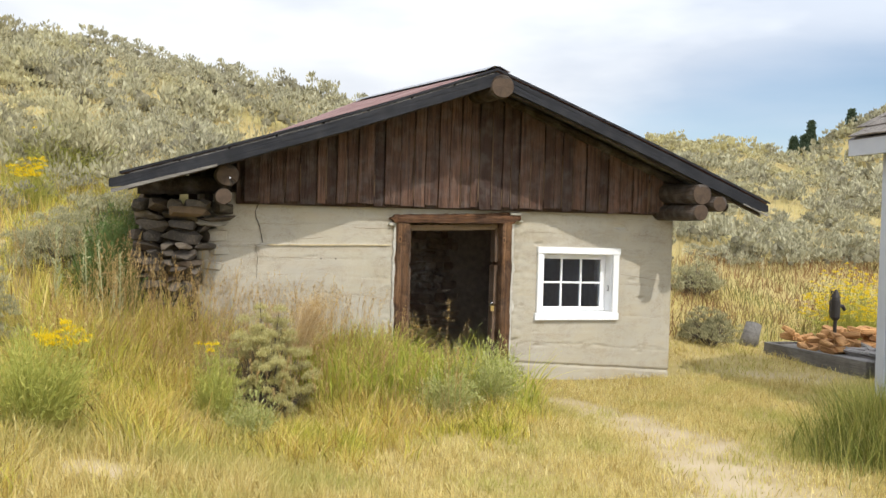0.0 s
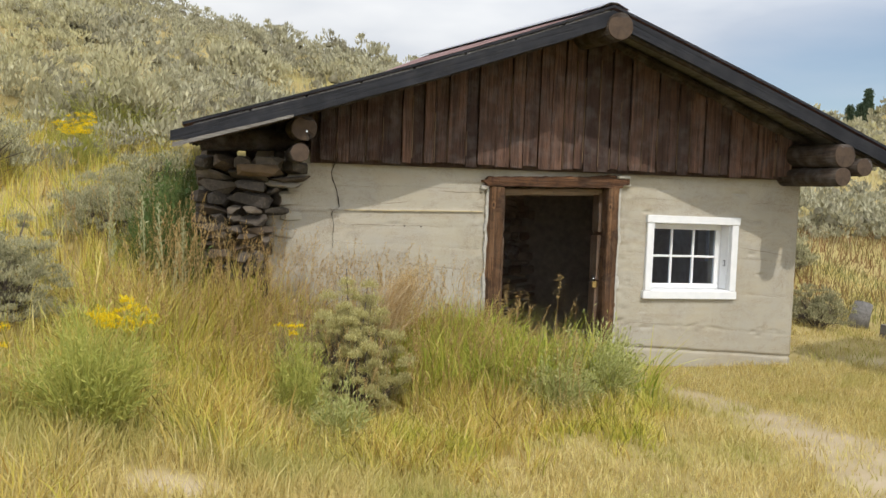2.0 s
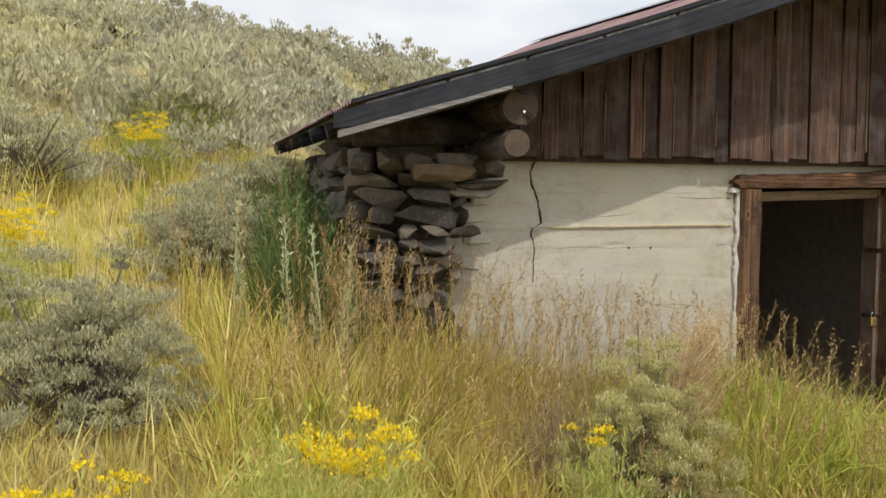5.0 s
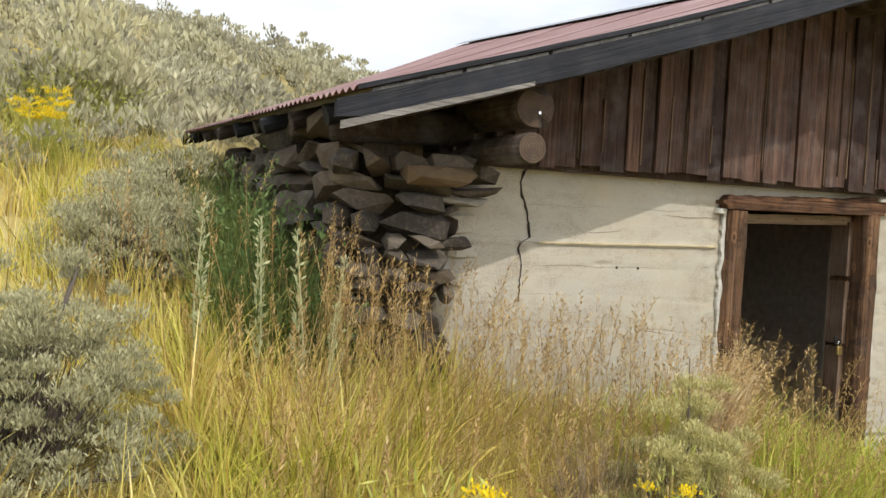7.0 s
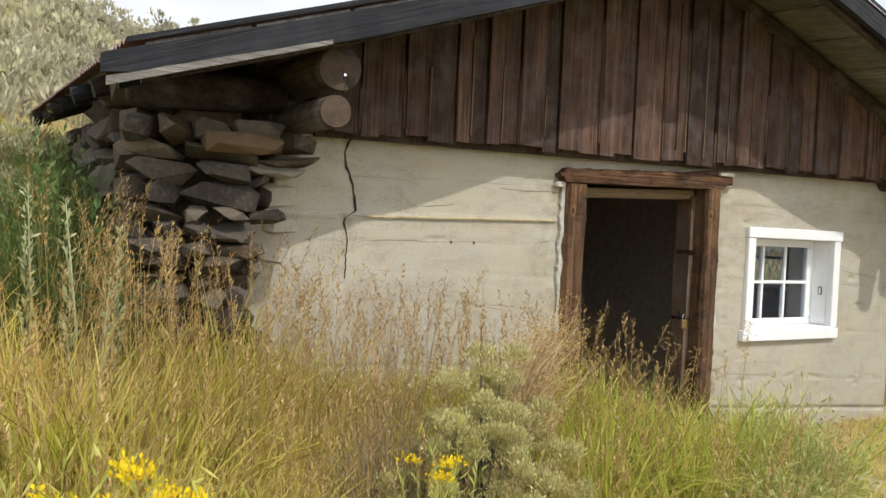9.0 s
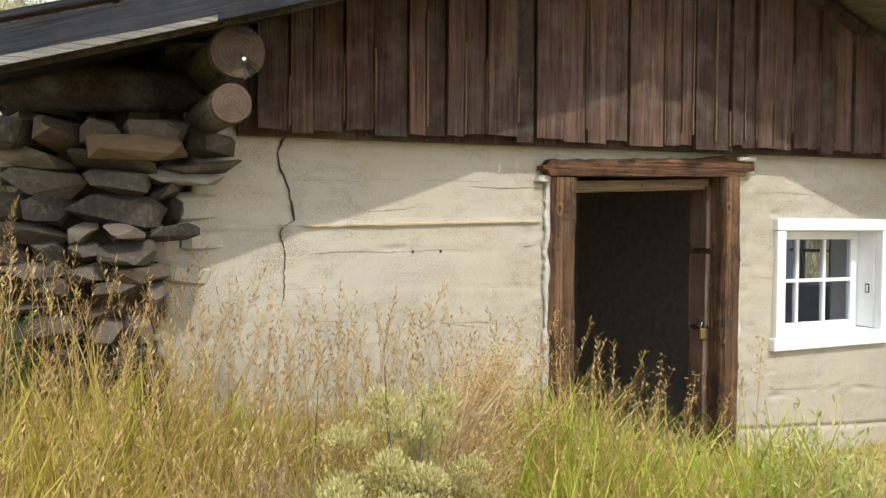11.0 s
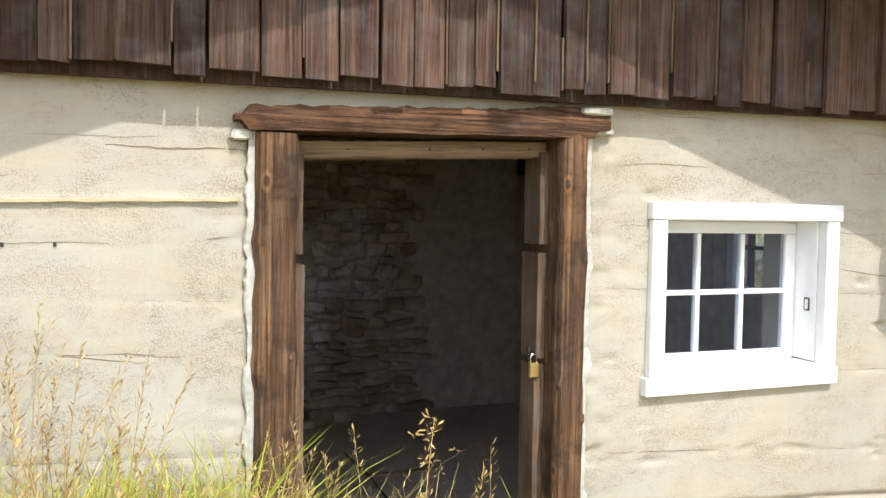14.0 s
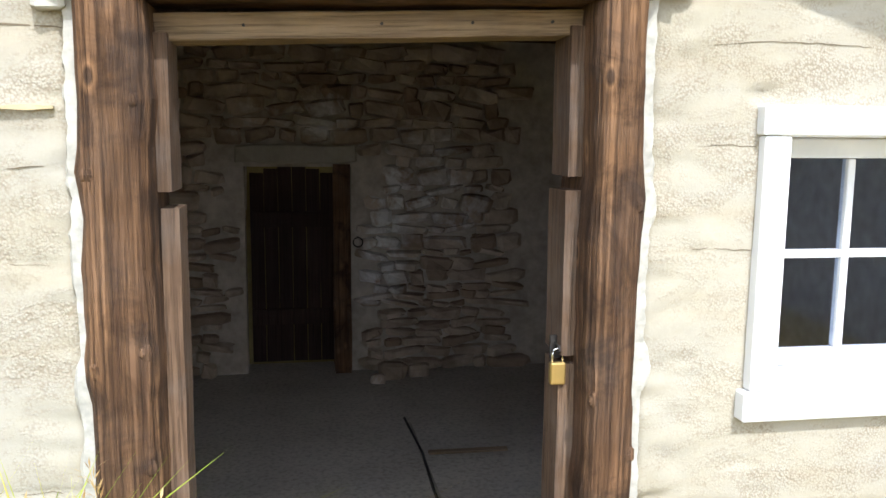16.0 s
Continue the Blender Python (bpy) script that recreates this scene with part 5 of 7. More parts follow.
# ---- the stone corner beside the concrete ----
def build_stone_corner():
    pier = empty("wall_stone_corner", (-0.25, 8.1, 0.4), "dry-laid dark stone corner with ragged courses", "wall", kind="structure")
    rng = random.Random(21)
    core = box_bm((-0.12, 0.18, -0.5), (0.30, 0.45, 1.50), 6, 0.03, 5)
    part("core", core, M_STONE, pier)
    z, k = 0.25, 0
    while z < 1.93:
        hgt = rng.uniform(0.045, 0.115)
        depth_left = -0.56 - 0.12 * noise.noise(Vector((z * 4, 0, 0)))
        x = depth_left
        end = -0.12 + 0.14 * rng.random() + (0.16 if z > 1.45 else 0) + (0.16 if z > 1.75 else 0)
        while x < end:
            w = min(rng.uniform(0.10, 0.34), end - x + 0.06)
            front = 7.84 + 0.28 * max(0.0, -x - 0.15) + rng.uniform(-0.04, 0.05) + (0.16 if x + w / 2 > 0.02 else 0)
            if z > 1.5:
                front += 0.05
            d = rng.uniform(0.24, 0.34)
            st = part("stone", rock_bm((w * 1.18, d, hgt * 1.32), 100 + k), M_STONE, pier)
            st.location = (x + w / 2 + 0.25, front + d / 2 - 8.1, z + hgt / 2 - 0.4)
            st.rotation_euler = (rng.uniform(-0.2, 0.2), rng.uniform(-0.22, 0.22), rng.uniform(-0.3, 0.3) - (0.35 if x < -0.3 else 0))
            x += w + 0.01
            k += 1
        z += hgt + 0.008
    part("plate_log", rod_bm([(-0.30, 0.12, 1.66), (0.05, 0.10, 1.69), (0.42, 0.11, 1.70)], [0.085, 0.095, 0.09], 10, 4, 0.02), M_LOG, pier, "dark round log laid along the wall top", smooth=True)
    # hillside face of the same wall, running back under the eave
    y = 8.25
    while y < 12.6 and k < 260:
        z = 0.75 + 0.2 * (y - 8.25)
        while z < 2.1:
            hgt = rng.uniform(0.10, 0.18)
            w = rng.uniform(0.3, 0.55)
            st = part("stone", rock_bm((0.34, w * 1.1, hgt * 1.3), 300 + k), M_STONE, pier)
            st.location = (-0.42 + rng.uniform(-0.05, 0.05) + 0.25, y + w / 2 - 8.1, z + hgt / 2 - 0.4)
            z += hgt + 0.01
            k += 1
        y += 0.46
    slab = part("slab", rock_bm((0.50, 0.22, 0.11), 508), plain("tan_stone", (0.145, 0.098, 0.056), 0.9, 0, 0.6, 9), pier, "long tan slab under the log")
    slab.location = (-0.06 + 0.25, 7.93 - 8.1, 1.83 - 0.4)
    slab2 = part("slab", rock_bm((0.38, 0.16, 0.07), 502), plain("pale_stone", (0.30, 0.27, 0.22), 0.9, 0, 0.5, 12), pier, "pale flat slab")
    slab2.location = (0.10 + 0.25, 8.12 - 8.1, 1.735 - 0.4)
    # stones that show through the broken concrete edge
    for q, (x, zz, w, h) in enumerate(((0.17, 1.62, 0.24, 0.12), (0.20, 1.48, 0.20, 0.09), (0.14, 1.33, 0.20, 0.10))):
        s = part("stone", stone_bm((w, 0.2, h), 520 + q, 0.14), M_CONCRETE, pier, "broken concrete lump")
        s.location = (x + 0.25, 8.345 - 8.1, zz - 0.4)
        s.rotation_euler = (0.1, 0.12 * (q - 1), 0.2)


build_stone_corner()


# ---- plants ----
def blades(n, xs, ys, hs, ws, lean, rng, segs=1, curl=0.5, az=None):
    """Arrays for n grass blades that stand on the ground and lean over."""
    zs = ground_height(xs, ys)
    if az is None:
        az = rng.uniform(0, 2 * np.pi, n)
    face = rng.uniform(0, 2 * np.pi, n)
    dx, dy = np.cos(az), np.sin(az)
    fx, fy = np.cos(face), np.sin(face)
    ln = lean * rng.uniform(0.2, 1.3, n)
    rows = []
    for s in range(segs + 1):
        f = s / segs
        w = ws * (1 - f) ** 0.7 if s < segs else ws * 0
        off = ln * hs * (f ** (1 + curl))
        up = hs * f * np.sqrt(np.clip(1 - (ln * f * 0.7) ** 2, 0.1, 1))
        px, py, pz = xs + dx * off, ys + dy * off, zs + up - (0.01 if s == 0 else 0)
        if s < segs:
            rows.append(np.stack([px - fx * w / 2, py - fy * w / 2, pz], 1))
            rows.append(np.stack([px + fx * w / 2, py + fy * w / 2, pz], 1))
        else:
            rows.append(np.stack([px, py, pz], 1))
    k = len(rows)
    verts = np.stack(rows, 1).reshape(-1, 3)
    base = (np.arange(n) * k)[:, None]
    tri = []
    for s in range(segs):
        a = 2 * s
        if s < segs - 1:
            tri += [(a, a + 1, a + 3), (a, a + 3, a + 2)]
        else:
            tri += [(a, a + 1, a + 2)]
    tris = (base[:, :, None] + np.array(tri)[None]).reshape(-1, 3)
    return verts, tris


def tufts(cx, cy, per, spread, height, width, lean, rng, segs=3, curl=0.7):
    """Clumps of blades, each clump with its own height, lean and fullness."""
    n = len(cx)
    k = np.repeat(np.arange(n), per)
    m = len(k)
    x = cx[k] + rng.normal(0, spread, m)
    y = np.minimum(cy[k] + rng.normal(0, spread, m), np.where(cy[k] < WALL_Y, WALL_Y - 0.03, 99.0))
    own_az, own_h, own_l = rng.uniform(0, 6.28, n), rng.uniform(0.6, 1.25, n), rng.uniform(0.3, 1.5, n)
    h = height[k] * own_h[k] * rng.uniform(0.45, 1.1, m)
    az = own_az[k] + rng.normal(0, 0.9, m)
    return blades(m, x, y, h, width * rng.uniform(0.5, 1.5, m), lean * own_l[k], rng, segs, curl, az)


def keep_off_building(x, y):
    return ~((x > -0.35) & (x < 5.3) & (y > WALL_Y - 0.02) & (y < 13.2))


def join(batches):
    off, vs, ts = 0, [], []
    for v, t in batches:
        vs.append(v)
        ts.append(t + off)
        off += len(v)
    return np.concatenate(vs), np.concatenate(ts)


def lawn():
    rng = np.random.default_rng(1)
    batches = []
    # yard
    for (x0, x1, y0, y1, n, h, w) in ((-4.5, 7.5, 2.0, 8.25, 230000, 0.075, 0.0055), (-10, 13, -3, 7.5, 85000, 0.075, 0.010), (5.2, 13, 6.5, 15, 40000, 0.10, 0.009)):
        x, y = rng.uniform(x0, x1, n), rng.uniform(y0, y1, n)
        patchy = 0.55 + 0.45 * np.sin(x * 2.9 + np.sin(y * 2.3) * 2) * np.sin(y * 3.1 + np.sin(x * 1.9) * 2)
        b = bare_amount(x, y)
        fade = smooth01(np.minimum(np.minimum(x - x0, x1 - x), (y - y0) if y0 > 1.5 or y0 < -5 else 9.0) / (1.2 if y0 > 1.5 else 4.0))
        ok = keep_off_building(x, y) & (rng.random(n) < fade) & (rng.random(n) > b * 1.15) & (rng.random(n) < 0.45 + 0.55 * patchy)
        x, y, patchy = x[ok], y[ok], patchy[ok]
        m = len(x)
        left = smooth01((1.6 - x) / 1.8) * smooth01((y - 3.0) / 2.0)
        hs = h * rng.uniform(0.4, 1.3, m) * (0.6 + 0.6 * patchy) * (1 + 1.5 * left)
        batches.append(blades(m, x, y, hs, w * rng.uniform(0.6, 1.4, m), 0.9, rng, 2))
    n = 9000
    x, y = rng.uniform(-3.2, 5.6, n), rng.uniform(2.8, 8.1, n)
    ok = keep_off_building(x, y) & (rng.random(n) > bare_amount(x, y) * 1.5) & (rng.random(n) < 0.30 + 0.7 * smooth01((2.4 - x) / 2.5))
    x, y = x[ok], y[ok]
    hh = 0.10 + 0.12 * smooth01((1.6 - x) / 1.8) * smooth01((y - 3.2) / 2.0)
    batches.append(tufts(x, y, 11, 0.035, hh, 0.006, 0.75, rng, 2))
    v, t = join(batches)
    tagged(new("lawn_grass", fast_mesh("lawn_grass", v, t, M_LAWN)), "short dry yellow yard grass with green patches", "grass", kind="stuff")


M_FALLEN = leafy("fallen_straw", [(0.62, 0.48, 0.20), (0.76, 0.63, 0.32), (0.52, 0.38, 0.15), (0.70, 0.54, 0.20)], 0.3)


def tall_grass():
    rng = np.random.default_rng(2)
    # thick straw and green stand before the concrete and the stone corner
    n = 6600
    x, y = rng.uniform(-1.25, 3.05, n), rng.uniform(5.4, 8.22, n)
    edge = 5.72 + 0.62 * smooth01((x - 0.6) / 1.8) + 0.18 * np.sin(x * 5)
    ok = (y > edge + rng.normal(0, 0.2, n)) & (x < 2.72 + 0.2 * np.sin(y * 9)) & keep_off_building(x, y)
    ok &= (np.hypot((x - 0.55) / 0.42, (y - 6.76) / 0.30) > rng.uniform(0.75, 1.15, n))
    ok &= rng.random(n) < 0.60 + 0.40 * np.sin(x * 6.1 + 2.0 * np.sin(y * 3.7)) * np.sin(y * 7.3 + x)
    x, y = x[ok], y[ok]
    near = smooth01((y - 6.2) / 1.4)
    hh = (0.27 + 0.29 * near) * (0.85 + 0.25 * np.sin(x * 4.3 + 1.7) * np.sin(y * 5.1)) * (1 - 0.36 * smooth01((x - 1.2) / 1.2)) * (1 + 0.18 * smooth01((0.4 - x) / 0.8))
    hh = hh * (1 - 0.55 * smooth01((x - 1.95) / 0.2) * smooth01((y - 7.5) / 0.3))
    v, t = tufts(x, y, 16, 0.042, hh, 0.0092, 0.85, rng, 4, 0.7)
    tagged(new("tall_grass", fast_mesh("tall_grass", v, t, M_TALL)), "thick tall straw and green grass before the wall", "grass", kind="stuff")
    # dry fallen stems tangled through the stand
    n = 1500
    x, y = rng.uniform(-1.2, 2.6, n), rng.uniform(5.9, 8.15, n)
    ok = keep_off_building(x, y) & (y > 5.9 + 0.5 * smooth01((x - 0.6) / 1.8)) & (np.hypot((x - 0.53) / 0.46, (y - 6.74) / 0.36) > 0.9)
    x, y = x[ok], y[ok]
    v, t = tufts(x, y, 7, 0.07, 0.26 + 0.22 * smooth01((y - 6.2) / 1.4), 0.0055, 1.3, rng, 4, 0.5)
    tagged(new("fallen_grass", fast_mesh("fallen_grass", v, t, M_FALLEN)), "bent dry tan stems tangled through the tall grass", "grass", kind="stuff")
    # greener broad blades in front of the doorway
    n = 2500
    x, y = rng.uniform(0.7, 3.1, n), rng.uniform(6.8, 8.15, n)
    ok = rng.random(n) < np.exp(-((x - 1.80) / 0.78) ** 2) * smooth01((y - 6.7) / 0.5) * np.where(x > 2.0, smooth01((7.55 - y) / 0.3), 1.0)
    x, y = x[ok], y[ok]
    v, t = tufts(x, y, 11, 0.05, np.full(len(x), 0.54), 0.013, 0.85, rng, 5, 1.1)
    tagged(new("green_grass", fast_mesh("green_grass", v, t, M_GREEN)), "bright green broad-bladed grass by the doorway", "grass", kind="stuff")
    # growth on the slope beside the building
    n = 3200
    x, y = rng.uniform(-5.5, -0.2, n), rng.uniform(4.2, 13, n)
    ok = keep_off_building(x, y) & (rng.random(n) < 0.35 + 0.65 * smooth01((x + 2.2) / 1.6)) & ((y > 7.4) | (x < -0.9))
    x, y = x[ok], y[ok]
    v, t = tufts(x, y, 12, 0.05, 0.26 + 0.22 * smooth01((y - 5.5) / 2.0), 0.009, 0.6, rng, 3, 0.9)
    tagged(new("slope_grass", fast_mesh("slope_grass", v, t, M_TALL)), "straw grass on the slope beside the building", "grass", kind="stuff")
    # rank growth under the eave, whose shade is put into its dark green
    n = 900
    x, y = rng.uniform(-1.02, -0.48, n), rng.uniform(7.9, 11.8, n)
    v, t = tufts(x, y, 14, 0.05, 0.72 - 0.10 * np.maximum(y - 9, 0), 0.011, 0.4, rng, 4, 0.9)
    tagged(new("shade_grass", fast_mesh("shade_grass", v, t, M_SHADEGRASS)), "rank grass under the eave, its green darkened for the shade", "grass", kind="stuff")
    # yard clump on the way in
    n = 4200
    a, r = rng.uniform(0, 6.28, n), np.abs(rng.normal(0, 0.30, n))
    x, y = 4.92 + r * np.cos(a) * 1.2, 4.85 + r * np.sin(a)
    v, t = blades(n, x, y, rng.uniform(0.25, 0.72, n) * np.exp(-(r / 0.8) ** 2), rng.uniform(0.004, 0.009, n), 0.6, rng, 4)
    tagged(new("grass_clump", fast_mesh("grass_clump", v, t, M_CLUMP)), "rank dark green and straw grass clump beside the path", "grass", kind="stuff")
    # reddish meadow at the foot of the far slope
    n = 26000
    x, y = rng.uniform(5.5, 24, n), rng.uniform(9.5, 24, n)
    ok = (y > 10.5 + 0.1 * (x - 6)) & (y - x * 0.5 < 11.2)
    x, y = x[ok], y[ok]
    m = len(x)
    v, t = blades(m, x, y, rng.uniform(0.14, 0.40, m), rng.uniform(0.010, 0.022, m), 0.7, rng, 2)
    tagged(new("meadow_grass", fast_mesh("meadow_grass", v, t, M_MEADOW)), "rust-brown dry meadow grass behind the woodpile", "grass", kind="stuff")


# green deepened so that the eave's shade sits in the blade colour
M_SHADEGRASS = leafy("shade_darkened_grass", [(0.06, 0.09, 0.022), (0.11, 0.14, 0.035), (0.20, 0.20, 0.06)], 0.3)
M_MEADOW = leafy("rusty_meadow_grass", [(0.19, 0.095, 0.045), (0.27, 0.14, 0.065), (0.25, 0.165, 0.075), (0.17, 0.13, 0.05)], 0.2, (0.5, [(0.17, 0.18, 0.06), (0.27, 0.25, 0.09)], 0.50, 0.64))


def seed_stalks():
    """Brome stalks with drooping seed heads."""
    rng = np.random.default_rng(4)
    vs, ts, hv, ht = [], [], [], []
    off = hoff = 0
    spots = []
    for _ in range(430):
        spots.append((rng.uniform(-0.9, 1.55), rng.uniform(6.9, 8.1), rng.uniform(0.62, 1.05)))
    for _ in range(520):
        spots.append((rng.uniform(-1.2, 2.2), rng.uniform(6.3, 7.9), rng.uniform(0.40, 0.72)))
    for _ in range(7):
        spots.append((rng.uniform(1.5, 3.0), rng.uniform(7.2, 8.0), rng.uniform(0.55, 0.85)))
    for _ in range(30):
        spots.append((rng.uniform(-1.6, -0.5), rng.uniform(7.2, 8.4), rng.uniform(0.8, 1.25)))
    for x, y, h in spots:
        z0 = float(ground_height(x, y))
        az, ln = rng.uniform(0, 6.28), rng.uniform(0.03, 0.28)
        pts = []
        for s in range(7):
            f = s / 6
            pts.append(np.array([x + math.cos(az) * ln * h * f ** 2.2, y + math.sin(az) * ln * h * f ** 2.2, z0 + h * f]))
        w = 0.0018
        for s, p in enumerate(pts):
            ww = w * (1 - 0.5 * s / 6)
            for k in range(3):
                a = 2.09 * k
                vs.append(p + np.array([math.cos(a), math.sin(a), 0]) * ww)
            if s:
                o = off + 3 * s
                for k in range(3):
                    k2 = (k + 1) % 3
                    ts += [(o - 3 + k, o - 3 + k2, o + k2), (o - 3 + k, o + k2, o + k)]
        off += 21
        top = int(rng.integers(18, 40))
        along = pts[6] - pts[4]
        along /= np.linalg.norm(along)
        for q in range(top):
            f = 0.80 + 0.20 * q / top
            i = min(int(f * 6), 5)
            p = pts[i] + (pts[i + 1] - pts[i]) * (f * 6 - i)
            a = rng.uniform(0, 6.28)
            out = np.array([math.cos(a), math.sin(a), 0.0]) * rng.uniform(0.25, 0.9) + along * rng.uniform(0.5, 1.2) + np.array([0, 0, -0.25])
            out /= np.linalg.norm(out)
            ln2, wd = rng.uniform(0.018, 0.034), rng.uniform(0.0016, 0.0032)
            side = np.cross(out, [0.3, 0.2, 1.0])
            side /= np.linalg.norm(side) + 1e-6
            b = p + out * rng.uniform(0.001, 0.012)
            hv += [b, b + out * ln2 * 0.45 + side * wd, b + out * ln2, b + out * ln2 * 0.45 - side * wd]
            ht += [(hoff, hoff + 1, hoff + 2), (hoff, hoff + 2, hoff + 3)]
            hoff += 4
    thing = tagged(new("grass_stalks", fast_mesh("grass_stalks", np.array(vs), np.array(ts), M_SEED)), "thin tan brome stalks with drooping seed heads", "grass", kind="stuff")
    heads = new("seed_heads", fast_mesh("seed_heads", np.array(hv), np.array(ht), M_SEED))
    heads.parent = thing
    tagged(heads, kind="stuff")


def leaf_cloud(rng, n, centre, radius, size, up=0.6, slim=0.24):
    """Small leaves that fill the outer shell of a lobe."""
    d = rng.normal(0, 1, (n, 3))
    d /= np.linalg.norm(d, axis=1)[:, None]
    d[:, 2] = np.where(d[:, 2] < -0.25, -d[:, 2] * 0.6, d[:, 2])
    r = radius * rng.uniform(0.35, 1.08, n)[:, None] * np.array([1, 1, 0.9])
    p = centre + d * r
    axis = d * 0.7 + np.array([0, 0, up]) + rng.normal(0, 0.38, (n, 3))
    axis /= np.linalg.norm(axis, axis=1)[:, None]
    side = np.cross(axis, rng.normal(0, 1, (n, 3)))
    side /= np.linalg.norm(side, axis=1)[:, None] + 1e-6
    ln = (size * rng.uniform(0.6, 1.4, n))[:, None]
    wd = ln * slim
    v = np.stack([p, p + axis * ln * 0.55 + side * wd, p + axis * ln, p + axis * ln * 0.55 - side * wd], 1).reshape(-1, 3)
    b = (np.arange(n) * 4)[:, None, None]
    t = (b + np.array([[0, 1, 2], [0, 2, 3]])[None]).reshape(-1, 3)
    return v, t


def lobes_for(rng, w, h, count):
    """Many small lobes that fill an uneven dome."""
    out = []
    ph = rng.uniform(0, 6.28, 3)
    for _ in range(count):
        a, e = rng.uniform(0, 6.28), math.asin(rng.uniform(0.02, 1.0))
        reach = rng.uniform(0.25, 1.0) ** 0.45
        edge = 0.80 + 0.14 * math.sin(2 * a + ph[0]) + 0.12 * math.sin(5 * a + ph[1]) + 0.10 * math.sin(4 * e + 3 * a + ph[2])
        c = np.array([math.cos(a) * math.cos(e) * w * edge, math.sin(a) * math.cos(e) * w * edge, (0.10 + 0.78 * math.sin(e) * edge) * h]) * np.array([reach, reach, 0.55 + 0.45 * reach])
        out.append((c, w * rng.uniform(0.07, 0.155)))
    return out


def bush(name, x, y, w, h, leaves, size, seed, mat, label, category, group, blossom=0, twig=9):
    """A shrub: bent grey stems, lobes of small leaves, and blossom where it has any."""
    rng = np.random.default_rng(seed)
    z = float(ground_height(x, y))
    b = empty(name, (x, y, z), label, category, group)
    lobes = lobes_for(rng, w, h, int(110 + w * 150))
    for c, r in lobes[:twig]:
        part("stem", rod_bm([(0.04 * math.cos(c[0] * 40), 0.04 * math.sin(c[1] * 40), -0.06), tuple(c * 0.45 + np.array([0, 0, 0.03])), tuple(c), tuple(c * 1.12)], [0.012, 0.008, 0.004, 0.002], 5, seed, 0.006), M_TWIG, b)
    # fine grey twigs that show in the gaps
    tips = np.array([c for c, _ in lobes])
    tips = np.repeat(tips, 4, 0) + rng.normal(0, 0.04 * w, (4 * len(tips), 3))
    knee = tips * np.array([0.5, 0.5, 0.42]) + rng.normal(0, 0.03 * w, tips.shape)
    across = rng.normal(0, 1, tips.shape) * np.array([1, 1, 0.2])
    across /= np.linalg.norm(across, axis=1)[:, None]
    tv = np.stack([knee - across * 0.003, knee + across * 0.003, tips * 1.03], 1).reshape(-1, 3)
    tw = tagged(new("twig_mass", fast_mesh("twig_mass", tv, np.arange(len(tv)).reshape(-1, 3), M_TWIG)), kind="stuff")
    tw.parent = b
    per = leaves // len(lobes)
    v, t = join([leaf_cloud(rng, per, c, r, size, 1.2, 0.15) for c, r in lobes])
    fo = new("foliage", fast_mesh("foliage", v, t, mat))
    fo.parent = b
    if blossom:
        bl = []
        for c, r in lobes[:blossom]:
            top = c + np.array([0, 0, r * 0.95])
            for _ in range(7):
                q = top + rng.normal(0, 1, 3) * np.array([r * 0.55, r * 0.55, 0.02])
                bl.append(leaf_cloud(rng, 26, q, 0.028, 0.018, 0.9))
        v, t = join(bl)
        fl = new("blossom", fast_mesh("blossom", v, t, M_YELLOW))
        fl.parent = b
        fl["label"] = "bright yellow blossom clusters"
    return b


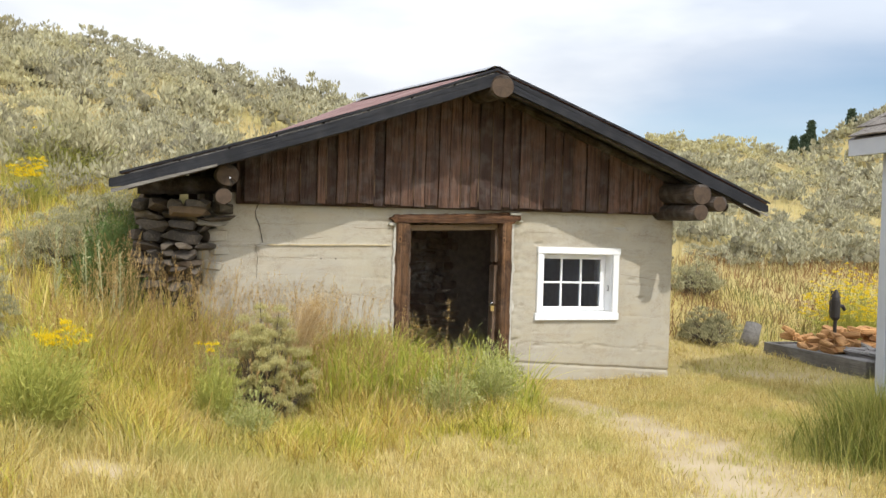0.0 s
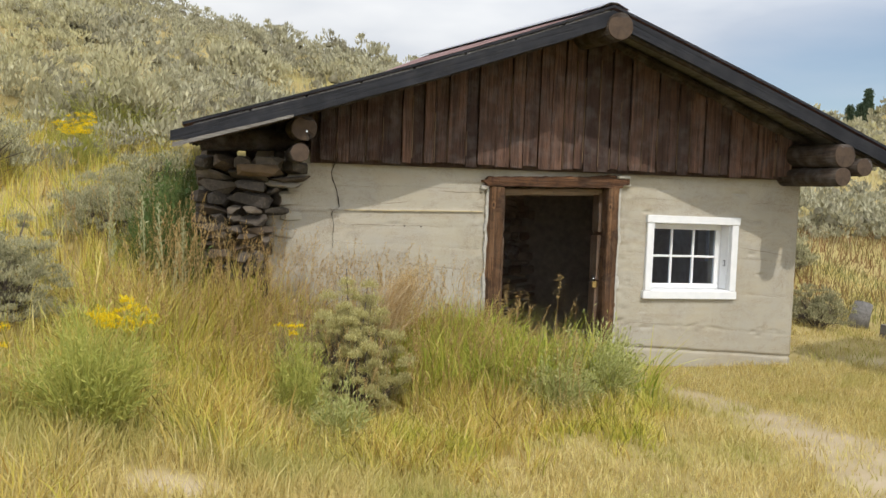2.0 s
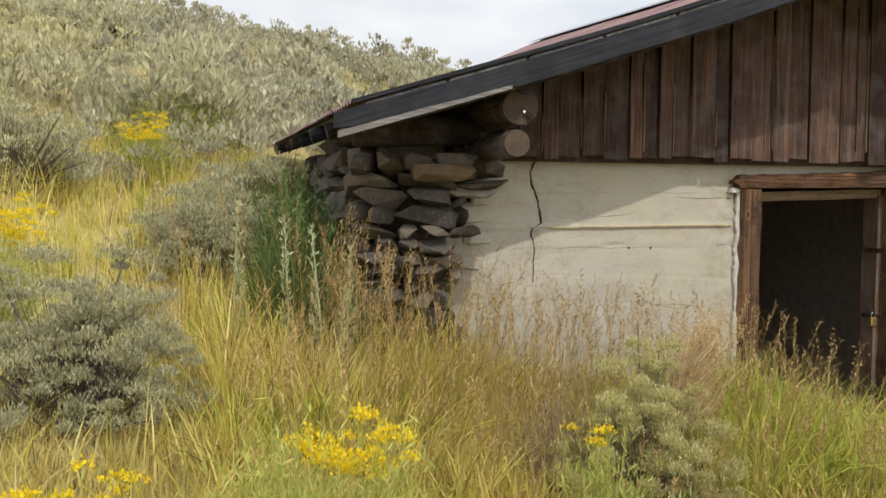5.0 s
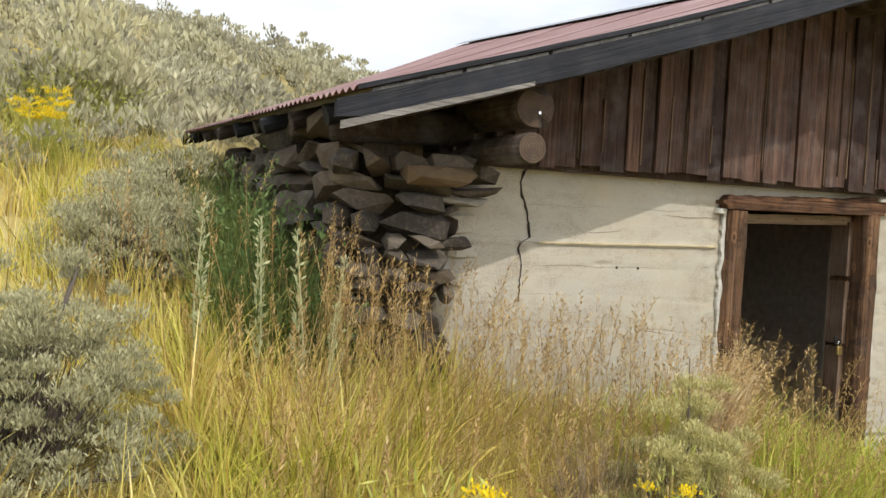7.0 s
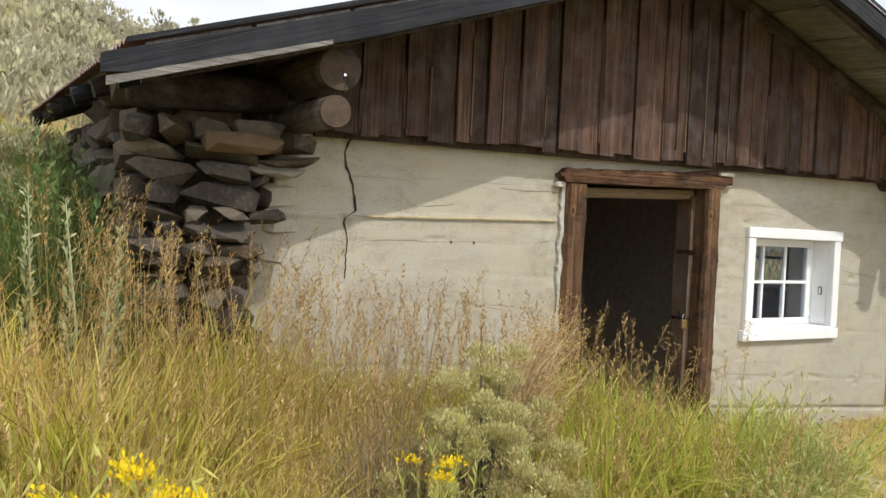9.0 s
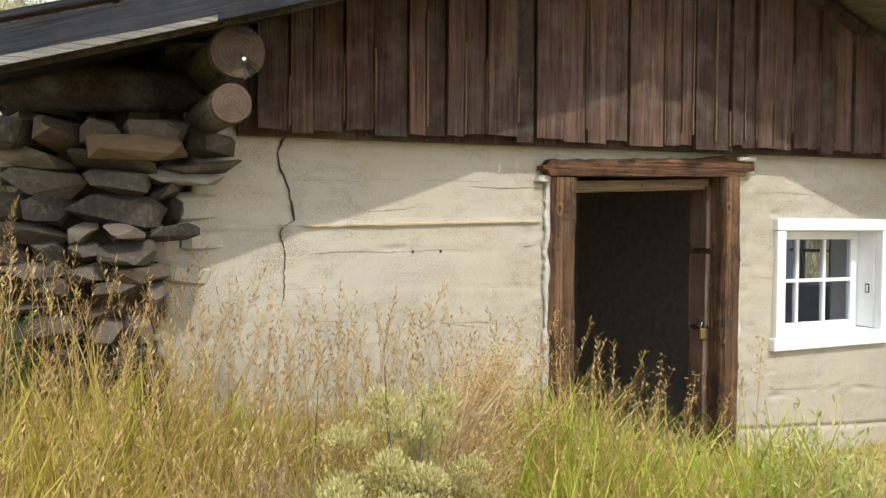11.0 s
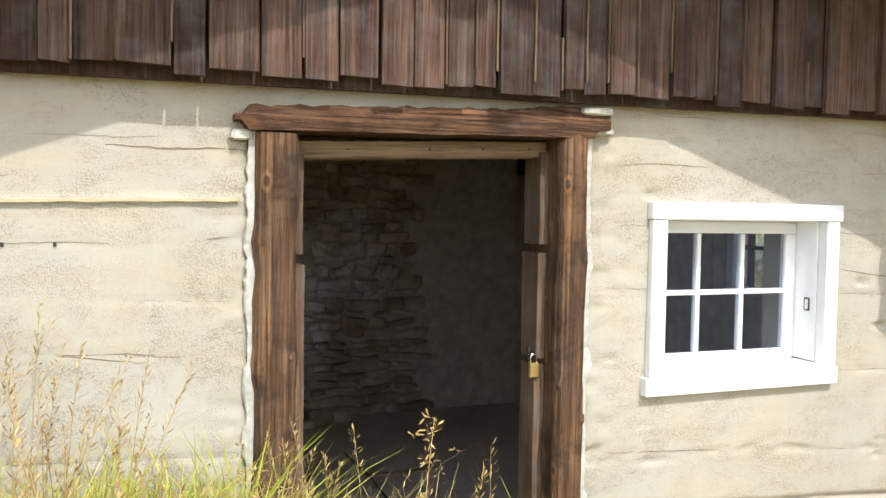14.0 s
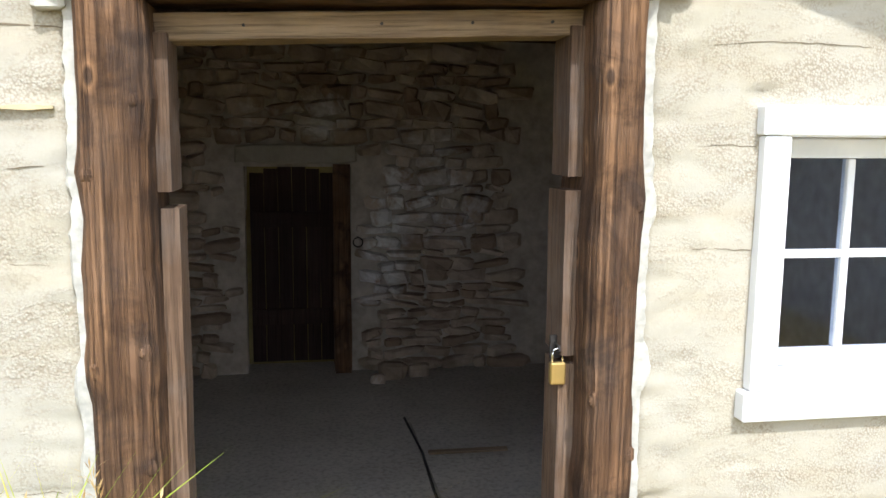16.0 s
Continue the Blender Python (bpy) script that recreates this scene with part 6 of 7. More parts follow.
def wispy(name, x, y, w, h, stems, seed, mat, label, category, group, blossom=0, width=0.006):
    """A shrub of many thin upright shoots with narrow leaves, some tipped with blossom."""
    rng = np.random.default_rng(seed)
    z = float(ground_height(x, y))
    b = empty(name, (x, y, z), label, category, group)
    a, r = rng.uniform(0, 6.28, stems), np.sqrt(rng.uniform(0, 1, stems))
    d = np.stack([np.cos(a) * r, np.sin(a) * r], 1)
    hh = h * rng.uniform(0.40, 1.08, stems) * (1 - 0.35 * r ** 2) * (1 + 0.2 * np.sin(a * 3 + seed))
    base = np.concatenate([d * w * 0.25, np.zeros((stems, 1)) - 0.03], 1)
    tip = np.concatenate([d * w, hh[:, None]], 1) + rng.normal(0, 0.045, (stems, 3))
    mid = base * 0.45 + tip * 0.55 + np.array([0, 0, 0.06 * h])
    side = rng.normal(0, 1, (stems, 3))
    side[:, 2] *= 0.2
    side /= np.linalg.norm(side, axis=1)[:, None]
    v = np.stack([base - side * 0.002, base + side * 0.002, mid - side * 0.0016, mid + side * 0.0016, tip], 1).reshape(-1, 3)
    o = (np.arange(stems) * 5)[:, None, None]
    t = (o + np.array([[0, 1, 3], [0, 3, 2], [2, 3, 4]])[None]).reshape(-1, 3)
    leaf = 9
    k = np.repeat(np.arange(stems), leaf)
    f = rng.uniform(0.25, 1.0, len(k))[:, None]
    p = np.where(f < 0.55, base[k] + (mid[k] - base[k]) * f / 0.55, mid[k] + (tip[k] - mid[k]) * (f - 0.55) / 0.45)
    ax = (tip[k] - mid[k])
    ax = ax / np.linalg.norm(ax, axis=1)[:, None] + rng.normal(0, 0.5, (len(k), 3))
    ax /= np.linalg.norm(ax, axis=1)[:, None]
    sd = np.cross(ax, rng.normal(0, 1, (len(k), 3)))
    sd /= np.linalg.norm(sd, axis=1)[:, None] + 1e-6
    ln = rng.uniform(0.025, 0.06, len(k))[:, None]
    lv = np.stack([p, p + ax * ln * 0.5 + sd * width * 0.5, p + ax * ln, p + ax * ln * 0.5 - sd * width * 0.5], 1).reshape(-1, 3)
    o = (np.arange(len(k)) * 4)[:, None, None]
    lt = (o + np.array([[0, 1, 2], [0, 2, 3]])[None]).reshape(-1, 3)
    sh = new("shoot_mass", fast_mesh("shoot_mass", v, t, mat))
    sh.parent = b
    fo = new("foliage", fast_mesh("foliage", lv, lt, mat))
    fo.parent = b
    if blossom:
        # blossom sits in a few neighbouring tufts at the top
        spot = np.array([0.5 * w * math.cos(seed * 1.3), 0.5 * w * math.sin(seed * 1.3), h * 0.9])
        order = np.argsort(np.linalg.norm((tip - spot) * np.array([1, 1, 1.6]), axis=1) + rng.uniform(0, 0.04, stems))[:blossom]
        bl = [leaf_cloud(rng, 60, tip[i] + np.array([0, 0, 0.005]), 0.034, 0.0105, 0.9, 0.3) for i in order]
        v, t = join(bl)
        fl = new("blossom", fast_mesh("blossom", v, t, M_YELLOW))
        fl.parent = b
        fl["label"] = "bright yellow blossom clusters"
    return b


M_DEADBROWN = leafy("dead_brown_twigs", [(0.17, 0.12, 0.08), (0.26, 0.19, 0.12), (0.36, 0.28, 0.18)], 0.1)
M_SAGE_NEAR = leafy("near_sage_leaves", [(0.36, 0.33, 0.13), (0.50, 0.46, 0.20), (0.62, 0.56, 0.28), (0.30, 0.28, 0.10), (0.54, 0.46, 0.18)], 0.25)


def near_bushes():
    sage = "sagebrush by the building"
    bush("sagebrush", 0.55, 6.74, 0.50, 1.14, 105000, 0.0145, 11, M_SAGE_NEAR, "pale yellow-green sagebrush growing out of the tall grass", "bush", sage, 0, 16)
    bush("sagebrush", -1.82, 7.12, 0.55, 0.98, 46000, 0.018, 12, M_SAGE, "broad grey sagebrush with bare woody stems", "bush", sage, 0, 16)
    bush("sagebrush", -1.36, 9.60, 0.85, 0.88, 34000, 0.024, 13, M_SAGE, "wide dense grey-green sagebrush on the slope", "bush", sage)
    bush("sagebrush", -3.0, 8.4, 0.7, 0.8, 7000, 0.036, 14, M_SAGE, "grey-green sagebrush on the slope", "bush", sage)
    bush("sagebrush", -2.9, 10.6, 0.9, 0.9, 7000, 0.040, 15, M_SAGE, "grey-green sagebrush on the slope", "bush", sage)
    bush("sagebrush", -1.1, 11.2, 0.75, 0.8, 6000, 0.040, 16, M_SAGE, "grey-green sagebrush on the slope", "bush", sage)
    bush("sagebrush", 6.5, 11.3, 0.55, 0.62, 5000, 0.040, 17, M_SAGE, "pale rounded sagebrush behind the building corner", "bush", sage)
    bush("sagebrush", 7.35, 10.4, 0.50, 0.62, 9000, 0.034, 19, M_SAGE, "pale rounded sagebrush behind the building corner", "bush", sage)
    bush("sagebrush", 9.6, 14.0, 0.75, 0.85, 7000, 0.045, 29, M_SAGE, "grey-green sagebrush behind the woodpile", "bush", sage)
    bush("sagebrush", 8.1, 14.6, 0.7, 0.75, 4000, 0.045, 18, M_SAGE, "pale rounded sagebrush at the foot of the hill", "bush", sage)
    rab = "rabbitbrush in bloom"
    wispy("rabbitbrush", -0.98, 5.66, 0.36, 0.66, 900, 20, M_RABBIT, "green rabbitbrush with a cluster of yellow blossom", "bush", rab, 34)
    wispy("rabbitbrush", 0.14, 6.30, 0.20, 0.72, 300, 22, M_RABBIT, "slim green rabbitbrush with a few yellow tips", "bush", rab, 5)
    wispy("rabbitbrush", -2.06, 11.7, 0.35, 0.62, 420, 23, M_RABBIT, "yellow blooming rabbitbrush on the slope", "bush", rab, 75)
    wispy("rabbitbrush", -2.35, 7.9, 0.35, 0.75, 380, 24, M_RABBIT, "yellow blooming rabbitbrush between sagebrush", "bush", rab, 42)
    wispy("rabbitbrush", -1.62, 5.55, 0.30, 0.46, 240, 25, M_RABBIT, "low rabbitbrush with scattered yellow heads", "bush", rab, 26)
    wispy("rabbitbrush", -1.9, 13.1, 0.9, 0.8, 700, 26, M_RABBIT, "yellow-green rabbitbrush on the hillside", "bush", rab, 30, 0.012)
    wispy("rabbitbrush", 10.4, 10.9, 0.80, 1.0, 700, 27, M_RABBIT, "large rabbitbrush covered in yellow blossom", "bush", rab, 420, 0.012)
    wispy("rabbitbrush", 6.2, 21.5, 0.8, 0.9, 500, 28, M_RABBIT, "yellow rabbitbrush on the hillside", "bush", rab, 300, 0.02)
    wispy("dead_brush", 0.24, 6.90, 0.34, 0.72, 420, 41, M_DEADBROWN, "tangle of dead grey-brown twigs beside the sagebrush", "dead brush", "", 0, 0.003)
    wd = "leafy weeds"
    wispy("leafy_weed", 2.50, 6.95, 0.36, 0.56, 520, 31, M_WEED_LIGHT, "grey-green leafy weed before the door post", "weed", wd, 0, 0.010)
    wispy("leafy_weed", 2.85, 7.45, 0.28, 0.46, 360, 32, M_WEED_LIGHT, "grey-green leafy weed before the door post", "weed", wd, 0, 0.010)
    wispy("leafy_weed", 0.36, 6.16, 0.24, 0.36, 320, 38, M_WEED_LIGHT, "grey-green leafy weed at the foot of the sagebrush", "weed", wd, 0, 0.008)
    wispy("leafy_weed", 2.05, 6.65, 0.30, 0.42, 300, 36, M_WEED_LIGHT, "grey-green leafy weed among the tall grass", "weed", wd, 0, 0.010)
    wispy("leafy_weed", -0.86, 8.35, 0.30, 1.0, 420, 33, M_WEED, "leafy weeds under the eave, shade put into their dark green", "weed", wd, 0, 0.014)
    wispy("leafy_weed", -0.80, 9.3, 0.32, 0.9, 380, 34, M_WEED, "leafy weeds under the eave, shade put into their dark green", "weed", wd, 0, 0.014)
    wispy("leafy_weed", -0.72, 8.0, 0.30, 0.95, 260, 37, M_WEED, "leafy weeds under the eave, shade put into their dark green", "weed", wd, 0, 0.012)


M_WEED_LIGHT = leafy("pale_weed_leaves", [(0.30, 0.33, 0.10), (0.42, 0.43, 0.16), (0.52, 0.50, 0.22)], 0.3)


def silver_stalks():
    """Tall pale mullein-like stalks with narrow leaves beside the stone corner."""
    rng = np.random.default_rng(8)
    proto = None
    for k, (x, y, h) in enumerate(((-0.80, 7.62, 1.10), (-0.95, 7.75, 1.0), (-0.62, 7.70, 0.92), (-1.15, 7.95, 1.0), (-0.72, 7.5, 0.75))):
        z = float(ground_height(x, y))
        if proto is None:
            proto = empty("silver_stalk", (x, y, z), "tall silvery leafy stalk beside the stone corner", "weed", "silver stalks")
            part("stem", rod_bm([(0, 0, -0.03), (0.02, 0, 0.5), (-0.03, 0.02, 1.0)], [0.006, 0.005, 0.002], 5), M_SILVER, proto)
            bl = []
            for q in range(90):
                f = 0.25 + 0.75 * q / 90
                bl.append(leaf_cloud(rng, 2, np.array([0.02 - 0.05 * f, 0.02 * f, f]), 0.014, 0.05 * (1.15 - 0.6 * f), 0.8, 0.14))
            v, t = join(bl)
            fo = new("leaves", fast_mesh("leaves", v, t, M_SILVER))
            fo.parent = proto
        else:
            c = copy_thing(proto, pose(x, y, z, rng.uniform(-6, 6), rng.uniform(-6, 6), k * 67))
            c.scale = (h, h, h)


M_SILVER = leafy("silver_leaves", [(0.36, 0.38, 0.20), (0.50, 0.50, 0.29), (0.28, 0.31, 0.14)], 0.25)


def dead_plume():
    """A dried tan plume that leans over the sagebrush."""
    rng = np.random.default_rng(15)
    x, y = 0.78, 6.98
    z = float(ground_height(x, y))
    p = empty("dried_plume", (x, y, z), "dried tan plume of fine dead stems", "weed")
    n = 620
    a, r = rng.uniform(0, 6.28, n), np.abs(rng.normal(0, 0.07, n))
    bx, by = r * np.cos(a), r * np.sin(a)
    h = rng.uniform(0.66, 1.05, n)
    top = np.stack([bx * 1.7 + 0.30 * (h - 0.5) ** 2 + 0.16 * h, by * 1.6, h], 1) + rng.normal(0, 0.035, (n, 3))
    base = np.stack([bx * 1.0 + 0.08, by * 1.0, h * 0.78], 1)
    side = rng.normal(0, 1, (n, 3)) * 0.0011
    v = np.stack([base - side, base + side, top], 1).reshape(-1, 3)
    t = np.arange(3 * n).reshape(-1, 3)
    st = tagged(new("plume_haze", fast_mesh("plume_haze", v, t, M_DEADSTEM)), kind="stuff")
    st.parent = p
    for q in range(5):
        an = 1.26 * q
        part("stalk", rod_bm([(0.03 * math.cos(an), 0.03 * math.sin(an), -0.03), (0.05 * math.cos(an) + 0.03, 0.05 * math.sin(an), 0.5), (0.10 * math.cos(an) + 0.14, 0.10 * math.sin(an), 0.92)], [0.005, 0.004, 0.002], 5), M_DEADSTEM, p)
    m = 9000
    i = rng.integers(0, n, m)
    f = rng.uniform(0.2, 1.0, m)[:, None]
    pos = base[i] * (1 - f) + top[i] * f + rng.normal(0, 0.012, (m, 3))
    ax = rng.normal(0, 1, (m, 3)) + np.array([0.5, 0, 0.6])
    ax /= np.linalg.norm(ax, axis=1)[:, None]
    sd = np.cross(ax, rng.normal(0, 1, (m, 3)))
    sd /= np.linalg.norm(sd, axis=1)[:, None]
    v = np.stack([pos, pos + ax * 0.007 + sd * 0.0018, pos + ax * 0.015, pos + ax * 0.007 - sd * 0.0018], 1).reshape(-1, 3)
    b = (np.arange(m) * 4)[:, None, None]
    fl = tagged(new("chaff", fast_mesh("chaff", v, (b + np.array([[0, 1, 2], [0, 2, 3]])[None]).reshape(-1, 3), M_SEED)), kind="stuff")
    fl.parent = p


# stems inside the hill shrubs, coloured dark to paint the shade between leaves
M_CORE = plain("shrub_core", (0.22, 0.20, 0.13), 0.95, 0, 0.75, 4)


def hill_brush():
    """The sage that covers the hillside, and the straw grass between."""
    rng = np.random.default_rng(6)
    def hull(c, r):
        """A lumpy core that gives a shrub its body and, by its dark colour, inner shade."""
        u = np.linspace(0, 2 * np.pi, 9)[:-1]
        rows = [np.array([[0, 0, 0.92 * r]])]
        for el in (0.95, 0.35, -0.3):
            rr = r * 0.86 * math.cos(el) * rng.uniform(0.8, 1.12, 8)
            rows.append(np.stack([np.cos(u) * rr, np.sin(u) * rr, np.full(8, r * 0.9 * math.sin(el)) + rng.normal(0, 0.04 * r, 8)], 1))
        v = np.concatenate(rows) + c
        t = [(0, 1 + k, 1 + (k + 1) % 8) for k in range(8)]
        for q in (1, 9):
            for k in range(8):
                a, b, d, e = q + k, q + (k + 1) % 8, q + 8 + (k + 1) % 8, q + 8 + k
                t += [(a, e, d), (a, d, b)]
        return v, np.array(t)

    def shrub(count, leaves, size, slim, solid):
        lobes = lobes_for(rng, 1.0, 1.05, count)
        lobes = [(c, r * 1.35) for c, r in lobes]
        return join([leaf_cloud(rng, leaves, c, r * 1.25, size, 1.2, slim) for c, r in lobes]), join([hull(c * 0.68, r * 0.78) for c, r in lobes[:solid]])

    # three grades of detail by distance, and a bare one for the far hill
    grades = [[shrub(30, 66, 0.085, 0.17, 9) for _ in range(7)], [shrub(20, 36, 0.12, 0.20, 6) for _ in range(7)], [shrub(14, 22, 0.17, 0.24, 4) for _ in range(6)], [shrub(5, 9, 0.34, 0.3, 2) for _ in range(5)]]
    batches, cores = [], []
    placed = 0
    cells = set()
    for _ in range(9000):
        if placed >= 1050:
            break
        r = 11 + 48 * rng.uniform(0, 1) ** 0.75
        a = radians(rng.uniform(-52, 32))
        x, y = -math.sin(a) * r, math.cos(a) * r
        if -1.3 < x < 6.6 and 5.5 < y < 14.6:
            continue
        if r > 42 and a > radians(-14):
            continue
        if y < 7.2 + 0.5 * min(max(x, 0), 14) + (3.6 if x > 3 else 2.4):
            continue
        key = (round(x / 1.15), round(y / 1.15))
        if key in cells:
            continue
        cells.add(key)
        if noise.noise(Vector((x * 0.33, y * 0.33, 4.0))) < -0.34:
            continue
        big = rng.uniform(0, 1) ** 2
        w, h = 0.42 + 0.75 * big + rng.uniform(0, 0.2), 0.45 + 0.7 * big + rng.uniform(0, 0.2)
        kinds = grades[0 if r < 19 else 1 if r < 32 else 2]
        pick = kinds[int(rng.integers(0, len(kinds)))]
        c, s = math.cos(r * 40), math.sin(r * 40)
        gz = float(ground_height(x, y)) - 0.06
        for (v, t), bag in ((pick[0], batches), (pick[1], cores))[:1 if r < 19 else 2]:
            bag.append((np.stack([(v[:, 0] * c - v[:, 1] * s) * w + x, (v[:, 0] * s + v[:, 1] * c) * w + y, v[:, 2] * h + gz], 1), t))
        placed += 1
    # the far hill
    for q in range(700):
        x, y = (rng.uniform(78, 112), rng.uniform(70, 102)) if q % 2 else (rng.uniform(38, 85), rng.uniform(36, 85))
        sc, at = rng.uniform(0.9, 2.0), np.array([x, y, float(ground_height(x, y)) - 0.1])
        for (v, t), bag in zip(grades[3][int(rng.integers(0, 5))], (batches, cores)):
            bag.append((v * sc + at, t))
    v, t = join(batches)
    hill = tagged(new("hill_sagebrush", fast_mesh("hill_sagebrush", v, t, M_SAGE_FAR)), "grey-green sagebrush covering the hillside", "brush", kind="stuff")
    v, t = join(cores)
    shade_core = tagged(new("woody_core", fast_mesh("woody_core", v, t, M_CORE)), kind="stuff")
    shade_core.parent = hill
    n = 36000
    r = 9 + 40 * rng.uniform(0, 1, n) ** 0.7
    a = np.radians(rng.uniform(-50, 32, n))
    x, y = -np.sin(a) * r, np.cos(a) * r
    ok = ((x < -1.2) | (x > 6) | (y > 14)) & (y > 10 + 0.5 * np.maximum(x, 0))
    x, y, r = x[ok], y[ok], r[ok]
    m = len(x)
    v, t = blades(m, x, y, rng.uniform(0.2, 0.45, m), rng.uniform(0.010, 0.022, m) * (0.6 + r / 40), 0.5, rng, 2)
    tagged(new("hill_grass", fast_mesh("hill_grass", v, t, M_HILLGRASS)), "pale straw grass between the hillside sagebrush", "grass", kind="stuff")


M_HILLGRASS = leafy("hill_straw", [(0.44, 0.38, 0.22), (0.54, 0.475, 0.29), (0.38, 0.34, 0.17)], 0.25)


def conifer(x, y, h, seed, label):
    rng = np.random.default_rng(seed)
    z = float(ground_height(x, y))
    tr = empty("conifer", (x, y, z), label, "tree", "conifers on the far hill")
    part("trunk", rod_bm([(0, 0, -0.3), (0.1, 0, h * 0.5), (0, 0, h)], [0.22, 0.13, 0.03], 7, seed, 0.03), M_TWIG, tr)
    bl = []
    for q in range(46):
        f = q / 45
        zc = h * (0.16 + 0.82 * f)
        reach = h * 0.16 * (1 - f) ** 0.8 * rng.uniform(0.6, 1.15) + 0.12
        a = q * 2.4 + rng.uniform(-0.4, 0.4)
        for s in (0.35, 0.7, 1.0):
            c = np.array([math.cos(a) * reach * s, math.sin(a) * reach * s, zc - 0.12 * s * reach])
            bl.append(leaf_cloud(rng, 16, c, 0.22 + 0.10 * (1 - f), 0.32, 0.4))
    v, t = join(bl)
    fo = new("crown", fast_mesh("crown", v, t, M_CONIFER))
    fo.parent = tr


def brome_stalk(x, y, h, lean, seed, heads):
    """One tall brome stalk with a loose drooping head."""
    rng = np.random.default_rng(seed)
    z = float(ground_height(x, y))
    b = empty("brome_stalk", (x, y, z), "single tan brome stalk with a loose drooping seed head", "grass stalk", "brome stalks before the doorway")
    path = [Vector((lean[0] * f ** 2.4, lean[1] * f ** 2.4, h * f - 0.02)) for f in (0, 0.25, 0.5, 0.75, 0.9, 1.0)]
    part("stem", rod_bm(path, [0.0024, 0.0022, 0.0019, 0.0015, 0.0011, 0.0008], 5), M_SEED, b)
    bl = []
    for q in range(heads):
        f = 0.80 + 0.20 * q / heads
        c = np.array([lean[0] * f ** 2.4, lean[1] * f ** 2.4, h * f]) + rng.normal(0, 1, 3) * np.array([0.018, 0.014, 0.008]) * (1.3 - (f - 0.8) * 3)
        bl.append(leaf_cloud(rng, 5, c, 0.006, 0.016, -0.1, 0.11))
    v, t = join(bl)
    hd = new("seed_head", fast_mesh("seed_head", v, t, M_SEED))
    hd.parent = b
    tagged(hd, kind="stuff")


lawn()
tall_grass()
for bx_, by_, bh_, bl_, bs_, bn_ in ((2.13, 6.99, 0.98, (0.05, 0.01), 71, 26), (1.80, 7.02, 0.86, (0.06, 0.0), 72, 16), (1.72, 7.12, 0.90, (0.08, 0.02), 73, 16), (1.95, 7.45, 0.72, (-0.05, 0.0), 74, 12)):
    brome_stalk(bx_, by_, bh_, bl_, bs_, bn_)
seed_stalks()
near_bushes()
silver_stalks()
dead_plume()
hill_brush()
for tx, ty, th, sd in ((77.3, 87.8, 3.9, 1), (76.4, 88.0, 2.4, 2), (74.1, 87.2, 2.8, 3), (86.6, 90.8, 3.2, 4)):
    conifer(tx, ty, th, sd, "dark green conifer standing on the far hill")


# ---- things beside the yard ----
def build_shed():
    shed = empty("shed", (6.45, 2.4, 0.0), "blue-grey painted shed with a wood-shingled roof", "shed")
    part("wall", box_bm((0, 0, -0.1), (3.2, 4.0, 2.62), 0), M_SIDING, shed, "blue-grey painted wall")
    part("corner_board", box_bm((-0.02, 3.92, -0.1), (0.07, 4.02, 2.62), 0), M_SIDING, shed)
    part("eave_board", box_bm((-0.20, -0.3, 2.60), (-0.16, 4.28, 2.76), 0), M_SIDING, shed)
    part("soffit", box_bm((-0.16, -0.3, 2.62), (0.0, 4.28, 2.66), 0), M_SIDING, shed)
    deck = [(-0.19, -0.32, 2.77), (-0.19, 4.30, 2.77), (1.6, 4.30, 3.75), (1.6, -0.32, 3.75), (3.5, -0.32, 2.77), (3.5, 4.30, 2.77)]
    make_object("roof", deck + [(a, b, c - 0.05) for a, b, c in deck], [(0, 1, 2, 3), (3, 2, 5, 4), (7, 6, 9, 8), (8, 9, 10, 11), (0, 6, 7, 1), (1, 7, 8, 2), (2, 8, 11, 5), (4, 10, 9, 3), (3, 9, 6, 0), (5, 11, 10, 4)], M_SHINGLE, shed)
    rng = random.Random(2)
    m = bpy.data.meshes.new("shingle")
    b = box_bm((0, 0, 0), (0.42, 1, 0.014), 0)
    b.to_mesh(m)
    b.free()
    m.materials.append(M_SHINGLE)
    slope = math.atan2(0.98, 1.79)
    for row in range(8):
        y = 2.2
        while y < 4.26:
            w = rng.uniform(0.09, 0.18)
            s = new("shingle", m)
            s.scale = (1, w - 0.006, 1)
            s.location = (-0.23 + 0.24 * row * math.cos(slope), y, 2.785 + 0.24 * row * math.sin(slope) + rng.uniform(0, 0.006))
            s.rotation_euler = (0, -slope + 0.05, 0)
            s.parent = shed
            y += w


build_shed()


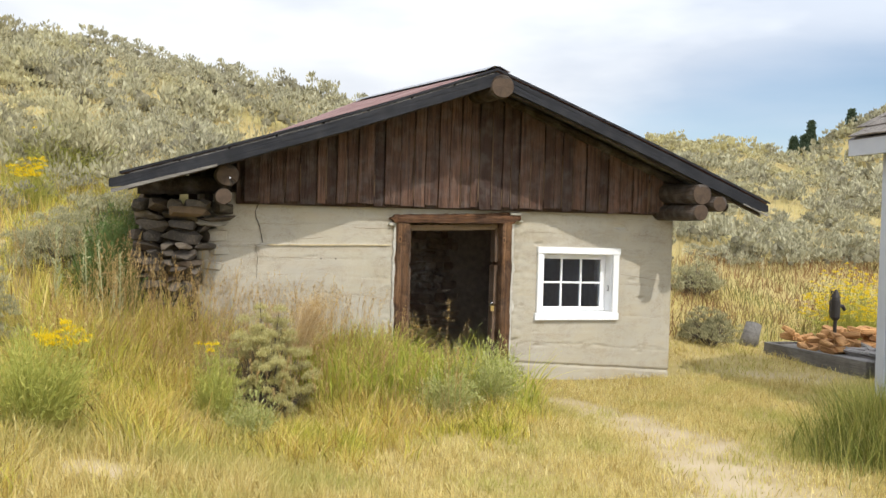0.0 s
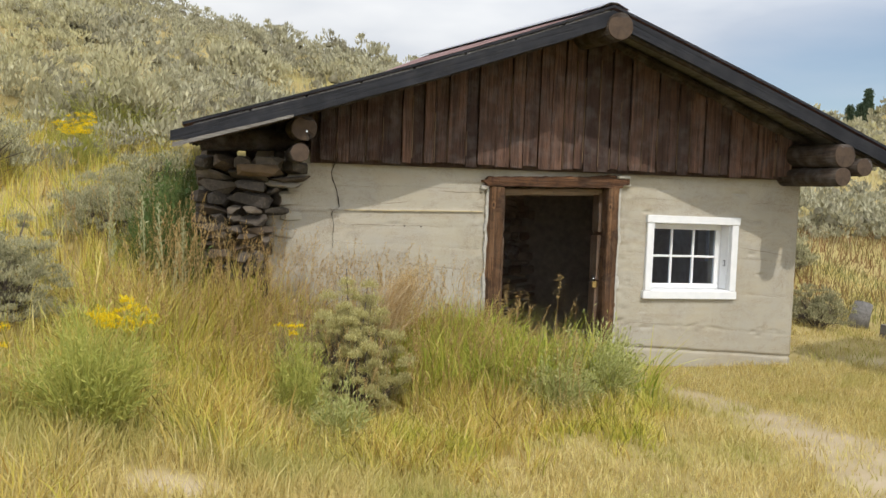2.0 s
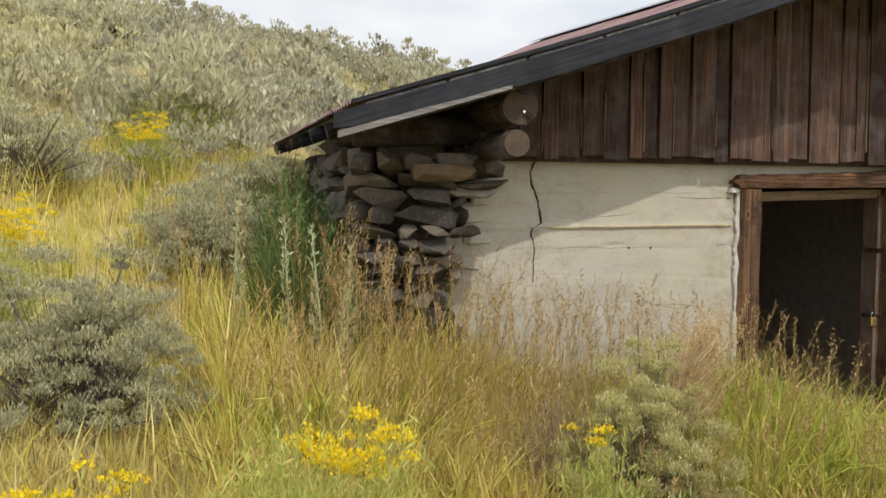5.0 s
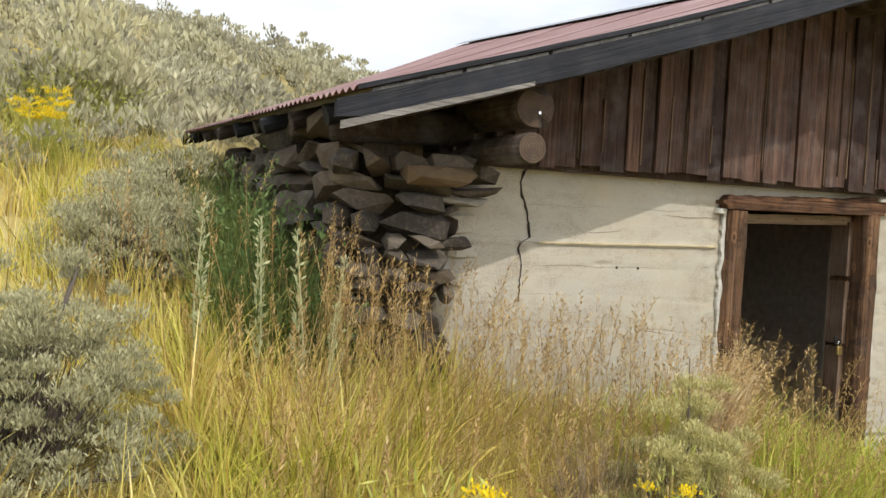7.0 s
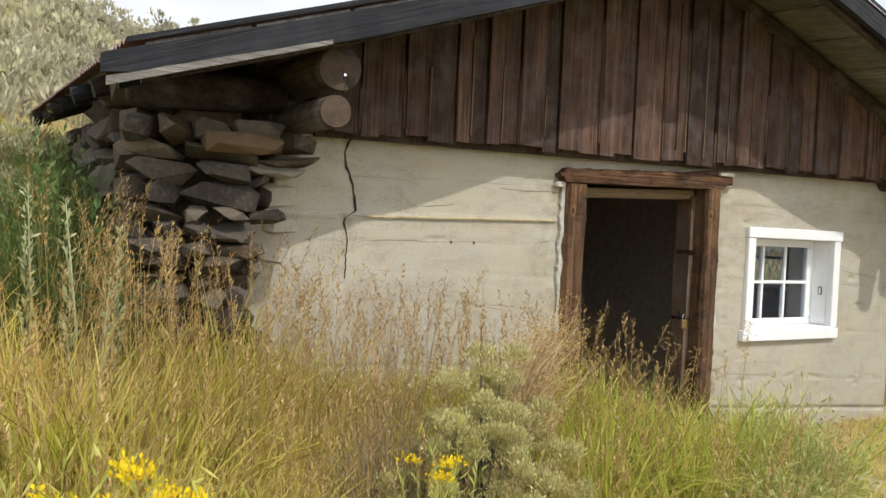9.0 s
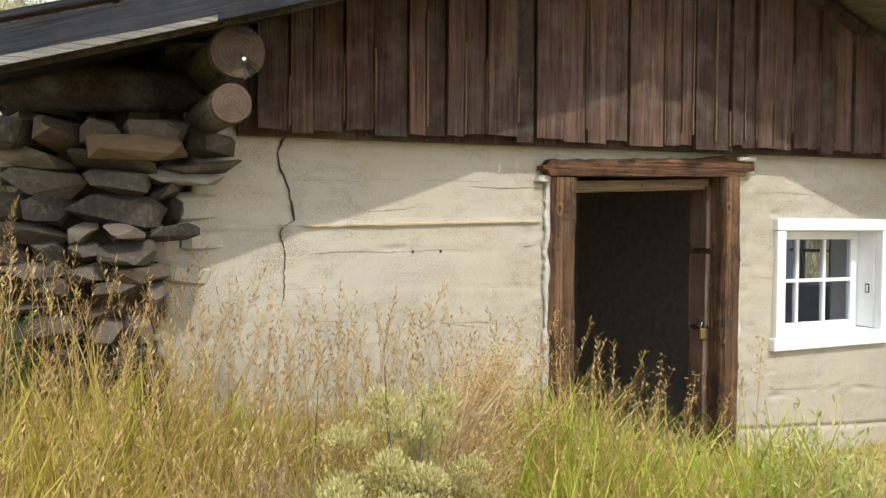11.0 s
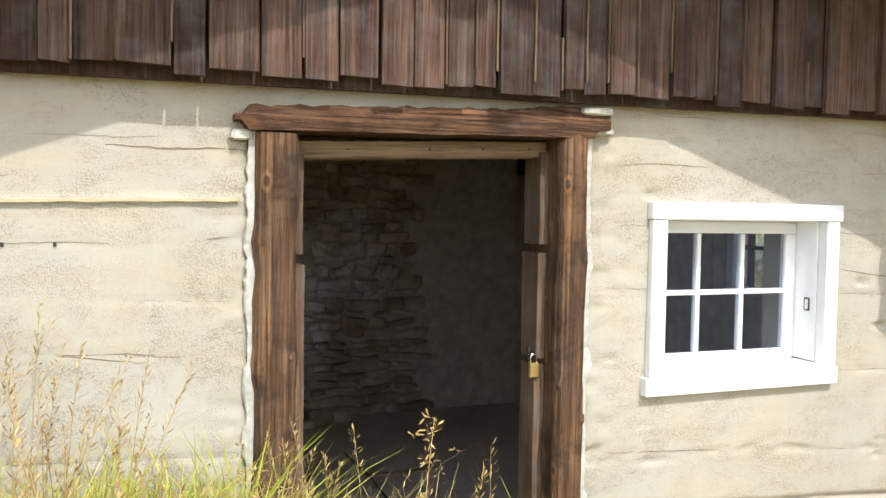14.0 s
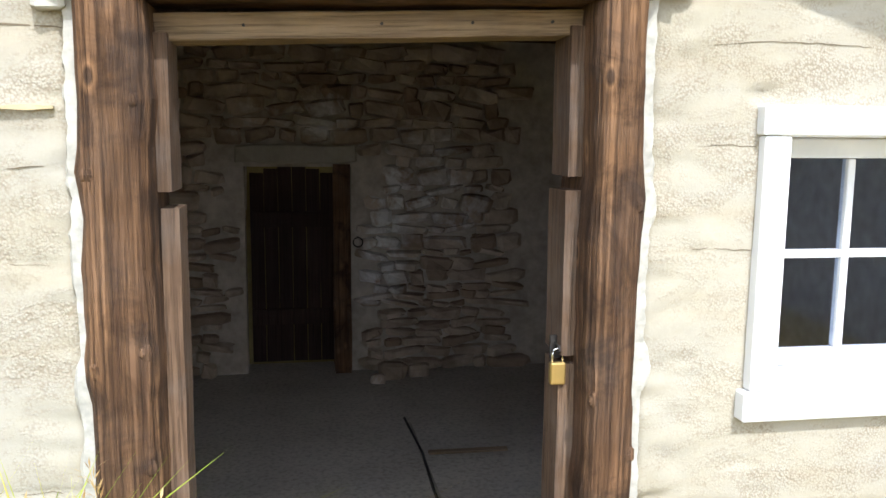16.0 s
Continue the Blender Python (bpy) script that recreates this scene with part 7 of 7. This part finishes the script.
def build_woodpile():
    gz = float(ground_height(8.6, 9.2))
    box = empty("planter_box", (8.0, 8.1, gz), "low grey weathered plank box full of wood scraps", "box")
    for nm, lo, hi in (("side_plank", (0.0, 0.0, -0.05), (0.06, 1.9, 0.17)), ("side_plank", (1.85, 0.0, -0.05), (1.91, 1.9, 0.17)), ("end_plank", (0.062, 0.0, -0.05), (1.848, 0.06, 0.17)), ("end_plank", (0.062, 1.84, -0.05), (1.848, 1.9, 0.17))):
        part(nm, box_bm(lo, hi, 5, 0.008, len(nm) + int(lo[0] * 7), 0.006), M_GREYWOOD, box)
    rng = random.Random(7)
    fill = part("scrap_bed", box_bm((0.064, 0.064, -0.05), (1.846, 1.836, 0.14), 0), M_ROCKGREY, box)
    for k in range(90):
        s = rng.uniform(0.07, 0.14)
        x, y = rng.uniform(8.15, 9.8), rng.uniform(8.95, 9.85)
        lvl = rng.choice((0, 0, 1, 1, 2))
        ob = part("firewood", stone_bm((s * 2.0, s * 1.0, s * 0.75), 600 + k, 0.16), M_SPLIT)
        ob.location = (x, y, gz + 0.14 + s * 0.33 + lvl * 0.10)
        ob.rotation_euler = (rng.uniform(-0.4, 0.4), rng.uniform(-0.4, 0.4), rng.uniform(0, 3.1))
        tagged(ob, "split orange-brown firewood chunk on the pile", "firewood", "firewood pile")
    for k in range(22):
        s = rng.uniform(0.10, 0.22)
        ob = part("scrap_wood", stone_bm((s * 2.4, s * 0.7, s * 0.4), 700 + k, 0.13), M_GREYWOOD if k % 2 else M_ROCKGREY)
        ob.location = (rng.uniform(8.15, 9.6), rng.uniform(8.25, 8.95), gz + 0.14 + s * 0.2 + rng.choice((0, 0.05)))
        ob.rotation_euler = (rng.uniform(-0.3, 0.3), rng.uniform(-0.3, 0.3), rng.uniform(0, 3.1))
        tagged(ob, "grey weathered wood scrap lying in the box", "scrap wood", "wood scraps")
    # old iron hand pump
    p = empty("hand_pump", (8.62, 9.30, gz), "rusty dark iron hand pump standing in the box", "pump")
    part("pipe", rod_bm([(0, 0, 0.05), (0, 0, 0.62)], 0.026, 10), M_IRON, p)
    part("barrel", rod_bm([(0, 0, 0.56), (0, 0, 0.60), (0, 0, 0.84), (0, 0, 0.88)], [0.04, 0.062, 0.062, 0.045], 12), M_IRON, p)
    part("cap", rod_bm([(0, 0, 0.88), (0, 0, 0.92), (0, 0, 0.99)], [0.07, 0.05, 0.02], 10), M_IRON, p)
    part("spout", rod_bm([(0.04, 0, 0.76), (0.12, 0, 0.76), (0.16, 0, 0.70)], [0.03, 0.026, 0.024], 8), M_IRON, p)
    part("lever", rod_bm([(0, 0, 0.95), (-0.08, 0, 0.97), (-0.10, 0, 0.8), (-0.09, 0, 0.6)], [0.014, 0.014, 0.012, 0.010], 7), M_IRON, p)
    st = empty("stump", (8.35, 10.75, float(ground_height(8.35, 10.75))), "ragged grey leaning tree stump by the box", "stump")
    part("trunk", rod_bm([(-0.04, 0.0, -0.05), (0.02, 0.01, 0.145), (0.08, 0.02, 0.34)], [0.15, 0.135, 0.125], 14, 3, 0.012), M_GREYWOOD, st, smooth=True)
    part("cut_face", rod_bm([(0.080, 0.02, 0.340), (0.082, 0.0205, 0.346)], [0.11, 0.10], 12), M_LOGEND, st)
    lg = empty("fallen_log", (8.0, 7.75, gz), "smooth grey log lying before the box", "log")
    part("trunk", rod_bm([(-0.1, -0.55, 0.10), (0.15, 0.0, 0.12), (0.3, 0.3, 0.12)], [0.11, 0.13, 0.12], 12, 5, 0.02), M_GREYWOOD, lg, smooth=True)


build_woodpile()
